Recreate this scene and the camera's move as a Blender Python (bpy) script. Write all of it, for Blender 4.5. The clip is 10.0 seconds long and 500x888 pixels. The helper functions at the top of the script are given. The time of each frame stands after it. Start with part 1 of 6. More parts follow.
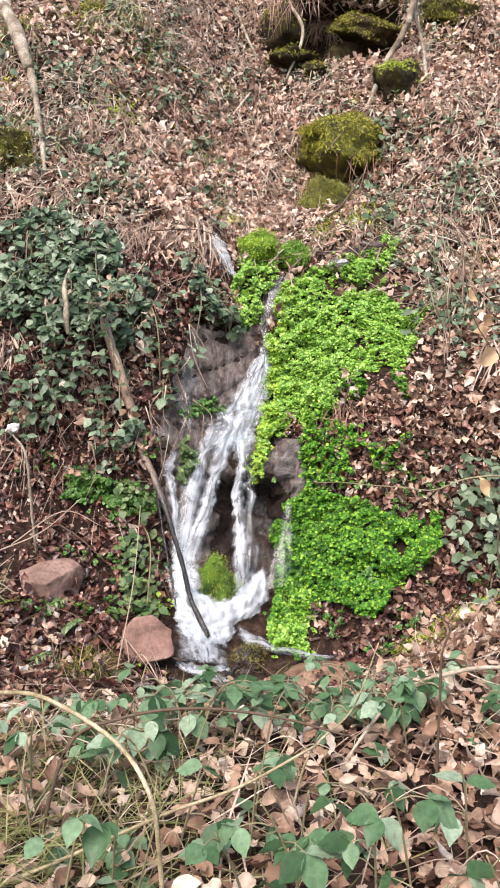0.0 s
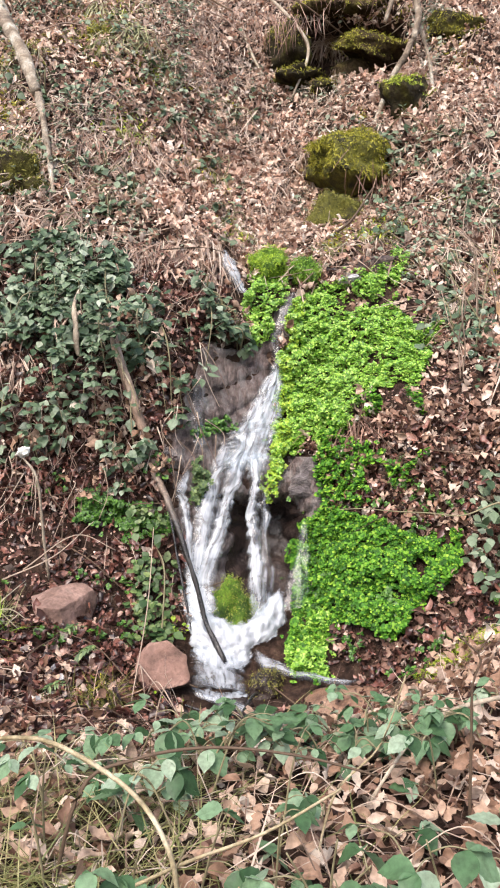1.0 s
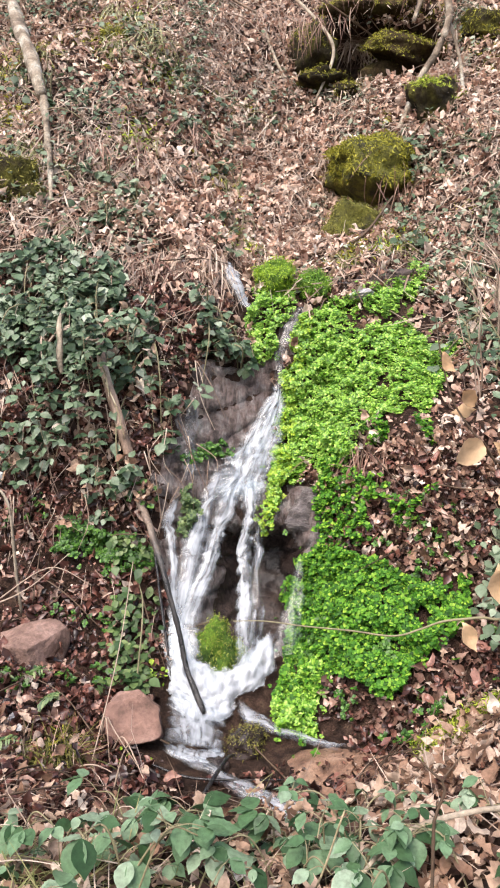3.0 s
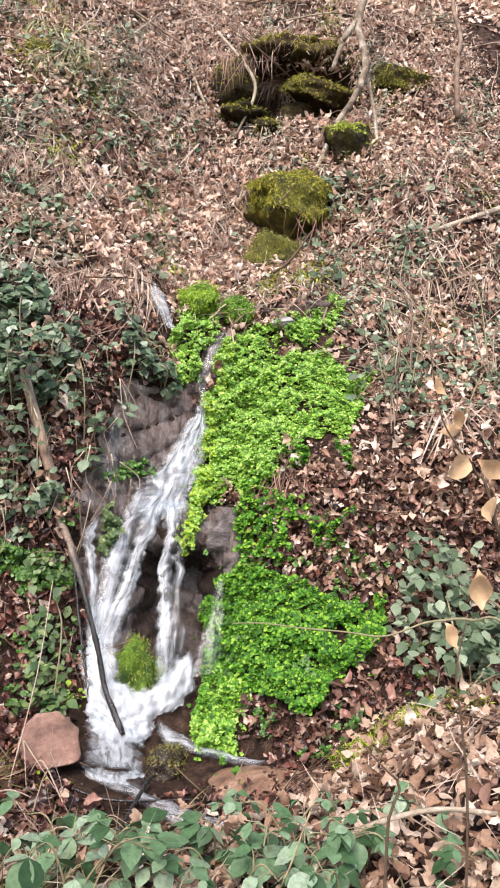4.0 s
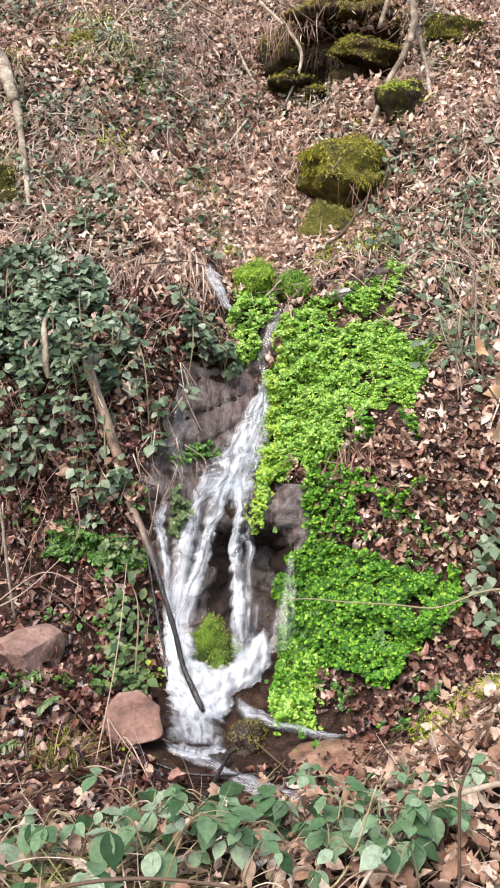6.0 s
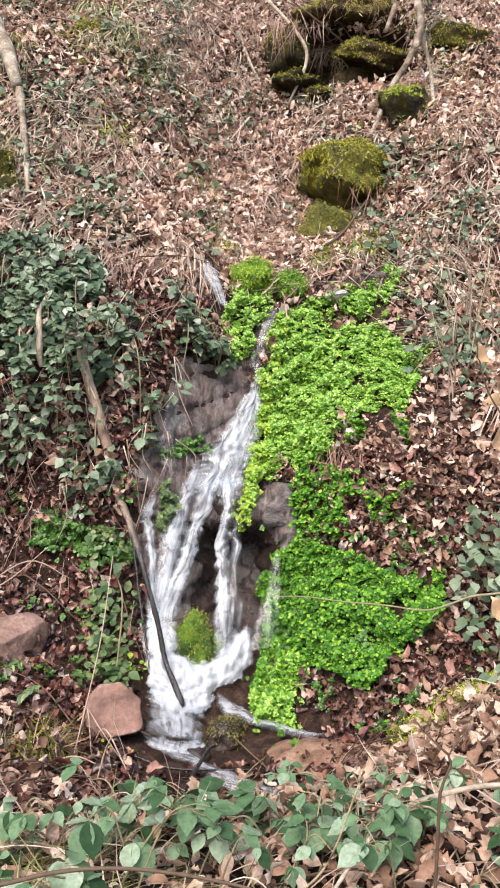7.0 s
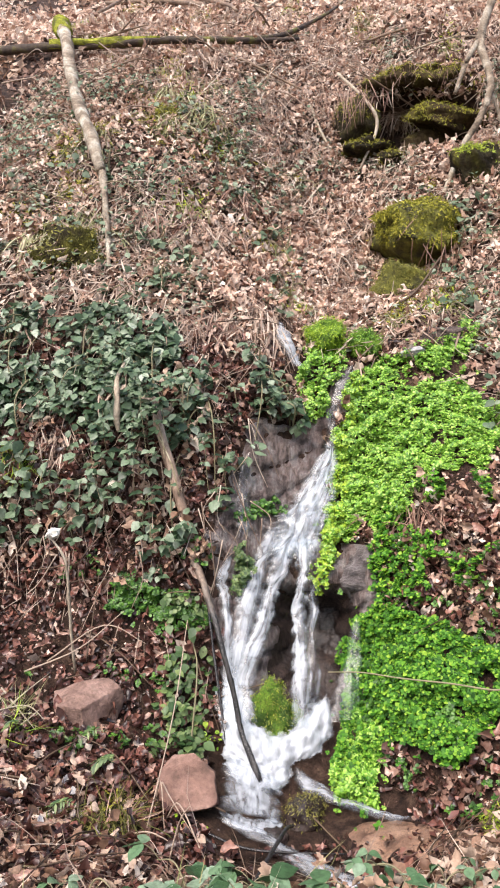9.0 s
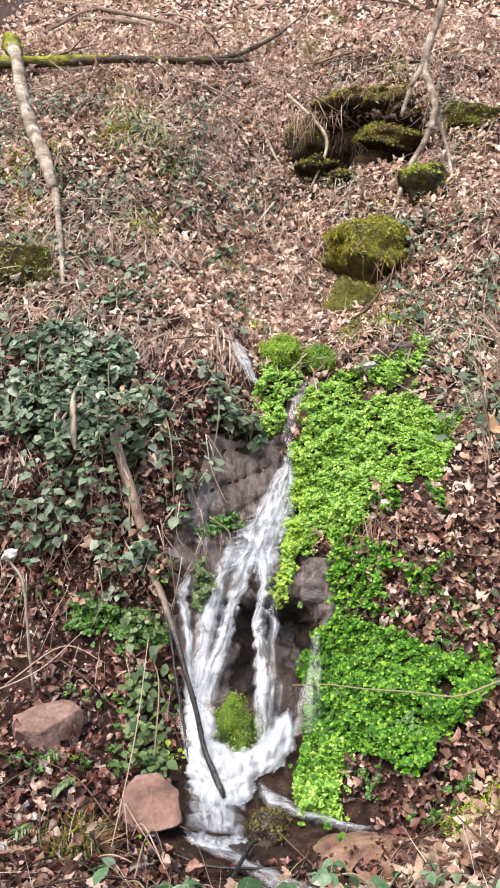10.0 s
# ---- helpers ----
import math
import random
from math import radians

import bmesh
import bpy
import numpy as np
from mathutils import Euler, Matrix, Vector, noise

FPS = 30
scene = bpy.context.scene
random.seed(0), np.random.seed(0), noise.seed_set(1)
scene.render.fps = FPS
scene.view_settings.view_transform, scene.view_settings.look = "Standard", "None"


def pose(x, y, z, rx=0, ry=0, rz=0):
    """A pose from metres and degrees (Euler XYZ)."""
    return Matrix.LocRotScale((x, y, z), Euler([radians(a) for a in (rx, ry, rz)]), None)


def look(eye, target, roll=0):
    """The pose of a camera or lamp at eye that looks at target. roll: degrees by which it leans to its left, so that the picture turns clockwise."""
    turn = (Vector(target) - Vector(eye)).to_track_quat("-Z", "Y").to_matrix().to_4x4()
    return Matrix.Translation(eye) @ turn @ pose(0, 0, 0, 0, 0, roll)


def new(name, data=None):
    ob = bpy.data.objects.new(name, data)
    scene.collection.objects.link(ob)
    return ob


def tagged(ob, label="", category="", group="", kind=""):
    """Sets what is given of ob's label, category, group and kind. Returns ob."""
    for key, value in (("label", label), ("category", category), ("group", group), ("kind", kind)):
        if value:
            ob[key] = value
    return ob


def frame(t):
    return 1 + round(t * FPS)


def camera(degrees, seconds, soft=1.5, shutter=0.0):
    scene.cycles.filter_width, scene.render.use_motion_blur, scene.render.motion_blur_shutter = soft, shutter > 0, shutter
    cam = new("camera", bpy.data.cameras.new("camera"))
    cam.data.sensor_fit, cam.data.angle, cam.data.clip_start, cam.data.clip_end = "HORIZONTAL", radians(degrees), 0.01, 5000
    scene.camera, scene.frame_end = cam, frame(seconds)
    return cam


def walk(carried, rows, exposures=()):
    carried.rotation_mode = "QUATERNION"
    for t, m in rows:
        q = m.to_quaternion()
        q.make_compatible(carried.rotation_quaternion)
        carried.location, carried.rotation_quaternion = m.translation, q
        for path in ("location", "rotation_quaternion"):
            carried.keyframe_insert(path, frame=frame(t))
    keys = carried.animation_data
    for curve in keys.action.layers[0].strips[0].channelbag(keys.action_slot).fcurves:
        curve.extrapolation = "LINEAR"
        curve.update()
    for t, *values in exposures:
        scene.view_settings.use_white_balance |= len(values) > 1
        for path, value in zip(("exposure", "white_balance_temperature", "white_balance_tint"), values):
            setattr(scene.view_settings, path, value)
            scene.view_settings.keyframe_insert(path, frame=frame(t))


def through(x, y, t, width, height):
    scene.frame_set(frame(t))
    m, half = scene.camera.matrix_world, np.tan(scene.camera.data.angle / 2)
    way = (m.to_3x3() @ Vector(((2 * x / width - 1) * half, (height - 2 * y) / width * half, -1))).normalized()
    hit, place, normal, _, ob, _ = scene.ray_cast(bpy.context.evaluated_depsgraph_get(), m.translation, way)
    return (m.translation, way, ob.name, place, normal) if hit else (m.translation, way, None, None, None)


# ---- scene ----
cam = camera(39.0, 10.0, 2.0)

PATH = [
    (0, (0.203, 0.087, 1.843), (0.133, 2.073, 1.617), 0.4),
    (0.5, (0.207, 0.083, 1.843), (0.145, 2.075, 1.672), 0.3),
    (1, (0.187, 0.168, 1.856), (0.084, 2.157, 1.675), -0.7),
    (1.5, (0.198, 0.269, 1.862), (0.105, 2.255, 1.648), -0.6),
    (2, (0.277, 0.394, 1.876), (0.026, 2.37, 1.698), 1.7),
    (2.5, (0.429, 0.487, 1.978), (0.155, 2.462, 1.826), 1.2),
    (3, (0.449, 0.571, 1.957), (0.237, 2.553, 1.795), 0.3),
    (3.2, (0.423, 0.58, 1.937), (0.346, 2.575, 1.826), 1.1),
    (4.3, (0.248, 0.475, 1.934), (0.333, 2.472, 1.849), 2.7),
    (4.5, (0.256, 0.478, 1.938), (0.336, 2.474, 1.844), 2.8),
    (5, (0.298, 0.503, 1.941), (0.325, 2.497, 1.79), 0.8),
    (5.5, (0.329, 0.505, 1.933), (0.292, 2.499, 1.791), 0.2),
    (6, (0.33, 0.51, 1.931), (0.206, 2.501, 1.78), -1.1),
    (6.2, (0.33, 0.512, 1.93), (0.183, 2.501, 1.773), -0.5),
    (7.3, (0.301, 0.498, 1.93), (0.228, 2.49, 1.774), 1.8),
    (7.5, (0.311, 0.513, 1.94), (0.216, 2.505, 1.789), 1.0),
    (8, (0.31, 0.516, 1.946), (0.12, 2.501, 1.804), 1.7),
    (8.5, (0.352, 0.571, 1.918), (0.01, 2.539, 1.806), 2.3),
    (9, (0.363, 0.557, 1.932), (0.037, 2.531, 1.942), 0.1),
    (9.5, (0.363, 0.558, 1.93), (0.112, 2.542, 1.955), -1.0),
    (10, (0.358, 0.52, 1.943), (0.155, 2.509, 1.992), -0.9),
]
walk(cam, [(t, look(eye, target, roll)) for t, eye, target, roll in PATH])

# ---- light ----
world = bpy.data.worlds.new("sky")
scene.world = world
world.use_nodes = True
wn = world.node_tree
sky = wn.nodes.new("ShaderNodeTexSky")
sky.sky_type = "NISHITA"
sky.sun_disc = False
sky.sun_elevation, sky.sun_rotation = radians(55), radians(203)
sky.air_density, sky.dust_density, sky.ozone_density = 1.0, 4.0, 1.0
wn.links.new(sky.outputs[0], wn.nodes["Background"].inputs[0])
wn.nodes["Background"].inputs[1].default_value = 0.15
sun_data = bpy.data.lights.new("sun", "SUN")
sun_data.energy, sun_data.angle, sun_data.color = 1.7, radians(30), (1.0, 0.935, 0.895)
sun = new("sun", sun_data)
sun.matrix_world = look((-2.5, -2.0, 10.5), (0, 4, 1))
scene.view_settings.exposure = 1.16

# ---- ground form ----
# Profiles of the gully, from behind the path to far up the hill: (y, z) at each x.
COL_X = np.array([-5.0, -1.3, -0.6, -0.1, 0.3, 0.8, 1.4, 5.0])
NEAR = [(-2, 0.5), (0, 0.45)]
FAR = [(13.2, 10.2), (18, 15.0), (25, 21.5)]
FAR_LEFT_PROFILE = [(2, .45), (2.9, .45), (3.4, .5), (3.9, .5), (4.35, .6), (4.8, 1.05), (4.9, 1.35), (5.1, 1.85), (5.45, 2.55), (5.85, 3.1), (6.9, 4.3), (7.8, 5.4), (9.7, 7.6)]
LEFT_BANK_PROFILE = [(2, .5), (2.9, .35), (3.4, .3), (3.9, .35), (4.5, .55), (4.85, 1.0), (4.95, 1.3), (5.15, 1.85), (5.55, 2.55), (5.95, 3.1), (6.95, 4.2), (7.9, 5.3), (10.1, 7.65)]
LEFT_RIM_PROFILE = [(2, .5), (2.9, .3), (3.4, .1), (3.9, .1), (4.45, .3), (4.8, .9), (4.9, 1.25), (5.2, 1.8), (5.7, 2.55), (6.1, 3.1), (7.4, 4.15), (8.4, 5.3), (10.4, 7.7)]
FALL_LEFT_PROFILE = [(2, .5), (2.9, .3), (3.4, -.05), (3.9, 0), (4.4, .12), (4.9, .85), (5.15, 1.25), (5.55, 1.78), (5.85, 2.45), (6.2, 2.85), (7.2, 3.5), (8.8, 5.3), (10.6, 7.75)]
FALL_RIGHT_PROFILE = [(2, .5), (2.9, .35), (3.4, -.02), (3.9, .02), (4.5, .15), (5.0, .9), (5.12, 1.2), (5.55, 1.8), (5.88, 2.45), (6.3, 2.85), (7.3, 3.45), (8.85, 5.2), (10.65, 7.75)]
MAT_SIDE_PROFILE = [(2, .52), (2.9, .5), (3.4, .25), (3.9, .12), (4.2, .2), (4.72, 1.0), (4.88, 1.25), (5.2, 1.75), (5.95, 2.6), (6.4, 3.0), (7.6, 3.95), (8.7, 5.2), (10.6, 7.75)]
RIGHT_BANK_PROFILE = [(2, .6), (2.9, .65), (3.4, .58), (3.9, .45), (4.3, .5), (4.65, 1.0), (4.8, 1.3), (5.05, 1.8), (6.0, 2.6), (6.5, 3.1), (7.4, 4.0), (8.5, 5.2), (10.5, 7.7)]
FAR_RIGHT_PROFILE = [(2, .8), (2.9, .8), (3.4, .8), (3.9, .8), (4.3, .9), (4.6, 1.25), (4.8, 1.55), (5.1, 2.0), (6.0, 2.8), (6.5, 3.3), (7.5, 4.3), (8.5, 5.3), (10.5, 7.6)]
PROFILES = [FAR_LEFT_PROFILE, LEFT_BANK_PROFILE, LEFT_RIM_PROFILE, FALL_LEFT_PROFILE, FALL_RIGHT_PROFILE, MAT_SIDE_PROFILE, RIGHT_BANK_PROFILE, FAR_RIGHT_PROFILE]
GRID = np.array([NEAR + p + FAR for p in PROFILES], float)
LAST = GRID.shape[1] - 1
TABLE = np.random.RandomState(7).rand(64, 64)


def wave(u, v, seed=0):
    """Smooth noise between -1 and 1."""
    u, v = np.asarray(u, float) + 13.7 * seed, np.asarray(v, float) + 7.3 * seed
    i, j = np.floor(u).astype(int), np.floor(v).astype(int)
    a, b = u - i, v - j
    a, b = a * a * (3 - 2 * a), b * b * (3 - 2 * b)
    pick = lambda p, q: TABLE[p % 64, q % 64]
    low = pick(i, j) * (1 - a) + pick(i + 1, j) * a
    high = pick(i, j + 1) * (1 - a) + pick(i + 1, j + 1) * a
    return 2 * (low * (1 - b) + high * b) - 1


def hermite(xs, values, x):
    """Smooth interpolation of rows of values at xs."""
    slope = np.gradient(values, xs, axis=0)
    k = np.clip(np.searchsorted(xs, x) - 1, 0, len(xs) - 2)
    h = xs[k + 1] - xs[k]
    t = np.clip((x - xs[k]) / h, 0, 1)
    return k, h, t, slope


def ground(x, v, deep=True):
    """Places on the bare ground, for x in metres and v counted along the profiles."""
    x, v = np.broadcast_arrays(np.asarray(x, float), np.asarray(v, float))
    shape, x, v = x.shape, x.ravel(), v.ravel()
    past, v = v - np.clip(v, 0, LAST), np.clip(v, 0, LAST)
    k, h, t, slope = hermite(COL_X, GRID, x)
    t, h = t[:, None], h[:, None]
    basis = lambda t: (2 * t**3 - 3 * t**2 + 1, t**3 - 2 * t**2 + t, -2 * t**3 + 3 * t**2, t**3 - t**2)
    a, b, c, d = basis(t)
    n = np.clip(np.floor(v).astype(int), 0, LAST - 1)
    f = (v - n)[:, None]

    def node(i):
        i = np.clip(i, 0, LAST)
        return a * GRID[k, i] + b * h * slope[k, i] + c * GRID[k + 1, i] + d * h * slope[k + 1, i]

    p0, p1, p2, p3 = node(n - 1), node(n), node(n + 1), node(n + 2)
    a2, b2, c2, d2 = basis(f)
    p = a2 * p1 + b2 * (p2 - p0) / 2 + c2 * p2 + d2 * (p3 - p1) / 2
    y, z = p[:, 0] + 60 * past, p[:, 1] + 8 * np.maximum(past, 0)
    steep = np.clip((v - 6) / 2, 0, 1)
    bump = 0.10 * wave(x * 1.1, z * 1.1 + y * 0.6, 1) + 0.045 * wave(x * 3.1, z * 2.7 + y * 1.5, 2) + 0.02 * wave(x * 8, z * 6 + y * 5, 3)
    bump = bump * np.clip((v - 1) / 2, 0.3, 1)
    y = y - bump * steep * 0.7
    z = z + bump * (1 - steep * 0.3) * 0.7
    # The hollow under the outcrop high on the slope.
    hollow = np.exp(-(((x - 1.12) / 0.7) ** 6) - ((z - 5.82) / 0.48) ** 6)
    y = y + 0.85 * hollow
    # The cleft under the mossy boulder, and the recess behind the lower drop of water.
    y = y + 0.45 * np.exp(-(((x - 0.75) / 0.5) ** 4) - ((z - 3.72) / 0.42) ** 4)
    if deep:
        y = y + 0.5 * np.exp(-(((x - 0.03) / 0.28) ** 4) - ((z - 0.67) / 0.32) ** 4)
    return np.stack([x, y, z], -1).reshape(*shape, 3)


def normal(x, v, deep=True):
    e = 0.02
    n = np.cross(ground(x + e, v, deep) - ground(x - e, v, deep), ground(x, v + e, deep) - ground(x, v - e, deep))
    return n / np.linalg.norm(n, axis=-1, keepdims=True)
# ---- end of ground form ----

# ---- materials ----
def material(name):
    m = bpy.data.materials.new(name)
    m.use_nodes = True
    t = m.node_tree
    return m, t, t.nodes["Principled BSDF"]


def ramp(t, stops, source):
    r = t.nodes.new("ShaderNodeValToRGB")
    e = r.color_ramp.elements
    while len(e) < len(stops):
        e.new(0.5)
    for k, (p, c) in zip(e, stops):
        k.position, k.color = p, (*c, 1)
    t.links.new(source, r.inputs[0])
    return r.outputs[0]


def grain(t, scale, detail=4, rough=0.6, stretch=(1, 1, 1), warp=0.0):
    at = t.nodes.new("ShaderNodeNewGeometry")
    mp = t.nodes.new("ShaderNodeMapping")
    mp.inputs["Scale"].default_value = stretch
    n = t.nodes.new("ShaderNodeTexNoise")
    n.inputs["Scale"].default_value, n.inputs["Detail"].default_value = scale, detail
    n.inputs["Roughness"].default_value, n.inputs["Distortion"].default_value = rough, warp
    t.links.new(at.outputs["Position"], mp.inputs[0])
    t.links.new(mp.outputs[0], n.inputs[0])
    return n.outputs[0]


def mix(t, kind, amount, a, b):
    x = t.nodes.new("ShaderNodeMix")
    x.data_type, x.blend_type = "RGBA", kind
    for slot, value in ((x.inputs[0], amount), (x.inputs[6], a), (x.inputs[7], b)):
        if hasattr(value, "is_output"):
            t.links.new(value, slot)
        else:
            slot.default_value = value if isinstance(value, float) else (*value, 1)
    return x.outputs[2]


def bump(t, p, source, strength, distance):
    b = t.nodes.new("ShaderNodeBump")
    b.inputs["Strength"].default_value, b.inputs["Distance"].default_value = strength, distance
    t.links.new(source, b.inputs["Height"])
    t.links.new(b.outputs[0], p.inputs["Normal"])


def island(t):
    return t.nodes.new("ShaderNodeNewGeometry").outputs["Random Per Island"]


def earth(name, stops, big, fine, roughness, relief, fine_mix=0.6, stretch=(1, 1, 1), gloss=0.5):
    """Soil, stone, bark or moss: a slow and a fine variation of colour, with relief."""
    m, t, p = material(name)
    slow = ramp(t, stops, grain(t, big, 4, 0.6, stretch, 0.4))
    g = grain(t, fine, 6, 0.7, stretch)
    dark = ramp(t, [(0.3, (0.35, 0.35, 0.35)), (0.7, (1.3, 1.3, 1.3))], g)
    t.links.new(mix(t, "MULTIPLY", fine_mix, slow, dark), p.inputs["Base Color"])
    p.inputs["Roughness"].default_value = roughness
    p.inputs["Specular IOR Level"].default_value = gloss
    bump(t, p, g, 1.0, relief)
    return m


def leafy(name, stops, roughness, through=0.0, mottled=0.5, each=False, gloss=0.5, patches=0.0):
    """Leaves: a colour for each one, mottled, with a little light passing through."""
    m, t, p = material(name)
    if each:
        oi = t.nodes.new("ShaderNodeObjectInfo")
        rnd = oi.outputs["Random"]
    else:
        rnd = island(t)
    base = ramp(t, stops, rnd)
    g = grain(t, 60, 3, 0.6)
    spots = ramp(t, [(0.3, (0.55, 0.52, 0.5)), (0.65, (1.15, 1.15, 1.15))], g)
    colour = mix(t, "MULTIPLY", mottled, base, spots)
    if patches > 0:
        slow = ramp(t, [(0.34, (0.5, 0.4, 0.36)), (0.47, (0.98, 0.95, 0.92)), (0.62, (1.25, 1.25, 1.25))], grain(t, 1.7, 5, 0.65, (1, 1, 1), 0.5))
        colour = mix(t, "MULTIPLY", patches, colour, slow)
    t.links.new(colour, p.inputs["Base Color"])
    p.inputs["Roughness"].default_value = roughness
    p.inputs["Specular IOR Level"].default_value = gloss
    bump(t, p, g, 0.4, 0.004)
    if through > 0:
        tr = t.nodes.new("ShaderNodeBsdfTranslucent")
        t.links.new(colour, tr.inputs[0])
        ms = t.nodes.new("ShaderNodeMixShader")
        ms.inputs[0].default_value = through
        t.links.new(p.outputs[0], ms.inputs[1])
        t.links.new(tr.outputs[0], ms.inputs[2])
        t.links.new(ms.outputs[0], t.nodes["Material Output"].inputs[0])
    return m


SOIL = earth("forest_soil", [(0.3, (0.018, 0.01, 0.007)), (0.45, (0.045, 0.025, 0.017)), (0.58, (0.085, 0.048, 0.033)), (0.72, (0.13, 0.082, 0.056))], 14, 90, 0.8, 0.03, 0.9, gloss=0.2)
WET_ROCK = earth("wet_rock", [(0.3, (0.045, 0.033, 0.03)), (0.42, (0.115, 0.083, 0.075)), (0.5, (0.21, 0.155, 0.14)), (0.6, (0.26, 0.225, 0.215)), (0.72, (0.4, 0.345, 0.32))], 9, 40, 0.28, 0.035, 0.9, (2.0, 1, 0.6))
# Black of the wet pool stones; over the recess it also stands for shade.
DARK_ROCK = earth("wet_or_shaded_rock", [(0.3, (0.015, 0.011, 0.01)), (0.7, (0.06, 0.04, 0.033))], 5, 30, 0.25, 0.012)
SANDSTONE = earth("red_sandstone", [(0.3, (0.13, 0.078, 0.06)), (0.45, (0.25, 0.145, 0.112)), (0.6, (0.32, 0.195, 0.155)), (0.75, (0.39, 0.28, 0.23))], 5, 40, 0.8, 0.01, 0.5, gloss=0.3)
BROWN_STONE = earth("brown_stone", [(0.3, (0.1, 0.062, 0.048)), (0.45, (0.21, 0.13, 0.103)), (0.6, (0.3, 0.19, 0.155)), (0.75, (0.37, 0.28, 0.235))], 5, 40, 0.8, 0.015, 0.7, gloss=0.3)
MOSS_ROCK = earth("mossy_rock", [(0.35, (0.05, 0.045, 0.014)), (0.5, (0.14, 0.135, 0.02)), (0.65, (0.24, 0.235, 0.035))], 6, 70, 0.9, 0.03, 0.9)
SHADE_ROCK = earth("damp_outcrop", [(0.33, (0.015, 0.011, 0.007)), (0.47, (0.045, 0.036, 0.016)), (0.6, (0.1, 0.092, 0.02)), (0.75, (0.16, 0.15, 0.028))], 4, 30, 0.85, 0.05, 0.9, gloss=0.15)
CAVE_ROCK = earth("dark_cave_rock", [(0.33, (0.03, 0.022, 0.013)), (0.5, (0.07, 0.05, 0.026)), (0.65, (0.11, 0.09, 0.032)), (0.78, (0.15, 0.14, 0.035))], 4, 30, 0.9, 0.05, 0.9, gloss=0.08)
PALE_BARK = earth("pale_bark", [(0.3, (0.2, 0.15, 0.1)), (0.5, (0.38, 0.31, 0.23)), (0.7, (0.5, 0.43, 0.33))], 9, 60, 0.8, 0.006)
BROWN_BARK = earth("brown_bark", [(0.3, (0.1, 0.06, 0.04)), (0.5, (0.2, 0.13, 0.085)), (0.7, (0.3, 0.21, 0.14))], 9, 60, 0.7, 0.006)
LOG_BARK = earth("rotten_bark", [(0.35, (0.03, 0.02, 0.015)), (0.5, (0.075, 0.05, 0.035)), (0.62, (0.13, 0.12, 0.03)), (0.75, (0.26, 0.25, 0.04))], 4, 40, 0.85, 0.02)
LICHEN_BARK = earth("lichened_bark", [(0.33, (0.11, 0.08, 0.055)), (0.45, (0.24, 0.18, 0.125)), (0.58, (0.42, 0.36, 0.28)), (0.7, (0.55, 0.54, 0.47))], 5, 45, 0.85, 0.015, 0.9)
# Black of the wet sticks and of the strip that stands for shadow.
WET_BARK_OR_SHADOW = earth("black_wet_bark_or_shadow", [(0.3, (0.008, 0.007, 0.007)), (0.7, (0.035, 0.03, 0.03))], 12, 60, 0.2, 0.005)
MOSS = leafy("moss_shoots", [(0.0, (0.12, 0.125, 0.014)), (0.5, (0.3, 0.285, 0.026)), (1.0, (0.48, 0.45, 0.06))], 0.8, 0.3)
BRIGHT_MOSS = leafy("bright_moss_shoots", [(0.0, (0.12, 0.18, 0.015)), (0.5, (0.32, 0.42, 0.03)), (1.0, (0.58, 0.64, 0.08))], 0.7, 0.3)
DRY_LEAF = leafy("dry_leaf", [(0.0, (0.15, 0.078, 0.054)), (0.2, (0.41, 0.245, 0.175)), (0.42, (0.62, 0.435, 0.335)), (0.72, (0.75, 0.585, 0.48)), (0.92, (0.8, 0.67, 0.57)), (1.0, (0.83, 0.73, 0.64))], 0.65, 0.25, 0.7, gloss=0.4, patches=0.75)
DAMP_LEAF = leafy("damp_leaf", [(0.0, (0.035, 0.018, 0.013)), (0.45, (0.12, 0.063, 0.045)), (0.8, (0.23, 0.13, 0.095)), (1.0, (0.38, 0.26, 0.2))], 0.6, 0.1, 0.6, gloss=0.3)
PALE_LEAF = leafy("bleached_leaf", [(0.0, (0.16, 0.088, 0.058)), (0.3, (0.34, 0.205, 0.135)), (0.6, (0.5, 0.35, 0.255)), (0.88, (0.61, 0.475, 0.375)), (1.0, (0.74, 0.64, 0.54))], 0.6, 0.25, 0.7, gloss=0.3)
WET_LEAF = leafy("wet_leaf", [(0.0, (0.02, 0.01, 0.008)), (0.35, (0.075, 0.031, 0.024)), (0.6, (0.16, 0.062, 0.046)), (0.82, (0.28, 0.132, 0.096)), (0.96, (0.4, 0.26, 0.2)), (1.0, (0.52, 0.43, 0.36))], 0.36, 0.1, 0.8, gloss=0.5)
BRAMBLE = leafy("bramble_leaf", [(0.0, (0.022, 0.045, 0.018)), (0.3, (0.06, 0.105, 0.05)), (0.65, (0.135, 0.195, 0.11)), (0.88, (0.22, 0.285, 0.185)), (1.0, (0.36, 0.41, 0.31))], 0.42, 0.2, 0.6, gloss=0.45)
PALE_BRAMBLE = leafy("dusty_bramble_leaf", [(0.0, (0.045, 0.075, 0.035)), (0.5, (0.12, 0.17, 0.095)), (1.0, (0.27, 0.325, 0.22))], 0.5, 0.2, 0.4, gloss=0.35)
NEAR_BRAMBLE = leafy("near_bramble_leaf", [(0.0, (0.035, 0.08, 0.03)), (0.3, (0.092, 0.18, 0.08)), (0.7, (0.18, 0.29, 0.16)), (1.0, (0.33, 0.42, 0.3))], 0.45, 0.3, 0.7, each=True, gloss=0.35)
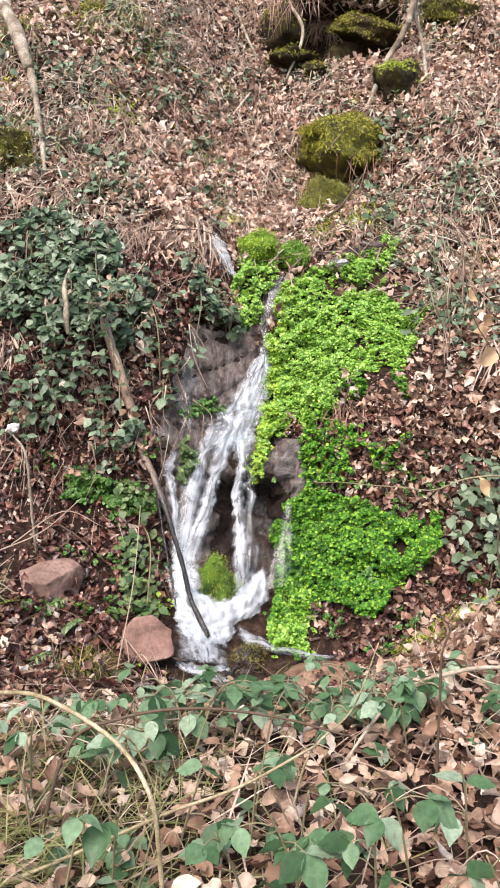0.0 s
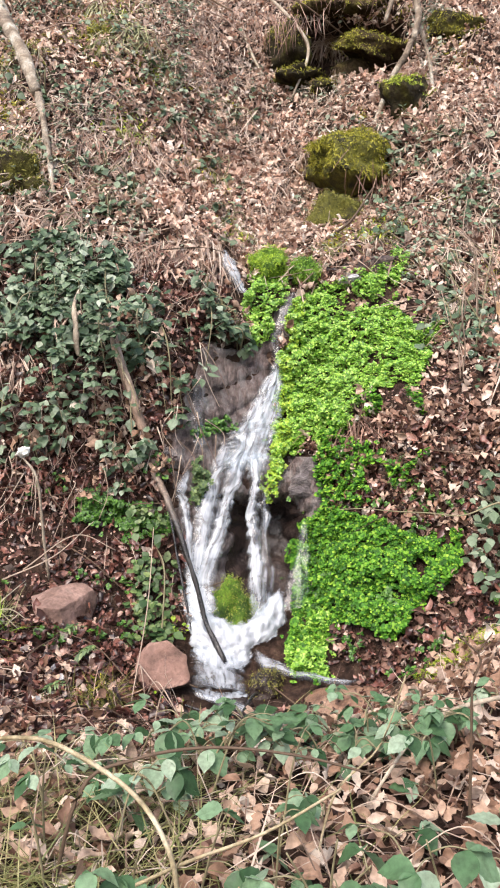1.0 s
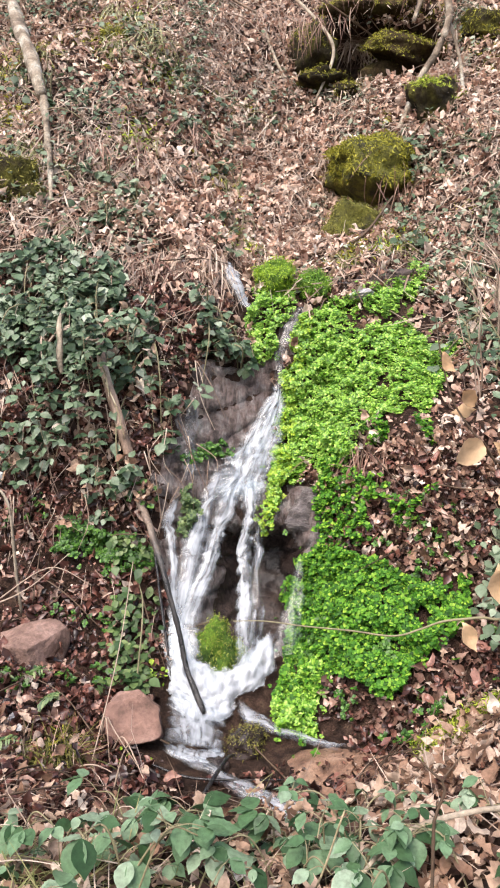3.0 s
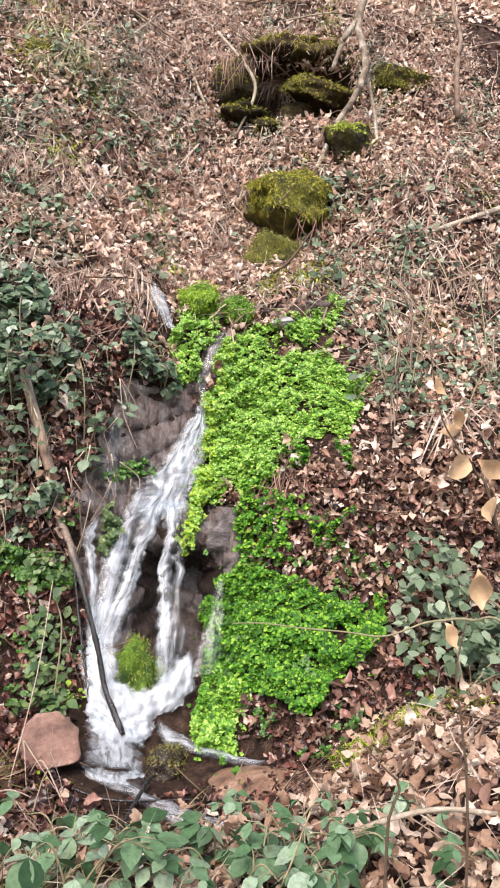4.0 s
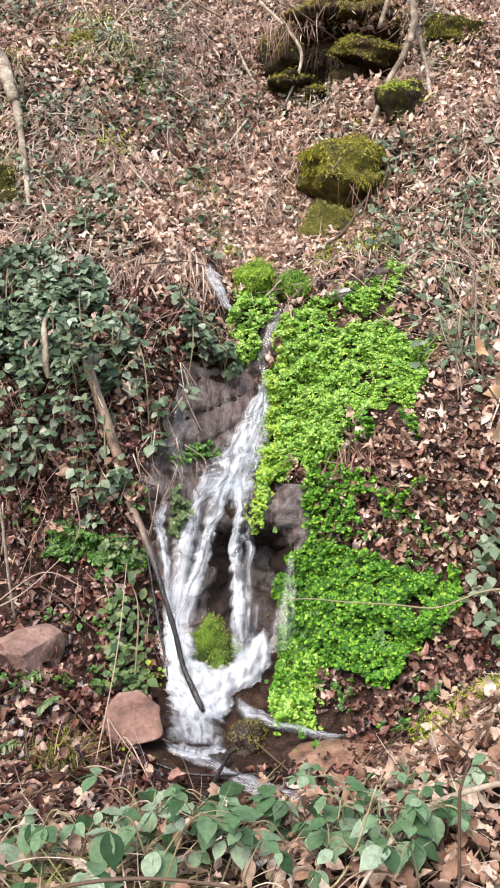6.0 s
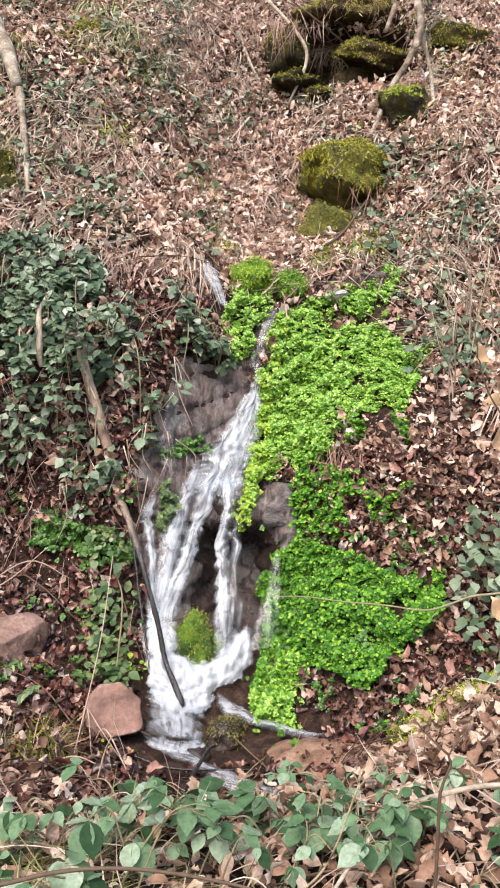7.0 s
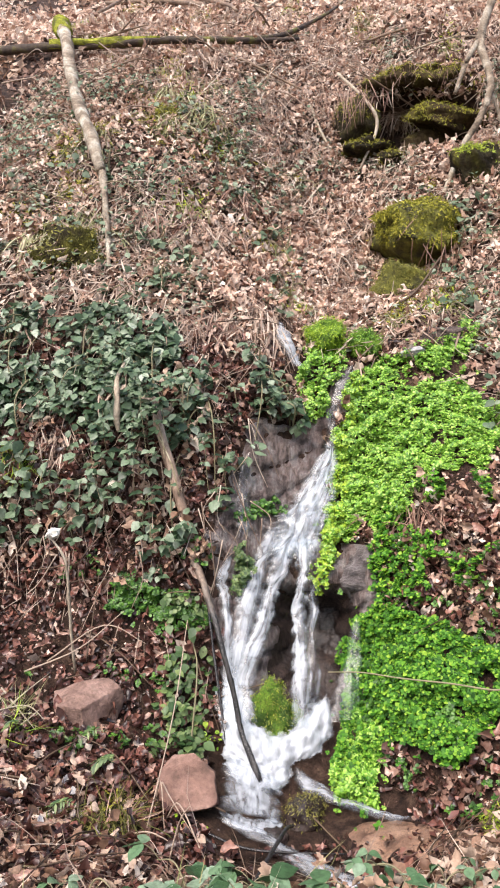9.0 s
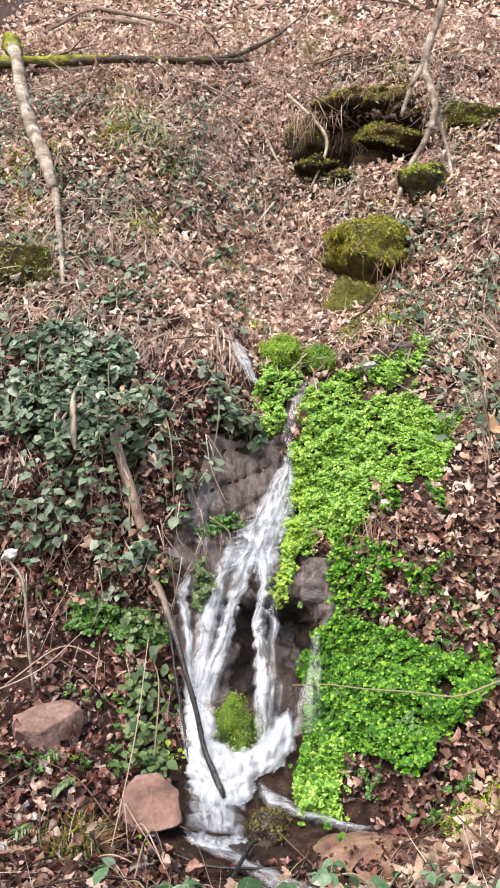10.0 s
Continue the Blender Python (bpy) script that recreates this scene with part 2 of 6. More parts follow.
SAXIFRAGE = leafy("saxifrage_leaf", [(0.0, (0.05, 0.15, 0.015)), (0.4, (0.16, 0.35, 0.03)), (0.75, (0.3, 0.52, 0.06)), (1.0, (0.5, 0.68, 0.15))], 0.45, 0.25, 0.3)
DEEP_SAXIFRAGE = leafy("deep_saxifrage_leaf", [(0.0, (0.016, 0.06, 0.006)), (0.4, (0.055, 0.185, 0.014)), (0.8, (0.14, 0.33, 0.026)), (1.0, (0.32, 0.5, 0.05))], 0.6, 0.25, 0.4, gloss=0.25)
CRESS = leafy("low_herb_leaf", [(0.0, (0.025, 0.07, 0.012)), (0.5, (0.06, 0.16, 0.02)), (1.0, (0.13, 0.27, 0.04))], 0.45, 0.25, 0.4)
HERB = leafy("slope_herb_leaf", [(0.0, (0.08, 0.1, 0.06)), (0.5, (0.19, 0.225, 0.15)), (1.0, (0.38, 0.41, 0.31))], 0.55, 0.2, 0.4, gloss=0.3)
STRAW = leafy("dead_straw", [(0.0, (0.17, 0.105, 0.075)), (0.5, (0.38, 0.275, 0.205)), (1.0, (0.64, 0.52, 0.42))], 0.6, 0.15, 0.3)
RED_STRAW = leafy("red_brown_straw", [(0.0, (0.12, 0.05, 0.035)), (0.5, (0.26, 0.14, 0.095)), (1.0, (0.44, 0.3, 0.22))], 0.6, 0.1, 0.3)
STEM = leafy("bramble_stem", [(0.0, (0.13, 0.12, 0.06)), (1.0, (0.29, 0.25, 0.15))], 0.6, 0.0, 0.5, gloss=0.3)
TWIG = leafy("dark_twig", [(0.0, (0.05, 0.033, 0.022)), (1.0, (0.14, 0.095, 0.065))], 0.7, 0.0, 0.5, gloss=0.2)
TAN_LEAF = leafy("hanging_tan_leaf", [(0.0, (0.5, 0.3, 0.15)), (1.0, (0.68, 0.47, 0.28))], 0.55, 0.3, 0.4, each=True)
GRASS = leafy("dull_grass", [(0.0, (0.1, 0.12, 0.03)), (0.6, (0.22, 0.22, 0.08)), (1.0, (0.4, 0.34, 0.17))], 0.6, 0.2, 0.3)
GREY_SLAB = earth("wet_grey_slab", [(0.3, (0.05, 0.042, 0.042)), (0.45, (0.15, 0.125, 0.12)), (0.6, (0.25, 0.215, 0.21)), (0.75, (0.36, 0.32, 0.31))], 7, 40, 0.3, 0.03, 0.9, (1, 1, 2.5))
PALE_STONE = earth("pale_grey_stone", [(0.3, (0.3, 0.28, 0.28)), (0.7, (0.58, 0.56, 0.56))], 12, 70, 0.6, 0.01, 0.7)
MUD = earth("rooty_mud", [(0.3, (0.045, 0.03, 0.026)), (0.5, (0.1, 0.068, 0.058)), (0.7, (0.19, 0.14, 0.12))], 8, 50, 0.6, 0.02, 0.9)
LIME = leafy("lime_leaf", [(0.0, (0.12, 0.22, 0.015)), (0.5, (0.28, 0.44, 0.025)), (1.0, (0.5, 0.65, 0.06))], 0.5, 0.3, 0.4)
FERN = leafy("fern_leaf", [(0.0, (0.03, 0.07, 0.02)), (0.5, (0.09, 0.15, 0.045)), (1.0, (0.2, 0.26, 0.09))], 0.5, 0.2, 0.4)
GREEN_MOSS_BASE = earth("green_moss", [(0.35, (0.05, 0.11, 0.01)), (0.5, (0.13, 0.25, 0.015)), (0.65, (0.24, 0.4, 0.03))], 10, 90, 0.9, 0.03, 0.9)
RED_MUD = earth("red_mud", [(0.3, (0.13, 0.066, 0.042)), (0.5, (0.27, 0.155, 0.1)), (0.7, (0.42, 0.27, 0.185))], 7, 60, 0.4, 0.015, 0.7)
PALE_GRASS = leafy("pale_grass", [(0.0, (0.14, 0.15, 0.05)), (0.5, (0.32, 0.31, 0.15)), (1.0, (0.56, 0.52, 0.32))], 0.6, 0.2, 0.3)
YELLOW_MOSS = earth("yellow_moss", [(0.35, (0.12, 0.12, 0.015)), (0.5, (0.3, 0.32, 0.02)), (0.65, (0.5, 0.5, 0.05))], 12, 80, 0.9, 0.03, 0.9)
KNOLL_MOSS = leafy("wet_green_moss_shoots", [(0.0, (0.07, 0.1, 0.012)), (0.5, (0.2, 0.27, 0.025)), (1.0, (0.44, 0.47, 0.06))], 0.6, 0.25, gloss=0.6)
OLIVE_MOSS = leafy("olive_moss_shoots", [(0.0, (0.07, 0.07, 0.014)), (0.5, (0.19, 0.18, 0.028)), (1.0, (0.36, 0.33, 0.07))], 0.8, 0.2)
DULL_MOSS = leafy("dull_moss_shoots", [(0.0, (0.05, 0.05, 0.012)), (0.5, (0.12, 0.115, 0.02)), (1.0, (0.24, 0.22, 0.05))], 0.8, 0.2)
CANE = earth("weathered_cane", [(0.3, (0.16, 0.12, 0.05)), (0.5, (0.36, 0.29, 0.17)), (0.7, (0.55, 0.47, 0.33))], 14, 90, 0.6, 0.003, 0.7)
WHITE = earth("white_fluff", [(0.3, (0.6, 0.58, 0.5)), (0.7, (0.8, 0.78, 0.72))], 20, 200, 0.9, 0.004, 0.3)


def pole_bark():
    """Bark of the leaning pole: orange-brown and dry above, black where splash has soaked it."""
    m, t, p = material("soaked_bark")
    g = grain(t, 60, 6, 0.7, (1, 1, 0.35))
    dry = ramp(t, [(0.3, (0.13, 0.085, 0.06)), (0.45, (0.29, 0.195, 0.14)), (0.58, (0.44, 0.32, 0.24)), (0.72, (0.58, 0.47, 0.37))], grain(t, 11, 5, 0.65, (1, 1, 0.3), 0.3))
    wet = ramp(t, [(0.3, (0.008, 0.007, 0.007)), (0.7, (0.05, 0.043, 0.04))], grain(t, 14, 4, 0.6, (1, 1, 0.4)))
    spot = t.nodes.new("ShaderNodeSeparateXYZ")
    at = t.nodes.new("ShaderNodeNewGeometry")
    t.links.new(at.outputs["Position"], spot.inputs[0])
    add = t.nodes.new("ShaderNodeMath")
    add.operation = "MULTIPLY_ADD"
    add.inputs[1].default_value = 0.7
    t.links.new(grain(t, 9, 4, 0.6), add.inputs[0])
    t.links.new(spot.outputs[2], add.inputs[2])
    soak = t.nodes.new("ShaderNodeMapRange")
    soak.inputs["From Min"].default_value, soak.inputs["From Max"].default_value = 1.22, 1.78
    t.links.new(add.outputs[0], soak.inputs[0])
    dark = ramp(t, [(0.3, (0.4, 0.4, 0.4)), (0.7, (1.25, 1.25, 1.25))], g)
    t.links.new(mix(t, "MULTIPLY", 0.8, mix(t, "MIX", soak.outputs[0], wet, dry), dark), p.inputs["Base Color"])
    gloss = t.nodes.new("ShaderNodeMapRange")
    gloss.inputs["To Min"].default_value, gloss.inputs["To Max"].default_value = 0.22, 0.75
    t.links.new(soak.outputs[0], gloss.inputs[0])
    t.links.new(gloss.outputs[0], p.inputs["Roughness"])
    bump(t, p, g, 1.0, 0.008)
    return m


POLE_BARK = pole_bark()


def water_material(name, cover, fine=46.0, flow=2.4, white=(0.56, 0.59, 0.635), soft=0.3, clump=0.4, floor=0.0):
    """Falling water: clear and glossy, broken into white threads along its flow and thinning towards its edges."""
    m, t, p = material(name)

    def layer(sx, sy, warp):
        uv = t.nodes.new("ShaderNodeUVMap")
        uv.uv_map = "UVMap"
        mp = t.nodes.new("ShaderNodeMapping")
        mp.inputs["Scale"].default_value = (sx, sy, 1)
        n = t.nodes.new("ShaderNodeTexNoise")
        n.inputs["Scale"].default_value, n.inputs["Detail"].default_value, n.inputs["Distortion"].default_value = 1.0, 3, warp
        t.links.new(uv.outputs[0], mp.inputs[0])
        t.links.new(mp.outputs[0], n.inputs[0])
        return n.outputs[0]

    def maths(kind, a, b):
        x = t.nodes.new("ShaderNodeMath")
        x.operation = kind
        for slot, value in zip(x.inputs, (a, b)):
            if hasattr(value, "is_output"):
                t.links.new(value, slot)
            else:
                slot.default_value = value
        return x.outputs[0]

    threads = layer(fine, flow, 0.3)
    clumps = layer(13, 8, 1.0)
    both = maths("ADD", maths("MULTIPLY", threads, 1 - clump), maths("MULTIPLY", clumps, clump))
    span = t.nodes.new("ShaderNodeMapRange")
    lo = 0.62 - 0.24 * cover
    span.inputs["From Min"].default_value, span.inputs["From Max"].default_value = lo - 0.04, lo + soft
    span.inputs["To Min"].default_value = floor
    t.links.new(both, span.inputs[0])
    rim = t.nodes.new("ShaderNodeUVMap")
    rim.uv_map = "edge"
    sep = t.nodes.new("ShaderNodeSeparateXYZ")
    t.links.new(rim.outputs[0], sep.inputs[0])
    inner = maths("SUBTRACT", 1.0, maths("POWER", maths("ABSOLUTE", sep.outputs[0], 0.0), 2.5))
    ends = t.nodes.new("ShaderNodeMapRange")
    ends.inputs["From Min"].default_value, ends.inputs["From Max"].default_value = 0.0, 0.12
    t.links.new(sep.outputs[1], ends.inputs[0])
    fac = maths("MULTIPLY", maths("MULTIPLY", span.outputs[0], inner), ends.outputs[0])
    fac = maths("MULTIPLY", fac, 0.5 + 0.48 * cover)
    p.inputs["Base Color"].default_value = (*white, 1)
    p.inputs["Roughness"].default_value = 0.4
    bump(t, p, both, 0.35, 0.008)
    clear = t.nodes.new("ShaderNodeBsdfTransparent")
    clear.inputs[0].default_value = (0.93, 0.95, 0.96, 1)
    shine = t.nodes.new("ShaderNodeBsdfGlossy")
    shine.inputs["Roughness"].default_value = 0.35
    film = t.nodes.new("ShaderNodeMixShader")
    film.inputs[0].default_value = 0.035
    t.links.new(clear.outputs[0], film.inputs[1])
    t.links.new(shine.outputs[0], film.inputs[2])
    ms = t.nodes.new("ShaderNodeMixShader")
    t.links.new(fac, ms.inputs[0])
    t.links.new(film.outputs[0], ms.inputs[1])
    t.links.new(p.outputs[0], ms.inputs[2])
    t.links.new(ms.outputs[0], t.nodes["Material Output"].inputs[0])
    return m


FALL = water_material("falling_water", 0.82, white=(0.62, 0.65, 0.69), soft=0.28, clump=0.5, floor=0.12)
THIN_FALL = water_material("thin_water", 0.36, soft=0.24, floor=0.02)
SPRAY = water_material("fine_spray", 0.25, 90.0, 3.0, (0.42, 0.46, 0.46), soft=0.5, clump=0.25, floor=0.05)
LIP = water_material("lip_water", 0.2, 80.0, 2.5, (0.42, 0.45, 0.48), soft=0.34, clump=0.15, floor=0.05)
CURTAIN = water_material("curtain_water", 0.9, 30.0, 6.0, soft=0.32, clump=0.5, floor=0.12)
FOAM = water_material("foaming_water", 1.0, 24.0, 18.0, (0.53, 0.555, 0.59), 0.26, floor=0.45)
STREAM = water_material("stream_water", 0.72, 26.0, 9.0, (0.53, 0.555, 0.59), 0.3, floor=0.14)


# ---- building helpers ----
RNG = np.random.RandomState(11)


def mesh_of(name, verts, faces, smooth=True, uv=None):
    """A mesh from an array of places and either lists of corners or (corners, counts) arrays."""
    me = bpy.data.meshes.new(name)
    if isinstance(faces, tuple):
        corners, counts = faces
        me.vertices.add(len(verts))
        me.vertices.foreach_set("co", np.asarray(verts, np.float32).ravel())
        me.loops.add(len(corners))
        me.loops.foreach_set("vertex_index", corners.astype(np.int32))
        me.polygons.add(len(counts))
        starts = np.r_[0, np.cumsum(counts)[:-1]].astype(np.int32)
        me.polygons.foreach_set("loop_start", starts)
        me.update(calc_edges=True)
    else:
        me.from_pydata([tuple(map(float, v)) for v in verts], [], [tuple(map(int, f)) for f in faces])
    me.validate()
    if smooth:
        me.polygons.foreach_set("use_smooth", [True] * len(me.polygons))
    if uv is not None:
        layer = me.uv_layers.new(name="UVMap")
        idx = np.zeros(len(me.loops), np.int32)
        me.loops.foreach_get("vertex_index", idx)
        layer.data.foreach_set("uv", np.asarray(uv, np.float32)[idx][:, :2].ravel())
        if len(uv[0]) > 2:
            layer = me.uv_layers.new(name="edge")
            layer.data.foreach_set("uv", np.asarray(uv, np.float32)[idx][:, 2:].ravel())
    return me


def put(name, me, mat, parent=None, label="", category="", group="", kind=""):
    ob = new(name, me)
    if mat and not me.materials:
        me.materials.append(mat)
    if parent:
        ob.parent = parent
    return tagged(ob, label, category, group, kind)


def part(name, me, mat, parent, label="", kind=""):
    return put(name, me, mat, parent, label, kind=kind)


def anchor(name, place, label, category, group="", kind=""):
    ob = new(name)
    ob.empty_display_size = 0.05
    ob.location = place
    return tagged(ob, label, category, group, kind)


def unit(a):
    return a / np.maximum(np.linalg.norm(a, axis=-1, keepdims=True), 1e-9)


def blade(outline, curl=0.0, fold=0.0, droop=0.0, rib=0.0):
    """A leaf along +y, one long: half widths at even steps, folded at the midrib, curled up at its edges, drooping at its tip."""
    n = len(outline)
    verts, faces = [], []
    ys = np.linspace(0, 1, n + 2)
    verts.append((0, 0, 0))
    for row, (y, w) in enumerate(zip(ys[1:-1], outline)):
        dz = -droop * y * y
        edge = fold * w + curl * (y - 0.5) ** 2 * 4 + dz + rib * w * (1 if row % 2 else -1)
        verts += [(-w, y + w * 0.25 * (rib > 0), edge), (0, y, curl * (y - 0.5) ** 2 * 4 + dz), (w, y + w * 0.25 * (rib > 0), edge)]
    verts.append((0, 1, curl - droop))
    faces += [(0, 2, 1), (0, 3, 2)]
    for k in range(n - 1):
        a = 1 + 3 * k
        faces += [(a, a + 1, a + 4, a + 3), (a + 1, a + 2, a + 5, a + 4)]
    a, tip = 1 + 3 * (n - 1), len(verts) - 1
    faces += [(a, a + 1, tip), (a + 1, a + 2, tip)]
    return np.array(verts, float), faces


SHAPES = ((0.12, 0.26, 0.13, 0.24), (0.17, 0.26, 0.24, 0.12), (0.12, 0.18, 0.2, 0.1), (0.08, 0.26, 0.1, 0.2), (0.2, 0.24, 0.14, 0.1), (0.18, 0.08, 0.25, 0.12))
CRUMPLE = np.random.RandomState(9)
LITTER = []
for k in range(24):
    lv, lf = blade(SHAPES[k % 6], CRUMPLE.uniform(-0.4, 0.5), CRUMPLE.uniform(-1.2, 1.4), CRUMPLE.uniform(-0.4, 0.4))
    LITTER.append((lv + CRUMPLE.normal(0, 0.06, lv.shape), lf))
NEAR_LITTER = []
LOBED = ((0.1, 0.2, 0.16, 0.27, 0.2, 0.24, 0.12), (0.14, 0.24, 0.29, 0.3, 0.26, 0.18, 0.09), (0.1, 0.17, 0.22, 0.23, 0.2, 0.14, 0.07), (0.08, 0.22, 0.12, 0.28, 0.15, 0.22, 0.1))
for k in range(20):
    lv, lf = blade(LOBED[k % 4], CRUMPLE.uniform(-0.3, 0.4), CRUMPLE.uniform(-0.7, 1.0), CRUMPLE.uniform(-0.3, 0.3))
    twist = CRUMPLE.uniform(-0.9, 0.9) * (lv[:, 1] - 0.5)
    lv[:, 2] += lv[:, 0] * np.sin(twist) + 0.05 * np.sin(lv[:, 1] * 9 + k)
    NEAR_LITTER.append((lv + CRUMPLE.normal(0, 0.014, lv.shape), lf))
OVAL = [blade(w, c, f, d) for w, c, f, d in (((0.26, 0.37, 0.25), 0.0, 0.2, 0.2), ((0.34, 0.39, 0.22), 0.05, 0.12, 0.3), ((0.25, 0.31, 0.18), -0.05, 0.3, 0.1), ((0.36, 0.34, 0.18), 0.08, -0.15, 0.25))]
THIN5 = [blade((0.008, 0.009, 0.008, 0.005), c, 0.0, d) for c, d in ((0.0, 0.45), (0.1, 0.7), (-0.1, 0.2))]
ROUND = [blade((0.4, 0.42), c, f, d) for c, f, d in ((0.1, 0.2, 0.1), (0.0, 0.3, 0.2), (-0.05, 0.1, 0.0))]
PETAL = [blade((0.44,), c, f, d) for c, f, d in ((0.1, 0.2, 0.1), (0.0, 0.3, 0.2), (-0.05, 0.1, 0.0))]
WISP = [blade((0.02, 0.017), c, 0.3, d) for c, d in ((0.0, 0.15), (0.12, 0.3), (-0.1, 0.0), (0.2, 0.1))]
TUFT = [blade((0.013, 0.016, 0.014, 0.008), c, 0.2, d) for c, d in ((0.0, 0.45), (0.1, 0.7), (-0.1, 0.2))]
THIN = [blade((0.008, 0.006), c, 0.0, d) for c, d in ((0.0, 0.15), (0.12, 0.3), (-0.1, 0.0), (0.2, 0.1))]


def rosette(leaf_shapes, leaves, seed):
    """A small herb: rounded leaves round one point, each tilted its own way."""
    rng = np.random.RandomState(seed)
    rvs, rfs, base = [], [], 0
    for j in range(leaves):
        a, tilt = j * 2 * math.pi / leaves + rng.uniform(-0.35, 0.35), rng.uniform(-0.2, 0.6)
        lv, lf = leaf_shapes[j % len(leaf_shapes)]
        lv = lv * rng.uniform(0.36, 0.66) + [0, 0.06, 0]
        lv = np.stack([lv[:, 0], lv[:, 1] * math.cos(tilt) - lv[:, 2] * math.sin(tilt), lv[:, 1] * math.sin(tilt) + lv[:, 2] * math.cos(tilt)], -1)
        rvs.append(np.stack([lv[:, 0] * math.cos(a) - lv[:, 1] * math.sin(a), lv[:, 0] * math.sin(a) + lv[:, 1] * math.cos(a), lv[:, 2]], -1))
        rfs += [tuple(i + base for i in q) for q in lf]
        base += len(lv)
    return np.concatenate(rvs), rfs


ROSETTES = [rosette(ROUND, 5, 200 + k) for k in range(6)]
FINE_ROSETTES = [rosette(PETAL, 5, 220 + k) for k in range(6)]
CRUMBS = [blade((0.34,), c, f, 0.0) for c, f in ((0.2, 0.4), (-0.2, -0.3), (0.1, 0.7), (0.0, -0.6))]
FAR_LITTER = [blade((0.26, 0.24), c, f, 0.0) for c, f in ((0.25, 0.5), (-0.2, -0.5), (0.1, 0.9), (-0.1, -0.8))]
SHOOT = [blade((0.13, 0.09), 0.1, 0.2, 0.25), blade((0.1, 0.08), 0.0, 0.3, 0.0)]


def strewn(name, templates, places, along, up, sizes):
    """One mesh of many leaves: each at its place, its length along one way and its face up the other."""
    up = unit(up)
    along = unit(along - up * (along * up).sum(-1, keepdims=True))
    side = np.cross(along, up)
    pick = RNG.randint(0, len(templates), len(places))
    vs, cs, ns, base = [], [], [], 0
    for k, (tv, tf) in enumerate(templates):
        w = np.where(pick == k)[0]
        if not len(w):
            continue
        s = np.broadcast_to(np.asarray(sizes, float), (len(places),))[w][:, None, None]
        v = places[w][:, None] + s * (tv[None, :, :1] * side[w][:, None] + tv[None, :, 1:2] * along[w][:, None] + tv[None, :, 2:] * up[w][:, None])
        flat = np.concatenate([np.array(f) for f in tf])
        cs.append((flat[None] + (base + np.arange(len(w)) * len(tv))[:, None]).ravel())
        ns.append(np.tile([len(f) for f in tf], len(w)))
        vs.append(v.reshape(-1, 3))
        base += len(w) * len(tv)
    return mesh_of(name, np.concatenate(vs), (np.concatenate(cs), np.concatenate(ns)))


def area_points(count, x0, x1, v0, v1, keep=None, seed=1):
    """Random places on the ground, even by area."""
    rng = np.random.RandomState(seed)
    m = count * 6
    x, v = rng.uniform(x0, x1, m), rng.uniform(v0, v1, m)
    e = 0.02
    a = np.linalg.norm(np.cross(ground(x + e, v) - ground(x - e, v), ground(x, v + e) - ground(x, v - e)), axis=-1)
    w = a * (keep(x, v, ground(x, v)) if keep else 1.0)
    pick = rng.choice(m, count, p=w / w.sum())
    return x[pick], v[pick], rng


def face_v(x, z):
    """How far along the profile the steep face reaches the height z."""
    v = np.linspace(5.0, 14.4, 900)
    return float(v[np.argmin(np.abs(ground(np.full(900, float(x)), v)[:, 2] - z))])


def inside(poly, a, b):
    """Which points (a, b) lie inside an outline."""
    poly = np.array(poly, float)
    hit = np.zeros(len(a), bool)
    for (x0, y0), (x1, y1) in zip(poly, np.roll(poly, -1, 0)):
        cross = (y0 > b) != (y1 > b)
        hit ^= cross & (a < (x1 - x0) * (b - y0) / np.where(y1 == y0, 1e-9, y1 - y0) + x0)
    return hit


def curve_points(points, steps=6):
    """A smooth line through points."""
    p = np.array(points, float)
    q = np.vstack([2 * p[0] - p[1], p, 2 * p[-1] - p[-2]])
    out = []
    for k in range(len(p) - 1):
        a, b, c, d = q[k : k + 4]
        for t in np.arange(steps) / steps:
            out.append(0.5 * (2 * b + (c - a) * t + (2 * a - 5 * b + 4 * c - d) * t**2 + (3 * b - 3 * c + d - a) * t**3))
    return np.array(out + [p[-1]])


def tube(points, radii, sides=7, steps=6, rough=0.0, seed=0):
    """A tapered round stem through points, uneven in its radius."""
    p = curve_points(points, steps)
    r = np.interp(np.linspace(0, 1, len(p)), np.linspace(0, 1, len(radii)), radii)
    d = unit(np.gradient(p, axis=0))
    ref = np.where(np.abs(d[:, 2:3]) > 0.9, [[1.0, 0, 0]], [[0, 0, 1.0]])
    a = unit(np.cross(d, ref))
    b = np.cross(d, a)
    ang = np.linspace(0, 2 * np.pi, sides, endpoint=False)
    rr = r[:, None] * (1 + rough * wave(np.arange(len(p))[:, None] * 0.7 + seed, ang[None] * 1.3 + seed, 5))
    v = p[:, None] + rr[..., None] * (np.cos(ang)[None, :, None] * a[:, None] + np.sin(ang)[None, :, None] * b[:, None])
    faces = []
    for i in range(len(p) - 1):
        for j in range(sides):
            k = (j + 1) % sides
            faces.append((i * sides + j, i * sides + k, (i + 1) * sides + k, (i + 1) * sides + j))
    faces.append(tuple(range(sides - 1, -1, -1)))
    faces.append(tuple((len(p) - 1) * sides + j for j in range(sides)))
    return v.reshape(-1, 3), faces


def merged(name, pieces, smooth=True):
    """One mesh from several (verts, faces)."""
    vs, fs, base = [], [], 0
    for v, f in pieces:
        vs.append(np.asarray(v))
        fs += [tuple(i + base for i in face) for face in f]
        base += len(v)
    return mesh_of(name, np.concatenate(vs), fs, smooth)


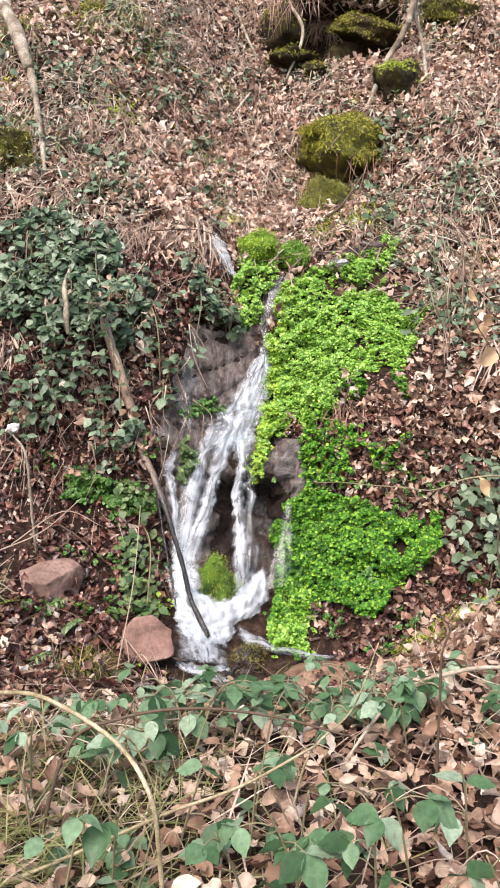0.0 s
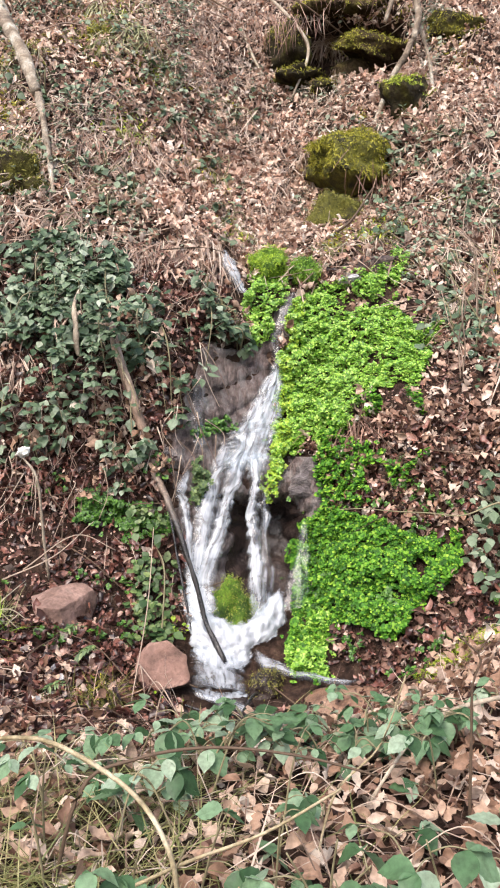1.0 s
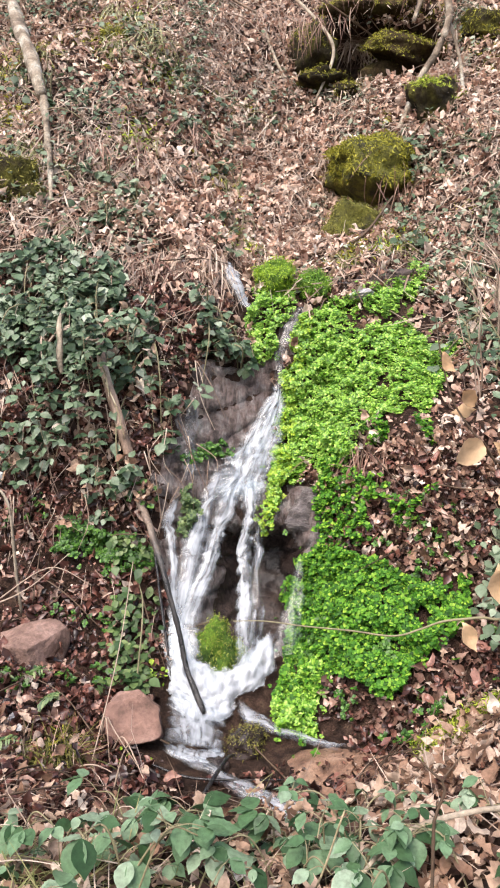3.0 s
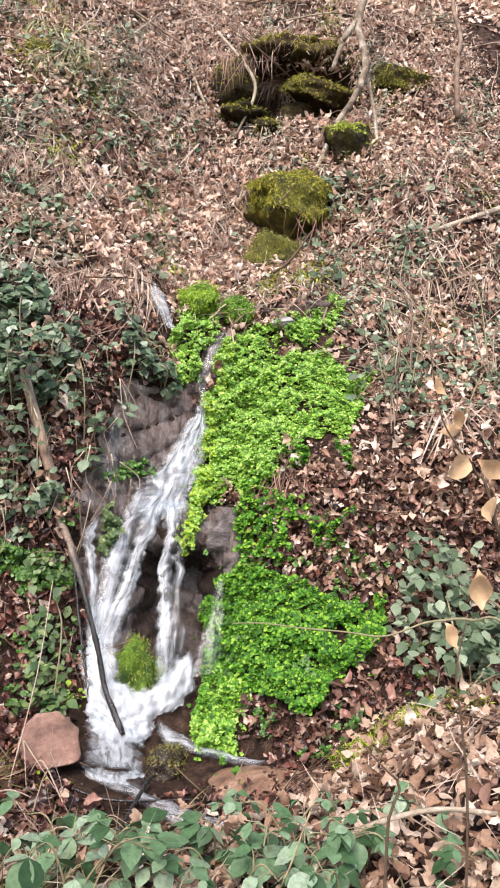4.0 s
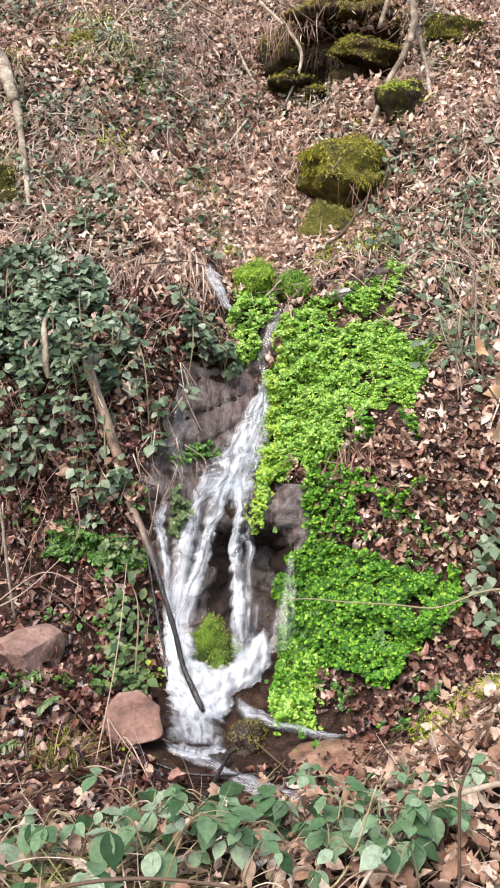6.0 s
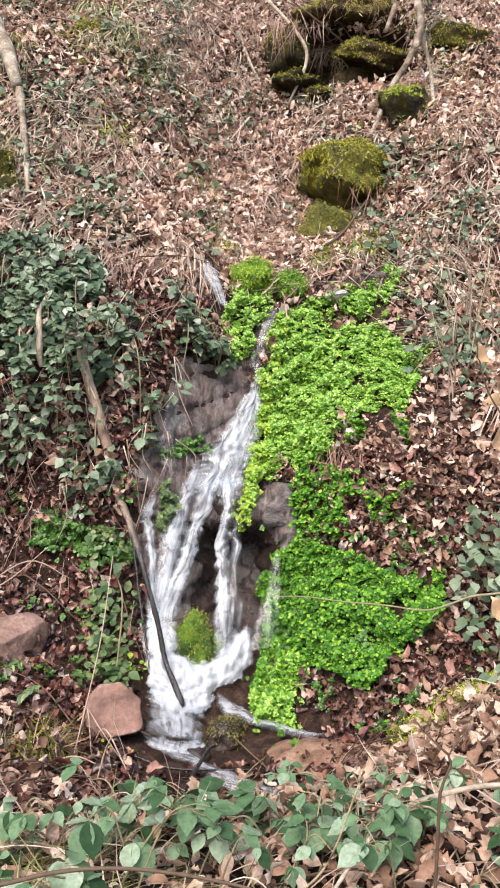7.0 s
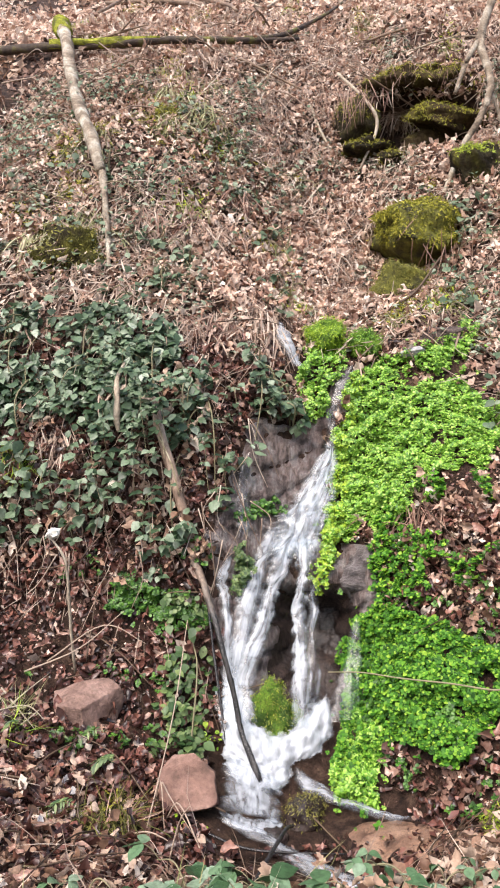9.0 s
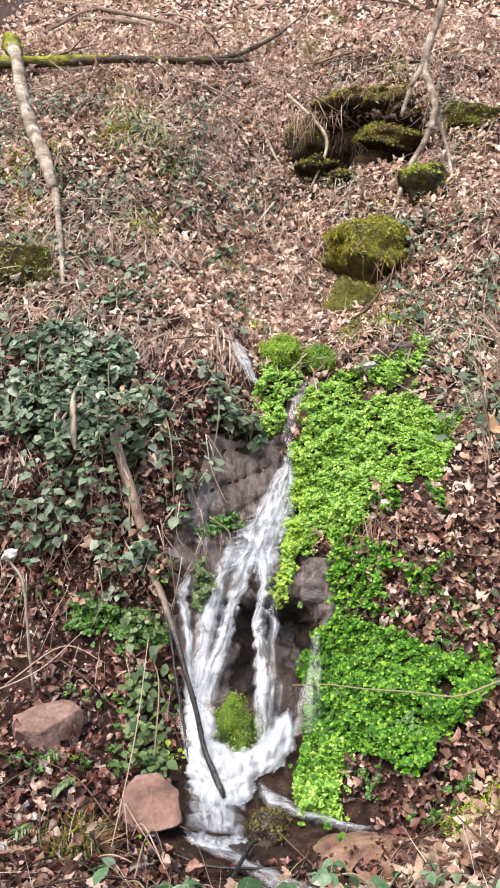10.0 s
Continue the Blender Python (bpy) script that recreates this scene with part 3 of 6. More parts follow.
def rock(name, size, seed, flat=(), rough=0.12, detail=4, layers=0.0, block=0.0):
    """A stone: a ball cut by planes, worn and pitted, with its middle at the origin. layers: strength of bedding ledges."""
    bm = bmesh.new()
    bmesh.ops.create_icosphere(bm, subdivisions=detail, radius=1.0)
    v = np.array([w.co[:] for w in bm.verts])
    if block:
        v = v / (np.abs(v) ** block).sum(1, keepdims=True) ** (1 / block)
    rng = np.random.RandomState(seed)
    cuts = [unit(np.array(n, float)) for n in flat] + [unit(rng.normal(size=3)) for _ in range(14)]
    depth = [0.62] * len(flat) + list(rng.uniform(0.62, 0.9, 14))
    for n, d in zip(cuts, depth):
        over = np.maximum(v @ n - d, 0)
        v = v - over[:, None] * n * 0.98
    out = unit(v)
    for scale, amount in ((1.6, rough), (4.2, rough * 0.4), (10, rough * 0.16)):
        k = np.array([noise.noise(Vector((p * scale + seed * 3.1).tolist())) for p in v])
        v = v + out * (k * amount)[:, None]
    if layers:
        step = np.sin(v[:, 2] * 14 + 2 * wave(v[:, 0] * 2, v[:, 1] * 2, seed))
        v = v + out * (np.abs(step) ** 0.5 * np.sign(step) * layers)[:, None] * [1, 1, 0.2]
    v = v * np.array(size) / 2
    for w, co in zip(bm.verts, v):
        w.co = co
    me = bpy.data.meshes.new(name)
    bm.to_mesh(me)
    bm.free()
    me.polygons.foreach_set("use_smooth", [True] * len(me.polygons))
    return me


def stone(name, place, size, turn, seed, mat, label, category="stone", flat=(), group="", moss=0, moss_low=0.1, shoot=(0.015, 0.036), tint=None, **more):
    """A stone at its place; with moss, shoots of moss on what looks up."""
    me = rock(name, size, seed, flat, **more)
    ob = put(name, me, mat, None, label, category, group)
    ob.matrix_world = pose(*place, *turn)
    if moss:
        v = np.zeros(len(me.vertices) * 3)
        me.vertices.foreach_get("co", v)
        n = np.zeros(len(me.vertices) * 3)
        me.vertices.foreach_get("normal", n)
        v, n = v.reshape(-1, 3), n.reshape(-1, 3)
        rot = np.array(ob.matrix_world.to_3x3())
        up = (n @ rot.T)[:, 2] + 0.35 * wave(v[:, 0] * 7, v[:, 1] * 7 + v[:, 2] * 5, seed)
        ok = np.where(up > moss_low)[0]
        rng = np.random.RandomState(seed)
        moss = int(moss * 0.62)
        pick = rng.choice(ok, moss)
        p = v[pick] + rng.normal(0, 0.012, (moss, 3)) + n[pick] * 0.004
        down = np.array([0, 0, -1.0]) @ rot
        shoots = strewn("moss_shoots", SHOOT, p, n[pick] + down * 0.6 + rng.normal(0, 0.5, (moss, 3)), n[pick] + rng.normal(0, 0.6, (moss, 3)), rng.uniform(*shoot, moss) * 1.2)
        part("moss", shoots, tint or MOSS, ob, "shaggy olive moss", "stuff")
    return ob


# ---- ground ----
gx = np.unique(np.r_[np.linspace(-60, -5, 24), np.linspace(-5, -3, 16), np.linspace(-3, 3, 130), np.linspace(3, 5, 16), np.linspace(5, 60, 24)])
gv = np.unique(np.r_[np.linspace(-1, 0, 8), np.linspace(0, 2, 40), np.linspace(2, 14.4, 250), np.linspace(14.4, LAST, 60), np.linspace(LAST, LAST + 3, 8)])
GX, GV = np.meshgrid(gx, gv, indexing="ij")
nx, nv = GX.shape
idx = np.arange(nx * nv).reshape(nx, nv)
quads = np.stack([idx[:-1, :-1], idx[1:, :-1], idx[1:, 1:], idx[:-1, 1:]], -1).reshape(-1, 4)
floor_mesh = mesh_of("ground", ground(GX, GV).reshape(-1, 3), (quads.ravel(), np.full(len(quads), 4)))
put("ground", floor_mesh, SOIL, None, "steep forest gully of dark damp leaf-strewn soil", "ground", kind="structure")

# Outlines on the steep face, in x and z.
MATS = {}
MATS["crown"] = [(-0.1, 2.66), (0.02, 2.7), (0.19, 2.66), (0.18, 2.5), (0.12, 2.33), (0.03, 2.12), (-0.12, 2.14), (-0.14, 2.45)]
MATS["upper"] = [(0.22, 2.42), (0.4, 2.54), (0.62, 2.65), (0.68, 2.52), (0.72, 2.33), (0.9, 2.38), (1.06, 2.46), (1.14, 2.28), (1.34, 2.22), (1.26, 2.08), (1.16, 1.96), (1.1, 1.77), (0.98, 1.79), (0.84, 1.75), (0.72, 1.69), (0.68, 1.54), (0.56, 1.43), (0.44, 1.35), (0.36, 1.41), (0.28, 1.33), (0.16, 1.23), (0.1, 1.04), (0.04, 1.09), (0.06, 1.3), (0.12, 1.51), (0.14, 1.92), (0.22, 2.16)]
MATS["fringe"] = [(0.22, 2.4), (0.3, 2.48), (0.3, 2.2), (0.24, 1.95), (0.24, 1.55), (0.2, 1.36), (0.14, 1.2), (0.1, 1.03), (0.03, 1.08), (0.05, 1.3), (0.11, 1.51), (0.13, 1.92), (0.21, 2.16)]
MATS["shelf"] = [(0.68, 2.59), (0.94, 2.77), (1.18, 2.88), (1.2, 2.72), (1.08, 2.51), (0.98, 2.32), (0.78, 2.38)]
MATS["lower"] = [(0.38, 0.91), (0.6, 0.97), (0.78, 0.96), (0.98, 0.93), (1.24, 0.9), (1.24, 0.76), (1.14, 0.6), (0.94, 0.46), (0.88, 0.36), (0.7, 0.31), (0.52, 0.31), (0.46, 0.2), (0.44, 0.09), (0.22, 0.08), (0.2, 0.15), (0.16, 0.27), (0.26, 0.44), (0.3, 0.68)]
MATS["bank"] = [(-1.24, 1.06), (-1.0, 1.1), (-0.64, 0.99), (-0.6, 0.82), (-0.76, 0.8), (-0.98, 0.86), (-1.2, 0.91)]
MATS["foot"] = [(0.18, 5.95), (0.28, 6.3), (0.48, 6.3), (0.47, 5.9), (0.44, 5.5), (0.22, 5.48)]
MATS["ledge"] = [(-0.5, 1.5), (-0.35, 1.59), (-0.2, 1.53), (-0.2, 1.44), (-0.45, 1.41)]
MATS["rim"] = [(-0.5, 1.29), (-0.4, 1.32), (-0.38, 1.18), (-0.42, 0.98), (-0.5, 1.05)]
IVY = [(-3.4, 3.0), (-2.6, 2.85), (-2.1, 2.95), (-1.5, 2.85), (-1.2, 2.9), (-0.9, 2.6), (-0.25, 2.4), (-0.18, 2.1), (-0.5, 1.95), (-0.62, 1.4), (-0.8, 1.25), (-1.0, 1.6), (-1.3, 1.2), (-1.7, 1.5), (-2.1, 1.15), (-3.4, 1.3)]
SPARSE = [(0.42, 1.34), (0.68, 1.66), (0.9, 1.74), (1.12, 1.7), (1.16, 1.4), (1.0, 1.2), (0.84, 1.05), (0.6, 1.0), (0.38, 1.0)]
BELOW = [(0.4, 1.7), (0.9, 1.8), (1.5, 1.95), (1.7, 1.5), (1.5, 0.9), (0.3, 0.9)]
# The course of the water over the face, in x and z.
WET = [(0.3, 2.55), (0.1, 2.0), (0.1, 1.3), (0.36, 1.3), (0.55, 1.1), (0.3, 0.6), (0.45, 0.05), (0.6, -0.2), (-0.6, -0.2), (-0.45, 0.4), (-0.62, 1.0), (-0.62, 1.5), (-0.45, 2.15), (0.05, 2.15), (0.12, 2.55)]


def covered(x, v, p):
    """1 where litter lies, 0 on the mats and in the water's course."""
    face = (v > 5.0) & (v < 11.2)
    hit = inside(WET, x, p[:, 2]) | inside([(-0.44, 2.95), (-0.3, 2.95), (-0.06, 2.4), (-0.2, 2.35)], x, p[:, 2])
    for key, o in MATS.items():
        hit |= inside(o, x, v if key == "foot" else p[:, 2])
    stream = ((x > -0.45) & (x < 0.06) & (v > 5.0) & (v < 6.3)) | ((np.abs(x - 0.42 + (v - 4.2) * 0.87) < 0.1) & (v > 4.0) & (v < 5.15)) | ((x > 0.06) & (x < 0.6) & (v > 5.15) & (v < 5.9))
    hollow = (np.abs(x - 1.1) < 0.78) & (np.abs(p[:, 2] - 5.85) < 0.55) & (p[:, 1] > 8.95 + 0.55 * (p[:, 2] - 5.2))
    return 1.0 - (face & hit) * 0.998 - stream * 0.97 * ~(face & hit) - hollow * 0.995 * ~(face & hit)


def litter(name, count, x0, x1, v0, v1, mat, label, sizes, lift, keep, seed, shapes=LITTER, loose=0.45):
    x, v, rng = area_points(count, x0, x1, v0, v1, keep, seed)
    n = normal(x, v)
    p = ground(x, v) + n * rng.uniform(0.0, lift, (count, 1))
    up = n + rng.normal(0, loose, (count, 3))
    me = strewn(name, shapes, p, rng.normal(size=(count, 3)), up, rng.uniform(*sizes, count))
    return put(name, me, mat, None, label, "leaf litter", kind="stuff")


patchy = lambda x, v: np.clip(0.75 + 0.6 * wave(x * 1.5, v * 2, 4), 0.35, 2)
shaded = lambda x, p: 1.0 - 0.85 * inside(IVY, x, p[:, 2] - 0.08) - 0.4 * inside(BELOW, x, p[:, 2]) 
bank_gap = lambda x, v, p: np.where((x < -0.2) & (v < 10.0), 0.1, 1.0) * shaded(x, p)
litter("damp_leaf_litter", 13000, -4.2, 3.8, 8.0, 14.4, DAMP_LEAF, "damp brown leaves under the dry ones", (0.05, 0.11), 0.03, lambda x, v, p: covered(x, v, p), 26, FAR_LITTER)
litter("leaf_litter", 24000, -3.5, 3.2, 8.0, 14.4, DRY_LEAF, "pinkish-brown dry fallen leaves covering the steep slope", (0.045, 0.12), 0.1, lambda x, v, p: covered(x, v, p) * np.clip(patchy(x, v) + 0.35 * wave(x * 5, v * 5, 33) + 1.0 * np.exp(-(((x + 0.5) / 0.7) ** 2) - ((v - 11.5) / 0.9) ** 2), 0.15, 2) * bank_gap(x, v, p), 21, LITTER, 0.72)
litter("leaf_crumbs", 20000, -3.6, 3.4, 6.0, 14.0, DRY_LEAF, "broken bits of dry leaves between the whole ones", (0.015, 0.04), 0.07, lambda x, v, p: covered(x, v, p) * np.where((x < -0.2) & (v < 10.0), 0.2, 1.0), 25, CRUMBS)
litter("leaf_litter", 17000, -7, 4.5, 13.9, 15.7, DRY_LEAF, "dry fallen leaves on the far upper slope", (0.08, 0.15), 0.07, None, 22, FAR_LITTER)
litter("leaf_litter", 5000, -8, 6, 15.6, 17.4, DRY_LEAF, "dry fallen leaves near the top of the slope", (0.12, 0.2), 0.07, None, 30, FAR_LITTER)
litter("wet_leaf_litter", 11500, -3.0, 3.0, 3.2, 10.4, WET_LEAF, "dark purple-brown wet fallen leaves beside the stream", (0.035, 0.11), 0.07, lambda x, v, p: covered(x, v, p) * np.where(x > 0.7, np.where((v < 5.2) | (v > 8.6), 0.0, 1.0), 1.0) * np.where(x < -0.2, 1.6, 1.0) * np.clip(0.8 + 0.6 * wave(x * 2.7, v * 2.3, 36), 0.4, 1.6), 23, LITTER, 0.6)
litter("damp_leaf_litter", 2600, 0.4, 3.0, 5.9, 8.8, DAMP_LEAF, "dark damp leaves on the bank beside the mats", (0.04, 0.1), 0.05, lambda x, v, p: covered(x, v, p) * np.clip((x - 0.4) * 3, 0, 1), 31, LITTER, 0.6)
litter("leaf_litter", 850, 0.4, 3.0, 6.3, 8.8, PALE_LEAF, "brown dry leaves on the bank beside the mats", (0.04, 0.1), 0.09, lambda x, v, p: covered(x, v, p) * np.clip((x - 0.5) * 2.5, 0.02, 1) * np.clip(0.6 + 0.8 * wave(x * 3, v * 3, 37), 0.1, 1), 32, LITTER, 0.72)
litter("leaf_litter", 420, -3.0, -0.5, 6.6, 9.8, PALE_LEAF, "pale dry leaves caught on the shaded bank under brambles", (0.05, 0.12), 0.16, lambda x, v, p: covered(x, v, p) * np.clip(0.3 + wave(x * 3, v * 2, 38), 0.02, 1), 34, LITTER, 0.7)
litter("wet_leaf_crumbs", 9000, -2.6, 1.4, 3.2, 9.6, WET_LEAF, "broken bits of wet red-brown leaves", (0.012, 0.035), 0.06, lambda x, v, p: covered(x, v, p), 28, CRUMBS, 0.6)
litter("damp_leaf_litter", 7000, -1.6, 2.6, 1.0, 5.3, DAMP_LEAF, "dark damp leaves under the pale ones on the near bank", (0.04, 0.085), 0.03, lambda x, v, p: covered(x, v, p) * np.where(x > 0.55, 1.0, np.where(v < 4.2, 0.7, 0.1)), 27, FAR_LITTER)
litter("near_leaf_litter", 8300, -1.8, 2.6, 0.8, 5.3, PALE_LEAF, "pale tan and orange dry fallen leaves on the near bank", (0.04, 0.095), 0.09, lambda x, v, p: covered(x, v, p) * np.clip((2.6 - x) * 1.6 + 0.5 * wave(x * 3, v * 3, 81), 0.02, 1) * np.clip((x + 1.75) * 2.5 + 0.5 * wave(x * 3, v * 3, 82), 0.02, 1) * np.clip((v - 0.9) * 1.5, 0.02, 1) * np.clip((x - 0.35 - 0.35 * np.clip(v - 3.4, 0, 1.4)) * 4, np.where(v < 3.9, 0.55, np.where((x < -0.7) & (v < 5.1), np.where(x < -1.0, 0.75, 0.22), 0.03)), 1), 24, NEAR_LITTER)

litter("leaf_litter", 16000, -6, 6, 0.0, 14.6, PALE_LEAF, "dry fallen leaves over the surrounding wood floor", (0.06, 0.14), 0.05, lambda x, v, p: np.where((x > -1.5) & (x < 2.1 + 0.3 * wave(x * 3, v * 3, 85)) & (v > 1.1), 0.0, np.where((np.abs(x) < 3.0) & (v > 3.2), 0.0, np.where((x > -4.0) & (x < 3.7) & (v > 8), 0.0, np.clip((5.8 - np.abs(x)) * 1.2 + 0.6 * wave(x * 2, v * 3, 83), 0.02, 1) * np.clip(v * 3 + 0.5 * wave(x * 2, v * 3, 84), 0.02, 1)))), 29, CRUMBS)

# ---- green mats ----
MAT_LABELS = {
    "crown": "bright yellow-green saxifrage cushion at the lip of the fall",
    "upper": "broad bright green saxifrage mat on the steep rock",
    "fringe": "yellow-lime edge of saxifrage along the falling water",
    "shelf": "yellow-green saxifrage mat below the ledge",
    "lower": "dense bright green saxifrage mat hanging beside the pool",
    "bank": "low green herb cushion on the shaded bank",
    "foot": "bright green saxifrage tongue at the edge of the pool",
    "ledge": "dark green moss on the wet rock ledge",
    "rim": "mossy green rim between threads of water",
}
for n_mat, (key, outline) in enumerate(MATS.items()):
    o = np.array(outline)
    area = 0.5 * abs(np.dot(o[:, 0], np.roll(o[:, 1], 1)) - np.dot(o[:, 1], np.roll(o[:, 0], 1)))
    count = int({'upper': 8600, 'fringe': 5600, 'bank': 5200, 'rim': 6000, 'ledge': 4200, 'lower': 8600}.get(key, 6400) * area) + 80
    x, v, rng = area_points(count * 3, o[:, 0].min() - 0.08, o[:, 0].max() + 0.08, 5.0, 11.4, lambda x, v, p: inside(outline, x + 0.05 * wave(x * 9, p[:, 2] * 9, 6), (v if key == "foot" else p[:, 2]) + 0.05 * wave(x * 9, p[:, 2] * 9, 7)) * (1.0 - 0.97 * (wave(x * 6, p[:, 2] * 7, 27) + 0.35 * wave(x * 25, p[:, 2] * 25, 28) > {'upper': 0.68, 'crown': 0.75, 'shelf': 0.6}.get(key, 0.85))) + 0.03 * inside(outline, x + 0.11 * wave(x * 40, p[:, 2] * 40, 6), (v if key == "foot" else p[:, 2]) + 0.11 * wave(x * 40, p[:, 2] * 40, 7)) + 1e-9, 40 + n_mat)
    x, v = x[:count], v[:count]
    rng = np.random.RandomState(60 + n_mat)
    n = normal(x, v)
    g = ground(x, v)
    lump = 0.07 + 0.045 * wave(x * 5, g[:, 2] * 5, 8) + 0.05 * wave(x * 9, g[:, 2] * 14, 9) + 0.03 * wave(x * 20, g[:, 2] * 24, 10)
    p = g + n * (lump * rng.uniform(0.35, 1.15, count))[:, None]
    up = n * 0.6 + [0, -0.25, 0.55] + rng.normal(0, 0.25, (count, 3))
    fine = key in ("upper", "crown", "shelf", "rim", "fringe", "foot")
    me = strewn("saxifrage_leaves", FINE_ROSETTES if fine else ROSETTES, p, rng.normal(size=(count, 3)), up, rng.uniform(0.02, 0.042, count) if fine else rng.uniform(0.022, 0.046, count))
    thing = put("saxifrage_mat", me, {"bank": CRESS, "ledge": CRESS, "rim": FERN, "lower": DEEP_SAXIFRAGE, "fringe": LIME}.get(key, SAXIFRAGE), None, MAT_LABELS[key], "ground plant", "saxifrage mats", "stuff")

x, v, rng = area_points(260, -0.85, -0.42, 5.5, 7.4, lambda x, v, p: np.clip(0.4 + wave(x * 6, v * 3, 29), 0, 1) * ~inside(WET, x + 0.05, p[:, 2]) + 1e-9, 74)
n = normal(x, v)
put("bank_herbs", strewn("bank_herbs", OVAL + ROUND, ground(x, v) + n * rng.uniform(0.03, 0.14, (260, 1)), rng.normal(size=(260, 3)), n + [0, -0.3, 0.6] + rng.normal(0, 0.4, (260, 3)), rng.uniform(0.03, 0.06, 260)), FERN, None, "fresh green herbs beside the wet pole", "ground plant", kind="stuff")

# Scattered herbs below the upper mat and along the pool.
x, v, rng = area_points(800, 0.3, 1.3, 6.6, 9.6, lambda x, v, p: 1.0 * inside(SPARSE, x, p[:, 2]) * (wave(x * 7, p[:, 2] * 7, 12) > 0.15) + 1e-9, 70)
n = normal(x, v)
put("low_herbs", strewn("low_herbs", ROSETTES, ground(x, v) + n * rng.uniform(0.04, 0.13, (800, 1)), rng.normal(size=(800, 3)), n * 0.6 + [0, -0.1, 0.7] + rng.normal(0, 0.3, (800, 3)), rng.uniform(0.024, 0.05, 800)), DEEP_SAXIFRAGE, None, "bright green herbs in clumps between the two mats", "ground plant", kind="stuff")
x, v, rng = area_points(700, -1.6, 1.5, 5.2, 8.2, lambda x, v, p: (wave(x * 5, v * 4, 13) > 0.35) * (1 - inside(WET, x, p[:, 2])) + 1e-9, 71)
n = normal(x, v)
put("low_herbs", strewn("low_herbs", ROSETTES, ground(x, v) + n * rng.uniform(0.02, 0.07, (700, 1)), rng.normal(size=(700, 3)), n + [0, -0.2, 0.6] + rng.normal(0, 0.3, (700, 3)), rng.uniform(0.022, 0.045, 700)), CRESS, None, "scattered small green herbs among wet leaves", "ground plant", kind="stuff")

x, v, rng = area_points(4800, -3.4, 3.2, 9.5, 14.0, lambda x, v, p: covered(x, v, p) * np.clip(-0.15 + wave(x * 2.4, v * 2.1, 19) + 0.3 * wave(x * 9, v * 7, 20), 0, 1) * np.where((x < -0.9) | (x > 0.9), 1.8, 1.0) + 1e-9, 72)
n = normal(x, v)
put("slope_herbs", strewn("slope_herbs", OVAL, ground(x, v) + n * rng.uniform(0.03, 0.12, (4800, 1)), rng.normal(size=(4800, 3)), n * 0.5 + [0, -0.2, 0.8] + rng.normal(0, 0.35, (4800, 3)), rng.uniform(0.025, 0.07, 4800)), HERB, None, "dull grey-green small leaves among the fallen leaves", "ground plant", kind="stuff")
x, v, rng = area_points(6000, -3.4, 3.0, 9.8, 14.2, lambda x, v, p: covered(x, v, p) * (wave(x * 1.9, v * 2.3, 23) + 0.3 * wave(x * 7, v * 6, 24) > 0.62) + 1e-9, 73)
n = normal(x, v)
put("moss_patches", strewn("moss_patches", SHOOT, ground(x, v) + n * rng.uniform(0.01, 0.05, (6000, 1)), n + [0, -0.3, -0.3] + rng.normal(0, 0.6, (6000, 3)), n + rng.normal(0, 0.6, (6000, 3)), rng.uniform(0.022, 0.05, 6000)), MOSS, None, "patches of olive moss on the leafy slope", "moss", kind="stuff")

x, v, rng = area_points(2600, 0.9, 1.6, 4.55, 5.15, lambda x, v, p: np.clip(0.4 + wave(x * 6, v * 3, 51), 0, 1), 75)
n = normal(x, v)
put("bank_moss", strewn("bank_moss", SHOOT, ground(x, v) + n * rng.uniform(0.02, 0.07, (2600, 1)), n + rng.normal(0, 0.6, (2600, 3)), n + rng.normal(0, 0.6, (2600, 3)), rng.uniform(0.015, 0.035, 2600)), BRIGHT_MOSS, None, "yellow-green moss along the edge of the near bank", "moss", kind="stuff")

# ---- water ----
def ribbon(name, line, mat, label, lift=0.03, segs=14, columns=9, wob=0.2, seed=0, lumps=0.5):
    """A sheet of water down the ground through (x, v, width), with ragged edges and a swollen middle."""
    p = curve_points(line, segs)
    s = np.linspace(-1, 1, columns)
    i = np.arange(len(p))
    ragged = 1.15 + wob * wave(i * 0.45 + seed * 9, 0 * i, seed + 1) + wob * 0.6 * wave(i * 1.3 + seed * 5, 0 * i, seed + 2)
    x = p[:, :1] + s[None] * p[:, 2:3] / 2 * ragged[:, None] + 0.012 * wave(i[:, None] * 0.3, s[None] * 1.1, seed + 3)
    v = np.repeat(p[:, 1:2], columns, 1)
    n = normal(x, v, False)
    swell = lift * (0.15 + 0.85 * np.sqrt(np.maximum(1 - s**2, 0)))[None] * (1 + lumps * wave(x * 24, v * 6, seed + 5) + 0.5 * lumps * wave(x * 60, v * 14, seed + 6))
    q = ground(x, v, False) + n * (0.055 + swell)[..., None]
    length = np.r_[0, np.cumsum(np.linalg.norm(np.diff(q[:, columns // 2], axis=0), axis=-1))]
    ends = np.minimum(length, length[-1] - length) / max(length[-1], 0.01) * max(1.0, length[-1])
    uv = np.stack([x - p[:, :1] + seed, np.repeat(length[:, None], columns, 1), np.repeat(s[None], len(p), 0), np.repeat(ends[:, None], columns, 1)], -1).reshape(-1, 4)
    k = np.arange(q.shape[0] * columns).reshape(-1, columns)
    f = np.stack([k[:-1, :-1], k[:-1, 1:], k[1:, 1:], k[1:, :-1]], -1).reshape(-1, 4)
    me = mesh_of(name, q.reshape(-1, 3), (f.ravel(), np.full(len(f), 4)), True, uv)
    return put(name, me, mat, None, label, "water", "threads of the waterfall", "structure")


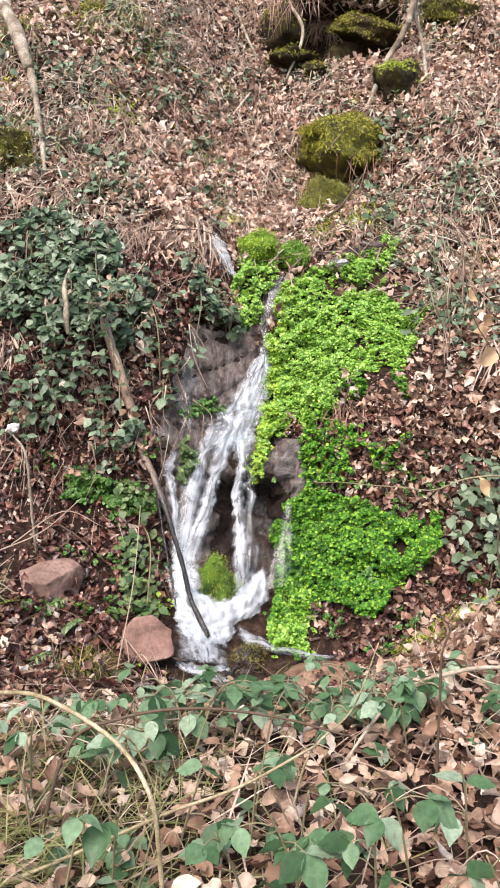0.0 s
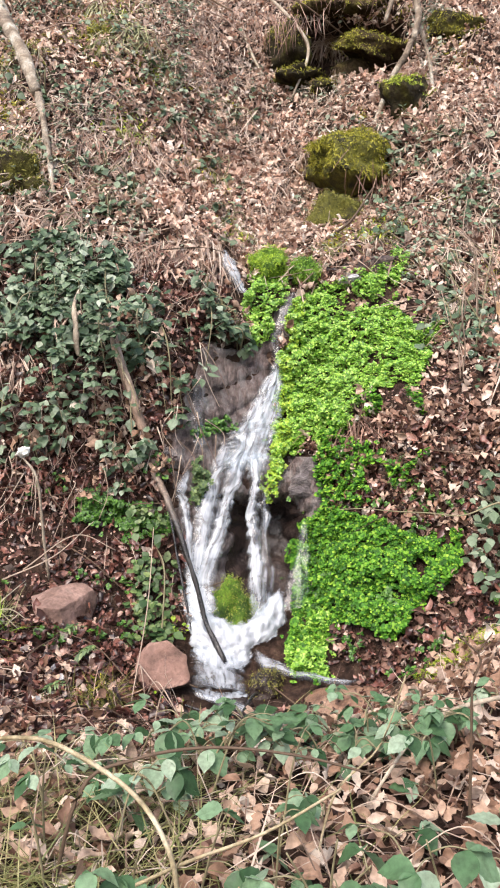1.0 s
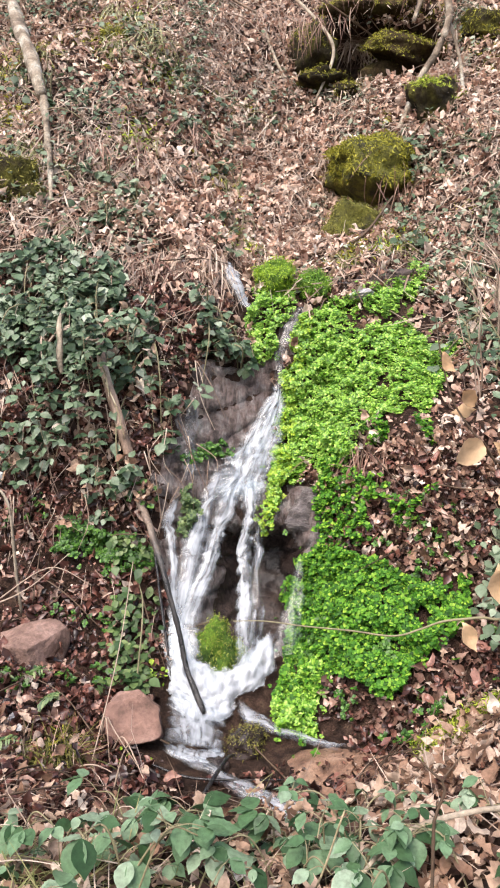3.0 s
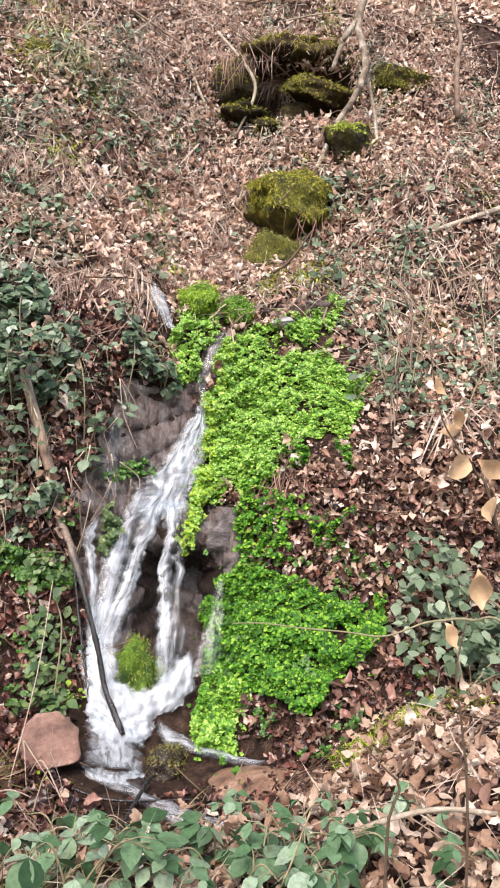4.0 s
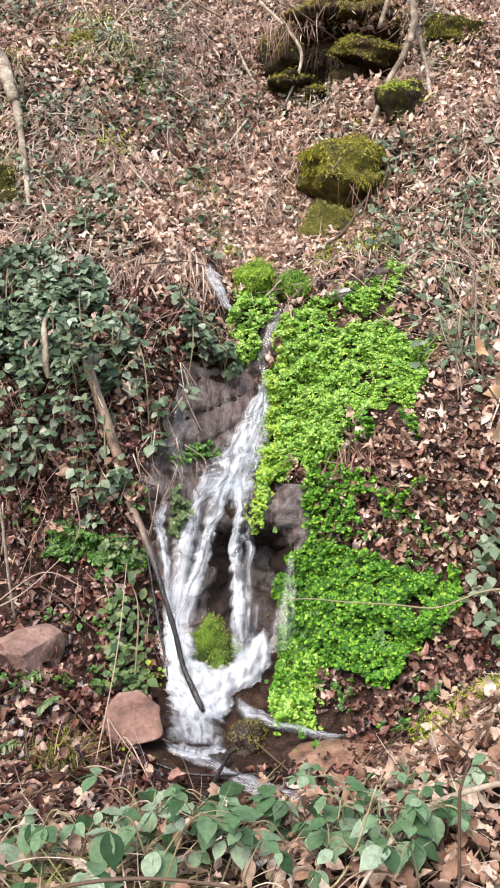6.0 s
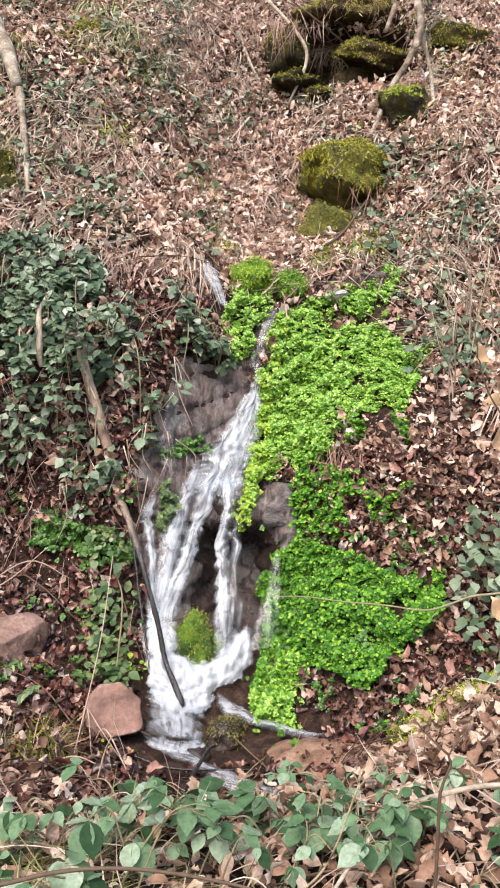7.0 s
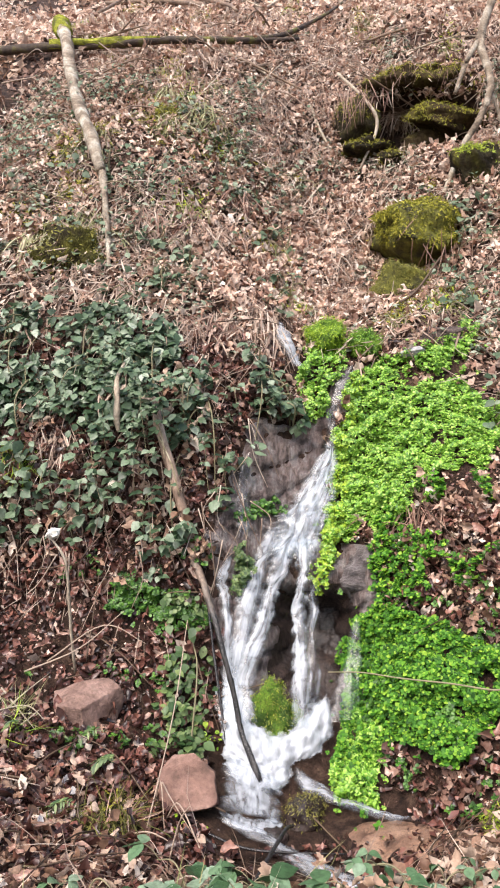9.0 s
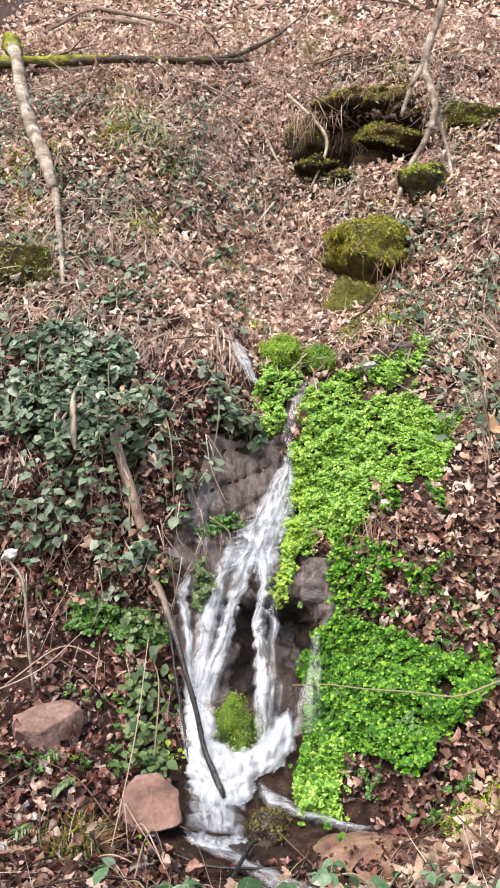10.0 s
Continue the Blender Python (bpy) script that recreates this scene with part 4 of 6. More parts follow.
# The wet rock that the water runs over, in beds and ledges.
rx, rv = np.meshgrid(np.linspace(-0.95, 0.85, 120), np.linspace(4.6, 10.9, 260), indexing="ij")
rp = ground(rx, rv)
grown = np.zeros(rx.shape)
for dx in (-0.06, 0, 0.06):
    for dz in (-0.06, 0, 0.06):
        grown += inside(WET, (rx + dx + 0.06 * wave(rx * 7, rp[..., 2] * 7, 2)).ravel(), (rp[..., 2] + dz).ravel()).reshape(rx.shape) / 9
beds = rp[..., 2] * 5 + rx * 0.9 + 1.0 * wave(rx * 2.2, rp[..., 2] * 2, 4)
ledge_form = (beds - np.floor(beds)) ** 2
push = -0.05 + grown * (0.092 + 0.022 * wave(rx * 3, rp[..., 2] * 2.4, 5) - 0.026 * ledge_form + 0.02 * wave(rx * 9 + rp[..., 2] * 5, rp[..., 2] * 11, 6) + 0.009 * wave(rx * 19, rp[..., 2] * 17, 8) + 0.006 * wave(rx * 40, rp[..., 2] * 44, 7) - 0.05 * np.clip((0.42 - rp[..., 2]) / 0.2, 0, 1))
rp = rp + normal(rx, rv) * push[..., None]
k = np.arange(rx.size).reshape(rx.shape)
f = np.stack([k[:-1, :-1], k[1:, :-1], k[1:, 1:], k[:-1, 1:]], -1).reshape(-1, 4)
put("rock_face", mesh_of("rock_face", rp.reshape(-1, 3), (f.ravel(), np.full(len(f), 4))), WET_ROCK, None, "wet reddish-brown bedded rock under the falling water", "rock face", kind="structure")
# A sheet over the recess, its black part wet stone and part painted shade.
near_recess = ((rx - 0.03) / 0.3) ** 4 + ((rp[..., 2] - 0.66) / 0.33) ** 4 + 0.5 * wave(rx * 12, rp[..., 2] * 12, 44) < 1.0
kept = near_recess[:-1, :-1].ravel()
put("recess_shade_rock", mesh_of("recess_shade_rock", (rp + normal(rx, rv) * 0.012).reshape(-1, 3), (f[kept].ravel(), np.full(int(kept.sum()), 4))), DARK_ROCK, None, "wet rock behind the falling water, blackened for the recess's shade", "rock face", kind="structure")



def foam_sheet(name, outline, mat, label, lift, lumps, seed):
    """Foaming water inside an outline in (x, v), heaped in its middle."""
    o = np.array(outline, float)
    fx, fv = np.meshgrid(np.linspace(o[:, 0].min() - 0.05, o[:, 0].max() + 0.05, 90), np.linspace(o[:, 1].min() - 0.05, o[:, 1].max() + 0.05, 90), indexing="ij")
    away = np.full(fx.shape, 9.0)
    for (x0, v0), (x1, v1) in zip(o, np.roll(o, -1, 0)):
        t = np.clip(((fx - x0) * (x1 - x0) + (fv - v0) * (v1 - v0)) / ((x1 - x0) ** 2 + (v1 - v0) ** 2), 0, 1)
        away = np.minimum(away, np.hypot(fx - x0 - t * (x1 - x0), (fv - v0 - t * (v1 - v0)) * 0.7))
    within = inside(o, fx.ravel(), fv.ravel()).reshape(fx.shape)
    away = np.where(within, away, -away) + 0.02 * wave(fx * 25, fv * 18, seed) + 0.012 * wave(fx * 60, fv * 45, seed + 1)
    heap = np.clip(away / 0.09, 0, 1)
    high = 0.045 + lift * np.sqrt(heap) + lumps * heap * (wave(fx * 14, fv * 9, seed + 2) + 0.5 * wave(fx * 34, fv * 24, seed + 3))
    q = ground(fx, fv, False) + normal(fx, fv, False) * high[..., None]
    k = np.arange(fx.size).reshape(fx.shape)
    f = np.stack([k[:-1, :-1], k[1:, :-1], k[1:, 1:], k[:-1, 1:]], -1).reshape(-1, 4)
    f = f[(away[:-1, :-1] > -0.015).ravel()]
    uv = np.stack([fx + seed, fv * 0.6, 1 - np.clip((away + 0.015) / 0.05, 0, 1), np.ones(fx.shape)], -1).reshape(-1, 4)
    return put(name, mesh_of(name, q.reshape(-1, 3), (f.ravel(), np.full(len(f), 4)), True, uv), mat, None, label, "water", "threads of the waterfall", "structure")


ribbon("waterfall_main", [(0.15, 9.34, 0.08), (0.1, 9.14, 0.16), (0.02, 8.78, 0.24), (-0.06, 8.46, 0.32), (-0.11, 8.16, 0.34), (-0.14, 7.88, 0.32)], FALL, "white water rushing down the rock face", 0.05, 18, 25, seed=1, lumps=0.25)
ribbon("waterfall_main_spray", [(0.12, 9.25, 0.08), (0.06, 9.0, 0.14), (-0.03, 8.6, 0.2), (-0.1, 8.3, 0.28), (-0.16, 7.9, 0.26)], THIN_FALL, "broken white spray over the main fall", 0.08, 18, 17, seed=21, lumps=0.4)
ribbon("waterfall_top", [(0.25, 10.12, 0.07), (0.17, 9.78, 0.095), (0.125, 9.53, 0.09), (0.13, 9.26, 0.09)], LIP, "clear water sliding over the lip", 0.02, 16, 11, seed=22)
ribbon("waterfall_left", [(-0.15, 8.2, 0.16), (-0.21, 7.75, 0.13), (-0.25, 7.3, 0.11), (-0.3, 6.91, 0.115), (-0.34, 6.69, 0.13), (-0.36, 6.45, 0.16), (-0.36, 6.2, 0.2)], FALL, "white thread of falling water beside the leaning pole", 0.05, 18, 15, seed=2, lumps=0.25)
ribbon("waterfall_inner", [(-0.25, 8.3, 0.1), (-0.31, 8.0, 0.11), (-0.35, 7.69, 0.11), (-0.38, 7.2, 0.085), (-0.39, 6.88, 0.075), (-0.4, 6.6, 0.08), (-0.4, 6.35, 0.09)], FALL, "thin veil of falling water", 0.035, 16, 11, seed=3, lumps=0.25)
ribbon("waterfall_rim", [(-0.52, 8.08, 0.035), (-0.55, 7.71, 0.06), (-0.52, 7.33, 0.06), (-0.47, 6.91, 0.07), (-0.45, 6.7, 0.08), (-0.42, 6.45, 0.1), (-0.4, 6.15, 0.11)], FALL, "narrow thread of water between mossy rims", 0.035, 16, 11, seed=31, lumps=0.25)
ribbon("waterfall_veil", [(-0.32, 7.6, 0.2), (-0.37, 7.1, 0.16), (-0.4, 6.7, 0.15), (-0.4, 6.3, 0.18)], THIN_FALL, "broad thin veil of falling water", 0.02, 18, 21, seed=23, lumps=0.3)
ribbon("waterfall_right", [(-0.05, 8.2, 0.13), (-0.05, 7.8, 0.09), (-0.05, 7.34, 0.07), (-0.045, 6.99, 0.075), (-0.03, 6.71, 0.08), (-0.02, 6.51, 0.09), (0.0, 6.3, 0.12)], FALL, "narrow white column of falling water", 0.06, 18, 11, seed=4, lumps=0.3)
ribbon("waterfall_right_veil", [(0.0, 8.1, 0.07), (0.02, 7.6, 0.06), (0.03, 7.0, 0.06), (0.05, 6.4, 0.07)], THIN_FALL, "faint threads of water beside the column", 0.05, 16, 9, seed=24)
ribbon("waterfall_side", [(-0.47, 8.68, 0.03), (-0.455, 8.43, 0.055), (-0.455, 8.2, 0.045)], THIN_FALL, "thin thread of water at the side", 0.03, 14, 9, seed=5)
ribbon("waterfall_side_top", [(-0.46, 9.1, 0.03), (-0.46, 8.85, 0.07), (-0.47, 8.6, 0.06)], SPRAY, "short thread of water over the rock", 0.03, 16, 9, seed=6)
ribbon("waterfall_edge", [(0.34, 6.9, 0.04), (0.3, 6.66, 0.11), (0.26, 6.46, 0.15), (0.23, 6.28, 0.15)], SPRAY, "soft veil of water along the green mat", 0.03, 14, 21, seed=7, lumps=0.2)
ribbon("waterfall_trickle", [(-0.33, 10.8, 0.05), (-0.26, 10.48, 0.09), (-0.16, 10.1, 0.08)], FALL, "small trickle high beside the fall", 0.05, 14, 9, seed=8)
foam_sheet("pool_foam", [(0.14, 6.4), (0.17, 6.26), (0.1, 6.14), (-0.02, 6.12), (-0.06, 6.04), (-0.06, 5.94), (-0.12, 5.84), (-0.32, 5.74), (-0.41, 5.86), (-0.44, 6.2), (-0.5, 6.44), (-0.45, 6.55), (-0.35, 6.5), (-0.29, 6.33), (-0.2, 6.26), (-0.07, 6.3), (0.02, 6.4)], FOAM, "white foaming water at the foot of the fall", 0.04, 0.03, 10)
ribbon("pool_curtain", [(-0.25, 5.92, 0.3), (-0.25, 5.7, 0.27), (-0.23, 5.43, 0.27), (-0.21, 5.17, 0.28)], CURTAIN, "clear curtain of water spilling from the pool", 0.05, 16, 25, seed=14, lumps=0.2)
foam_sheet("outlet_foam", [(-0.35, 5.24), (-0.28, 5.34), (-0.18, 5.32), (-0.1, 5.36), (-0.05, 5.26), (-0.1, 5.14), (-0.2, 5.1), (-0.32, 5.14)], CURTAIN, "white foam where the curtain lands", 0.01, 0.014, 13)
ribbon("stream_outlet", [(-0.26, 5.1, 0.2), (-0.1, 4.97, 0.17), (0.03, 4.84, 0.15), (0.16, 4.7, 0.15), (0.32, 4.5, 0.18), (0.45, 4.2, 0.2)], STREAM, "pale stream running out from the pool", 0.03, 14, 13, seed=11, lumps=0.2)
ribbon("stream_side", [(-0.02, 6.03, 0.05), (0.12, 5.69, 0.09), (0.28, 5.47, 0.11), (0.46, 5.3, 0.12), (0.6, 5.2, 0.1)], STREAM, "shallow side stream over mud", 0.03, 14, 11, seed=12, lumps=0.2)

# Bare red-brown mud where the side stream runs out.
mx, mv = np.meshgrid(np.linspace(0.12, 1.0, 60), np.linspace(4.6, 5.75, 60), indexing="ij")
rise = 0.03 - 0.11 * (((mx - 0.56) / 0.4) ** 2 + ((mv - 5.15) / 0.45) ** 2) ** 1.5 + 0.02 * wave(mx * 9, mv * 7, 53) + 0.008 * wave(mx * 30, mv * 22, 54)
mp = ground(mx, mv) + normal(mx, mv) * rise[..., None]
k = np.arange(mx.size).reshape(mx.shape)
f = np.stack([k[:-1, :-1], k[1:, :-1], k[1:, 1:], k[:-1, 1:]], -1).reshape(-1, 4)
put("mud", mesh_of("mud", mp.reshape(-1, 3), (f.ravel(), np.full(len(f), 4))), RED_MUD, None, "wet red-brown mud beside the pool", "mud", kind="structure")

# ---- stones ----
stone("flat_stone", (-1.21, 4.34, 0.43), (0.45, 0.36, 0.42), (-6, 4, 16), 5, BROWN_STONE, "brown flat-topped sandstone block on wet leaves", flat=((0, -0.45, 1), (0.7, -0.7, 0.1)), rough=0.08, detail=5, block=2.6)
stone("red_stone", (-0.53, 4.04, 0.23), (0.47, 0.18, 0.4), (-24, 14, 6), 11, SANDSTONE, "reddish sandstone slab with a crack beside the water", flat=((0, -1, 0.25), (1, 0, 0.35), (-1, 0, -0.15), (0.55, 0, -0.9), (-0.5, 0, 0.9), (0.5, 0, 1), (-0.8, 0, 0.5)), rough=0.09, detail=5)
stone("moss_boulder", (0.82, 7.66, 4.1), (1.02, 0.85, 0.68), (0, 6, 10), 14, MOSS_ROCK, "big boulder shaggy with olive-yellow moss", "boulder", flat=((0, -1, 0.1), (-0.35, -0.2, -1)), moss=10000, moss_low=-0.5, rough=0.35, shoot=(0.02, 0.045))
stone("moss_boulder", (0.66, 7.06, 3.36), (0.52, 0.6, 0.56), (0, 0, 0), 15, MOSS_ROCK, "low green mossy boulder under a larger one", "boulder", flat=((0, -1, 0.0), (0, -1, 0.1)), moss=2900, moss_low=-0.6, rough=0.25, tint=OLIVE_MOSS)
stone("moss_boulder", (1.48, 7.95, 4.77), (0.58, 0.5, 0.52), (0, 0, 20), 16, SHADE_ROCK, "small boulder with a bright mossy top", "boulder", moss=2500, moss_low=0.45, rough=0.3, tint=BRIGHT_MOSS)
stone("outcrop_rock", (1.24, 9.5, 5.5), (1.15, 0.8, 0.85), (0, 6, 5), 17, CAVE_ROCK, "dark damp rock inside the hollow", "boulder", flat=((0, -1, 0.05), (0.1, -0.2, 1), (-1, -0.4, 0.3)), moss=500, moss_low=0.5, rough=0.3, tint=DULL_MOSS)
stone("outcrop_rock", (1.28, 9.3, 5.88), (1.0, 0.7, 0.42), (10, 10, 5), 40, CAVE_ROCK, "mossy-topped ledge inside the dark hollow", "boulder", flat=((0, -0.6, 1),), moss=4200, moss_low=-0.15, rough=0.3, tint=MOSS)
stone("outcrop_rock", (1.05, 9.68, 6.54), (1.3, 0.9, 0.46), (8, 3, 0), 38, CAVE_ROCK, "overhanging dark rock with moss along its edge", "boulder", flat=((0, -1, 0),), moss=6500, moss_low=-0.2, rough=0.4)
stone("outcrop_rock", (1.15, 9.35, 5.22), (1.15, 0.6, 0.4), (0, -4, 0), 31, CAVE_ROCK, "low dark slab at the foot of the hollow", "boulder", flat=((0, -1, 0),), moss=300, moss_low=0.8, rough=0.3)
stone("outcrop_rock", (0.22, 9.2, 5.86), (0.55, 0.55, 0.6), (0, 12, 15), 19, SHADE_ROCK, "damp rock of the outcrop under grass", "boulder", moss=900, moss_low=0.25, rough=0.35)
stone("outcrop_rock", (0.3, 8.9, 5.4), (0.62, 0.45, 0.24), (0, -6, 0), 20, SHADE_ROCK, "low mossy rock of the outcrop", "boulder", moss=1300, moss_low=0.1, rough=0.35)
stone("outcrop_rock", (0.66, 8.72, 5.2), (0.34, 0.3, 0.24), (0, 0, 0), 21, SHADE_ROCK, "small mossy rock below the hollow", "boulder", moss=900, moss_low=-0.3, rough=0.3)
stone("outcrop_rock", (2.15, 8.85, 5.86), (0.7, 0.5, 0.4), (0, 0, 0), 22, SHADE_ROCK, "mossy rock half buried in the slope", "boulder", moss=2000, moss_low=-0.4, rough=0.3)
stone("moss_boulder", (-2.08, 6.16, 3.46), (0.85, 0.55, 0.6), (-25, 8, 10), 23, SHADE_ROCK, "low mossy hump among ivy and grass on the slope", "boulder", moss=3000, moss_low=-0.4, rough=0.5, shoot=(0.018, 0.045), tint=OLIVE_MOSS)
stone("moss_boulder", (-1.72, 7.75, 5.36), (0.4, 0.3, 0.34), (0, 0, 0), 36, MOSS_ROCK, "small mossy hump half hidden in grass", "boulder", moss=1500, moss_low=-0.3, rough=0.35)
stone("wet_rock", (0.36, 5.1, 1.14), (0.3, 0.2, 0.4), (-14, 40, 8), 24, GREY_SLAB, "wet grey rock slab beside the falling water", flat=((0, -1, 0), (0.35, -0.9, 0.5), (-1, -0.3, 0), (1, -0.2, 0.1), (0, -0.3, 1), (0.2, -0.2, -1)), layers=0.03, rough=0.16, detail=5, block=5.0)
stone("moss_knoll", (-0.15, 4.64, 0.36), (0.31, 0.21, 0.44), (0, 0, 0), 34, GREEN_MOSS_BASE, "yellow-green moss knoll standing in the falling water", "boulder", flat=((-1, 0, 0.7), (1, 0, 0.6)), moss=6500, moss_low=-0.9, tint=KNOLL_MOSS, rough=0.6, shoot=(0.009, 0.02))
stone("dark_rock", (0.82, 6.2, 2.76), (0.62, 0.22, 0.2), (0, -8, 0), 35, MUD, "muddy rock with roots above the mat", rough=0.4)
stone("ledge_stone", (0.72, 5.96, 2.655), (0.22, 0.14, 0.075), (0, -8, 12), 26, PALE_STONE, "pale grey stone edge above the mat", rough=0.15, block=5.0)
for place, size, k, tell in (((0.05, 6.02, 2.77), (0.36, 0.3, 0.3), 51, "rounded cushion of yellow-green moss at the lip"), ((0.34, 6.02, 2.72), (0.24, 0.24, 0.24), 52, "small bright green moss cushion beside the water")):
    stone("moss_cushion", place, size, (0, 0, 0), k, GREEN_MOSS_BASE, tell, "moss", moss=4500 if k == 51 else 2600, moss_low=-0.8, rough=0.35, tint=LIME if k == 51 else SAXIFRAGE, shoot=(0.012, 0.028))
stone("pool_stone", (0.06, 4.14, 0.07), (0.22, 0.18, 0.2), (0, 0, 20), 28, DARK_ROCK, "dark wet stone with olive moss standing in the pool", rough=0.25, moss=1300, moss_low=0.0, tint=OLIVE_MOSS, shoot=(0.008, 0.018))
stone("pool_stone", (-0.08, 3.98, 0.02), (0.15, 0.14, 0.13), (0, 0, 60), 29, DARK_ROCK, "small dark stone in the running water", rough=0.25)

# ---- fallen wood ----
def wood(name, points, radii, mat, label, category="branch", **more):
    v, f = tube(points, radii, **more)
    return put(name, mesh_of(name, v, f), mat, None, label, category)


pole = wood("leaning_pole", [(-1.06, 5.2, 2.36), (-1.0, 5.03, 2.2), (-0.95, 4.97, 2.02), (-0.85, 4.94, 1.72), (-0.755, 4.9, 1.42), (-0.69, 4.84, 1.22), (-0.61, 4.742, 1.1)], [0.014, 0.026, 0.033, 0.034, 0.031, 0.026, 0.022], POLE_BARK, "brown dead pole leaning down the bank, its foot wet", rough=0.22, sides=11)
v, f = tube([(-0.615, 4.748, 1.11), (-0.5, 4.6, 0.88), (-0.43, 4.53, 0.7), (-0.37, 4.48, 0.52), (-0.318, 4.42, 0.35), (-0.19, 4.27, 0.16)], [0.021, 0.018, 0.018, 0.015, 0.017, 0.016], 10, rough=0.3)
part("wet_end", mesh_of("wet_end", v, f), POLE_BARK, pole, "black wet lower end")
for k, (a, b) in enumerate((((-1.02, 5.0, 2.28), (-0.93, 4.92, 2.24)), ((-0.98, 4.95, 2.12), (-0.9, 4.88, 1.86)), ((-0.95, 4.93, 2.0), (-0.79, 4.85, 1.62)))):
    a, b = np.array(a), np.array(b)
    v, f = tube([a, (a + b) / 2 + [0.02, -0.02, 0.01], b], [0.007, 0.005, 0.002], 5, 4, 0.3, k)
    part("splinter", mesh_of("splinter", v, f), CANE, pole, "pale torn splinter")
# Thin black strip, added for the dark shadow beside the leaning pole.
wood("dark_branch_or_shadow", [(-0.6, 4.78, 1.02), (-0.5, 4.6, 0.6), (-0.4, 4.42, 0.25)], [0.008, 0.009, 0.006], WET_BARK_OR_SHADOW, "thin black strip beside the pole standing in for a shadow")

wood("dark_branch_or_shadow", [(0.02, 3.9, 0.14), (-0.01, 3.8, 0.162), (-0.084, 3.5, 0.132), (-0.137, 3.15, 0.153), (-0.15, 3.05, 0.16)], [0.008, 0.01, 0.01, 0.008], WET_BARK_OR_SHADOW, "short black wet stick across the outlet")
wood("dark_branch_or_shadow", [(-0.4, 3.85, 0.1), (-0.2, 3.8, 0.07), (0.02, 3.78, 0.08), (0.3, 3.85, 0.06)], [0.006, 0.007, 0.006, 0.004], WET_BARK_OR_SHADOW, "thin black twig lying over the outlet")
tree = wood("dead_sapling", [(1.0, 7.8, 4.1), (1.3, 8.02, 4.95), (1.5, 8.1, 5.31), (1.63, 8.2, 5.66), (1.63, 8.3, 5.92), (1.58, 8.5, 6.31), (1.64, 8.6, 6.63), (1.85, 8.8, 7.27), (2.0, 9.1, 8.2)], [0.028, 0.032, 0.036, 0.04, 0.046, 0.046, 0.044], LICHEN_BARK, "pale forked dead sapling leaning over the outcrop", "tree", rough=0.05, sides=9)
v, f = tube([(1.55, 8.5, 6.34), (1.42, 8.4, 6.09), (1.29, 8.3, 5.71)], [0.034, 0.03, 0.02], 8)
part("broken_limb", mesh_of("broken_limb", v, f), LICHEN_BARK, tree)
v, f = tube([(1.89, 7.8, 4.15), (1.79, 8.1, 4.87), (1.75, 8.2, 5.28), (1.66, 8.35, 5.73)], [0.02, 0.02, 0.018, 0.018], 8)
part("second_stem", mesh_of("second_stem", v, f), LICHEN_BARK, tree)
slope_pole = wood("slope_pole", [(-3.53, 9.13, 7.39), (-3.23, 8.62, 6.82), (-2.73, 7.75, 5.7), (-2.26, 7.0, 4.93), (-2.04, 6.7, 4.46)], [0.082, 0.075, 0.07, 0.062, 0.05], LICHEN_BARK, "weathered pale pole lying down the slope, mossy top", rough=0.3, sides=11)
top = np.array((-3.53, 9.13, 7.39))
down = unit(np.array((-3.23, 8.62, 6.82)) - top)
v, f = tube([top - down * 0.06, top + down * 0.1, top + down * 0.3, top + down * 0.42], [0.09, 0.11, 0.105, 0.078], 11, 8, 0.35)
part("mossy_top", mesh_of("mossy_top", v, f), YELLOW_MOSS, slope_pole, "yellow mossy top end")
wood("fallen_branch", [(-2.05, 6.76, 4.5), (-1.91, 6.46, 4.14), (-1.78, 6.2, 3.7), (-1.68, 5.95, 3.35)], [0.036, 0.03, 0.026, 0.015], LICHEN_BARK, "broken pale branch continuing down the leafy slope", rough=0.35, sides=8)
log = wood("fallen_log", [(-5.25, 9.08, 7.12), (-4.36, 9.2, 7.17), (-3.58, 8.94, 7.0), (-2.86, 8.84, 6.9), (-2.13, 8.88, 6.91), (-1.49, 9.31, 7.1), (-1.02, 9.6, 7.22), (-0.54, 9.95, 7.4)], [0.055, 0.055, 0.052, 0.048, 0.044, 0.04, 0.036, 0.025], LOG_BARK, "dark fallen log lying across the upper slope", "log", rough=0.3, sides=10)
v, f = tube([(-1.2, 9.57, 7.23), (-0.81, 9.93, 7.45), (-0.47, 10.45, 7.88), (-0.13, 10.91, 8.34), (0.17, 12.21, 9.4)], [0.04, 0.035, 0.03, 0.022, 0.014], 8, 6, 0.25)
part("limb", mesh_of("limb", v, f), LOG_BARK, log, "thin dark limb rising from the log")
v, f = tube([(-3.58, 8.928, 7.02), (-2.86, 8.828, 6.92), (-2.13, 8.868, 6.93)], [0.05, 0.058, 0.03], 10, 6, 0.5)
part("moss", mesh_of("moss", v, f), YELLOW_MOSS, log, "yellow moss on the bark")
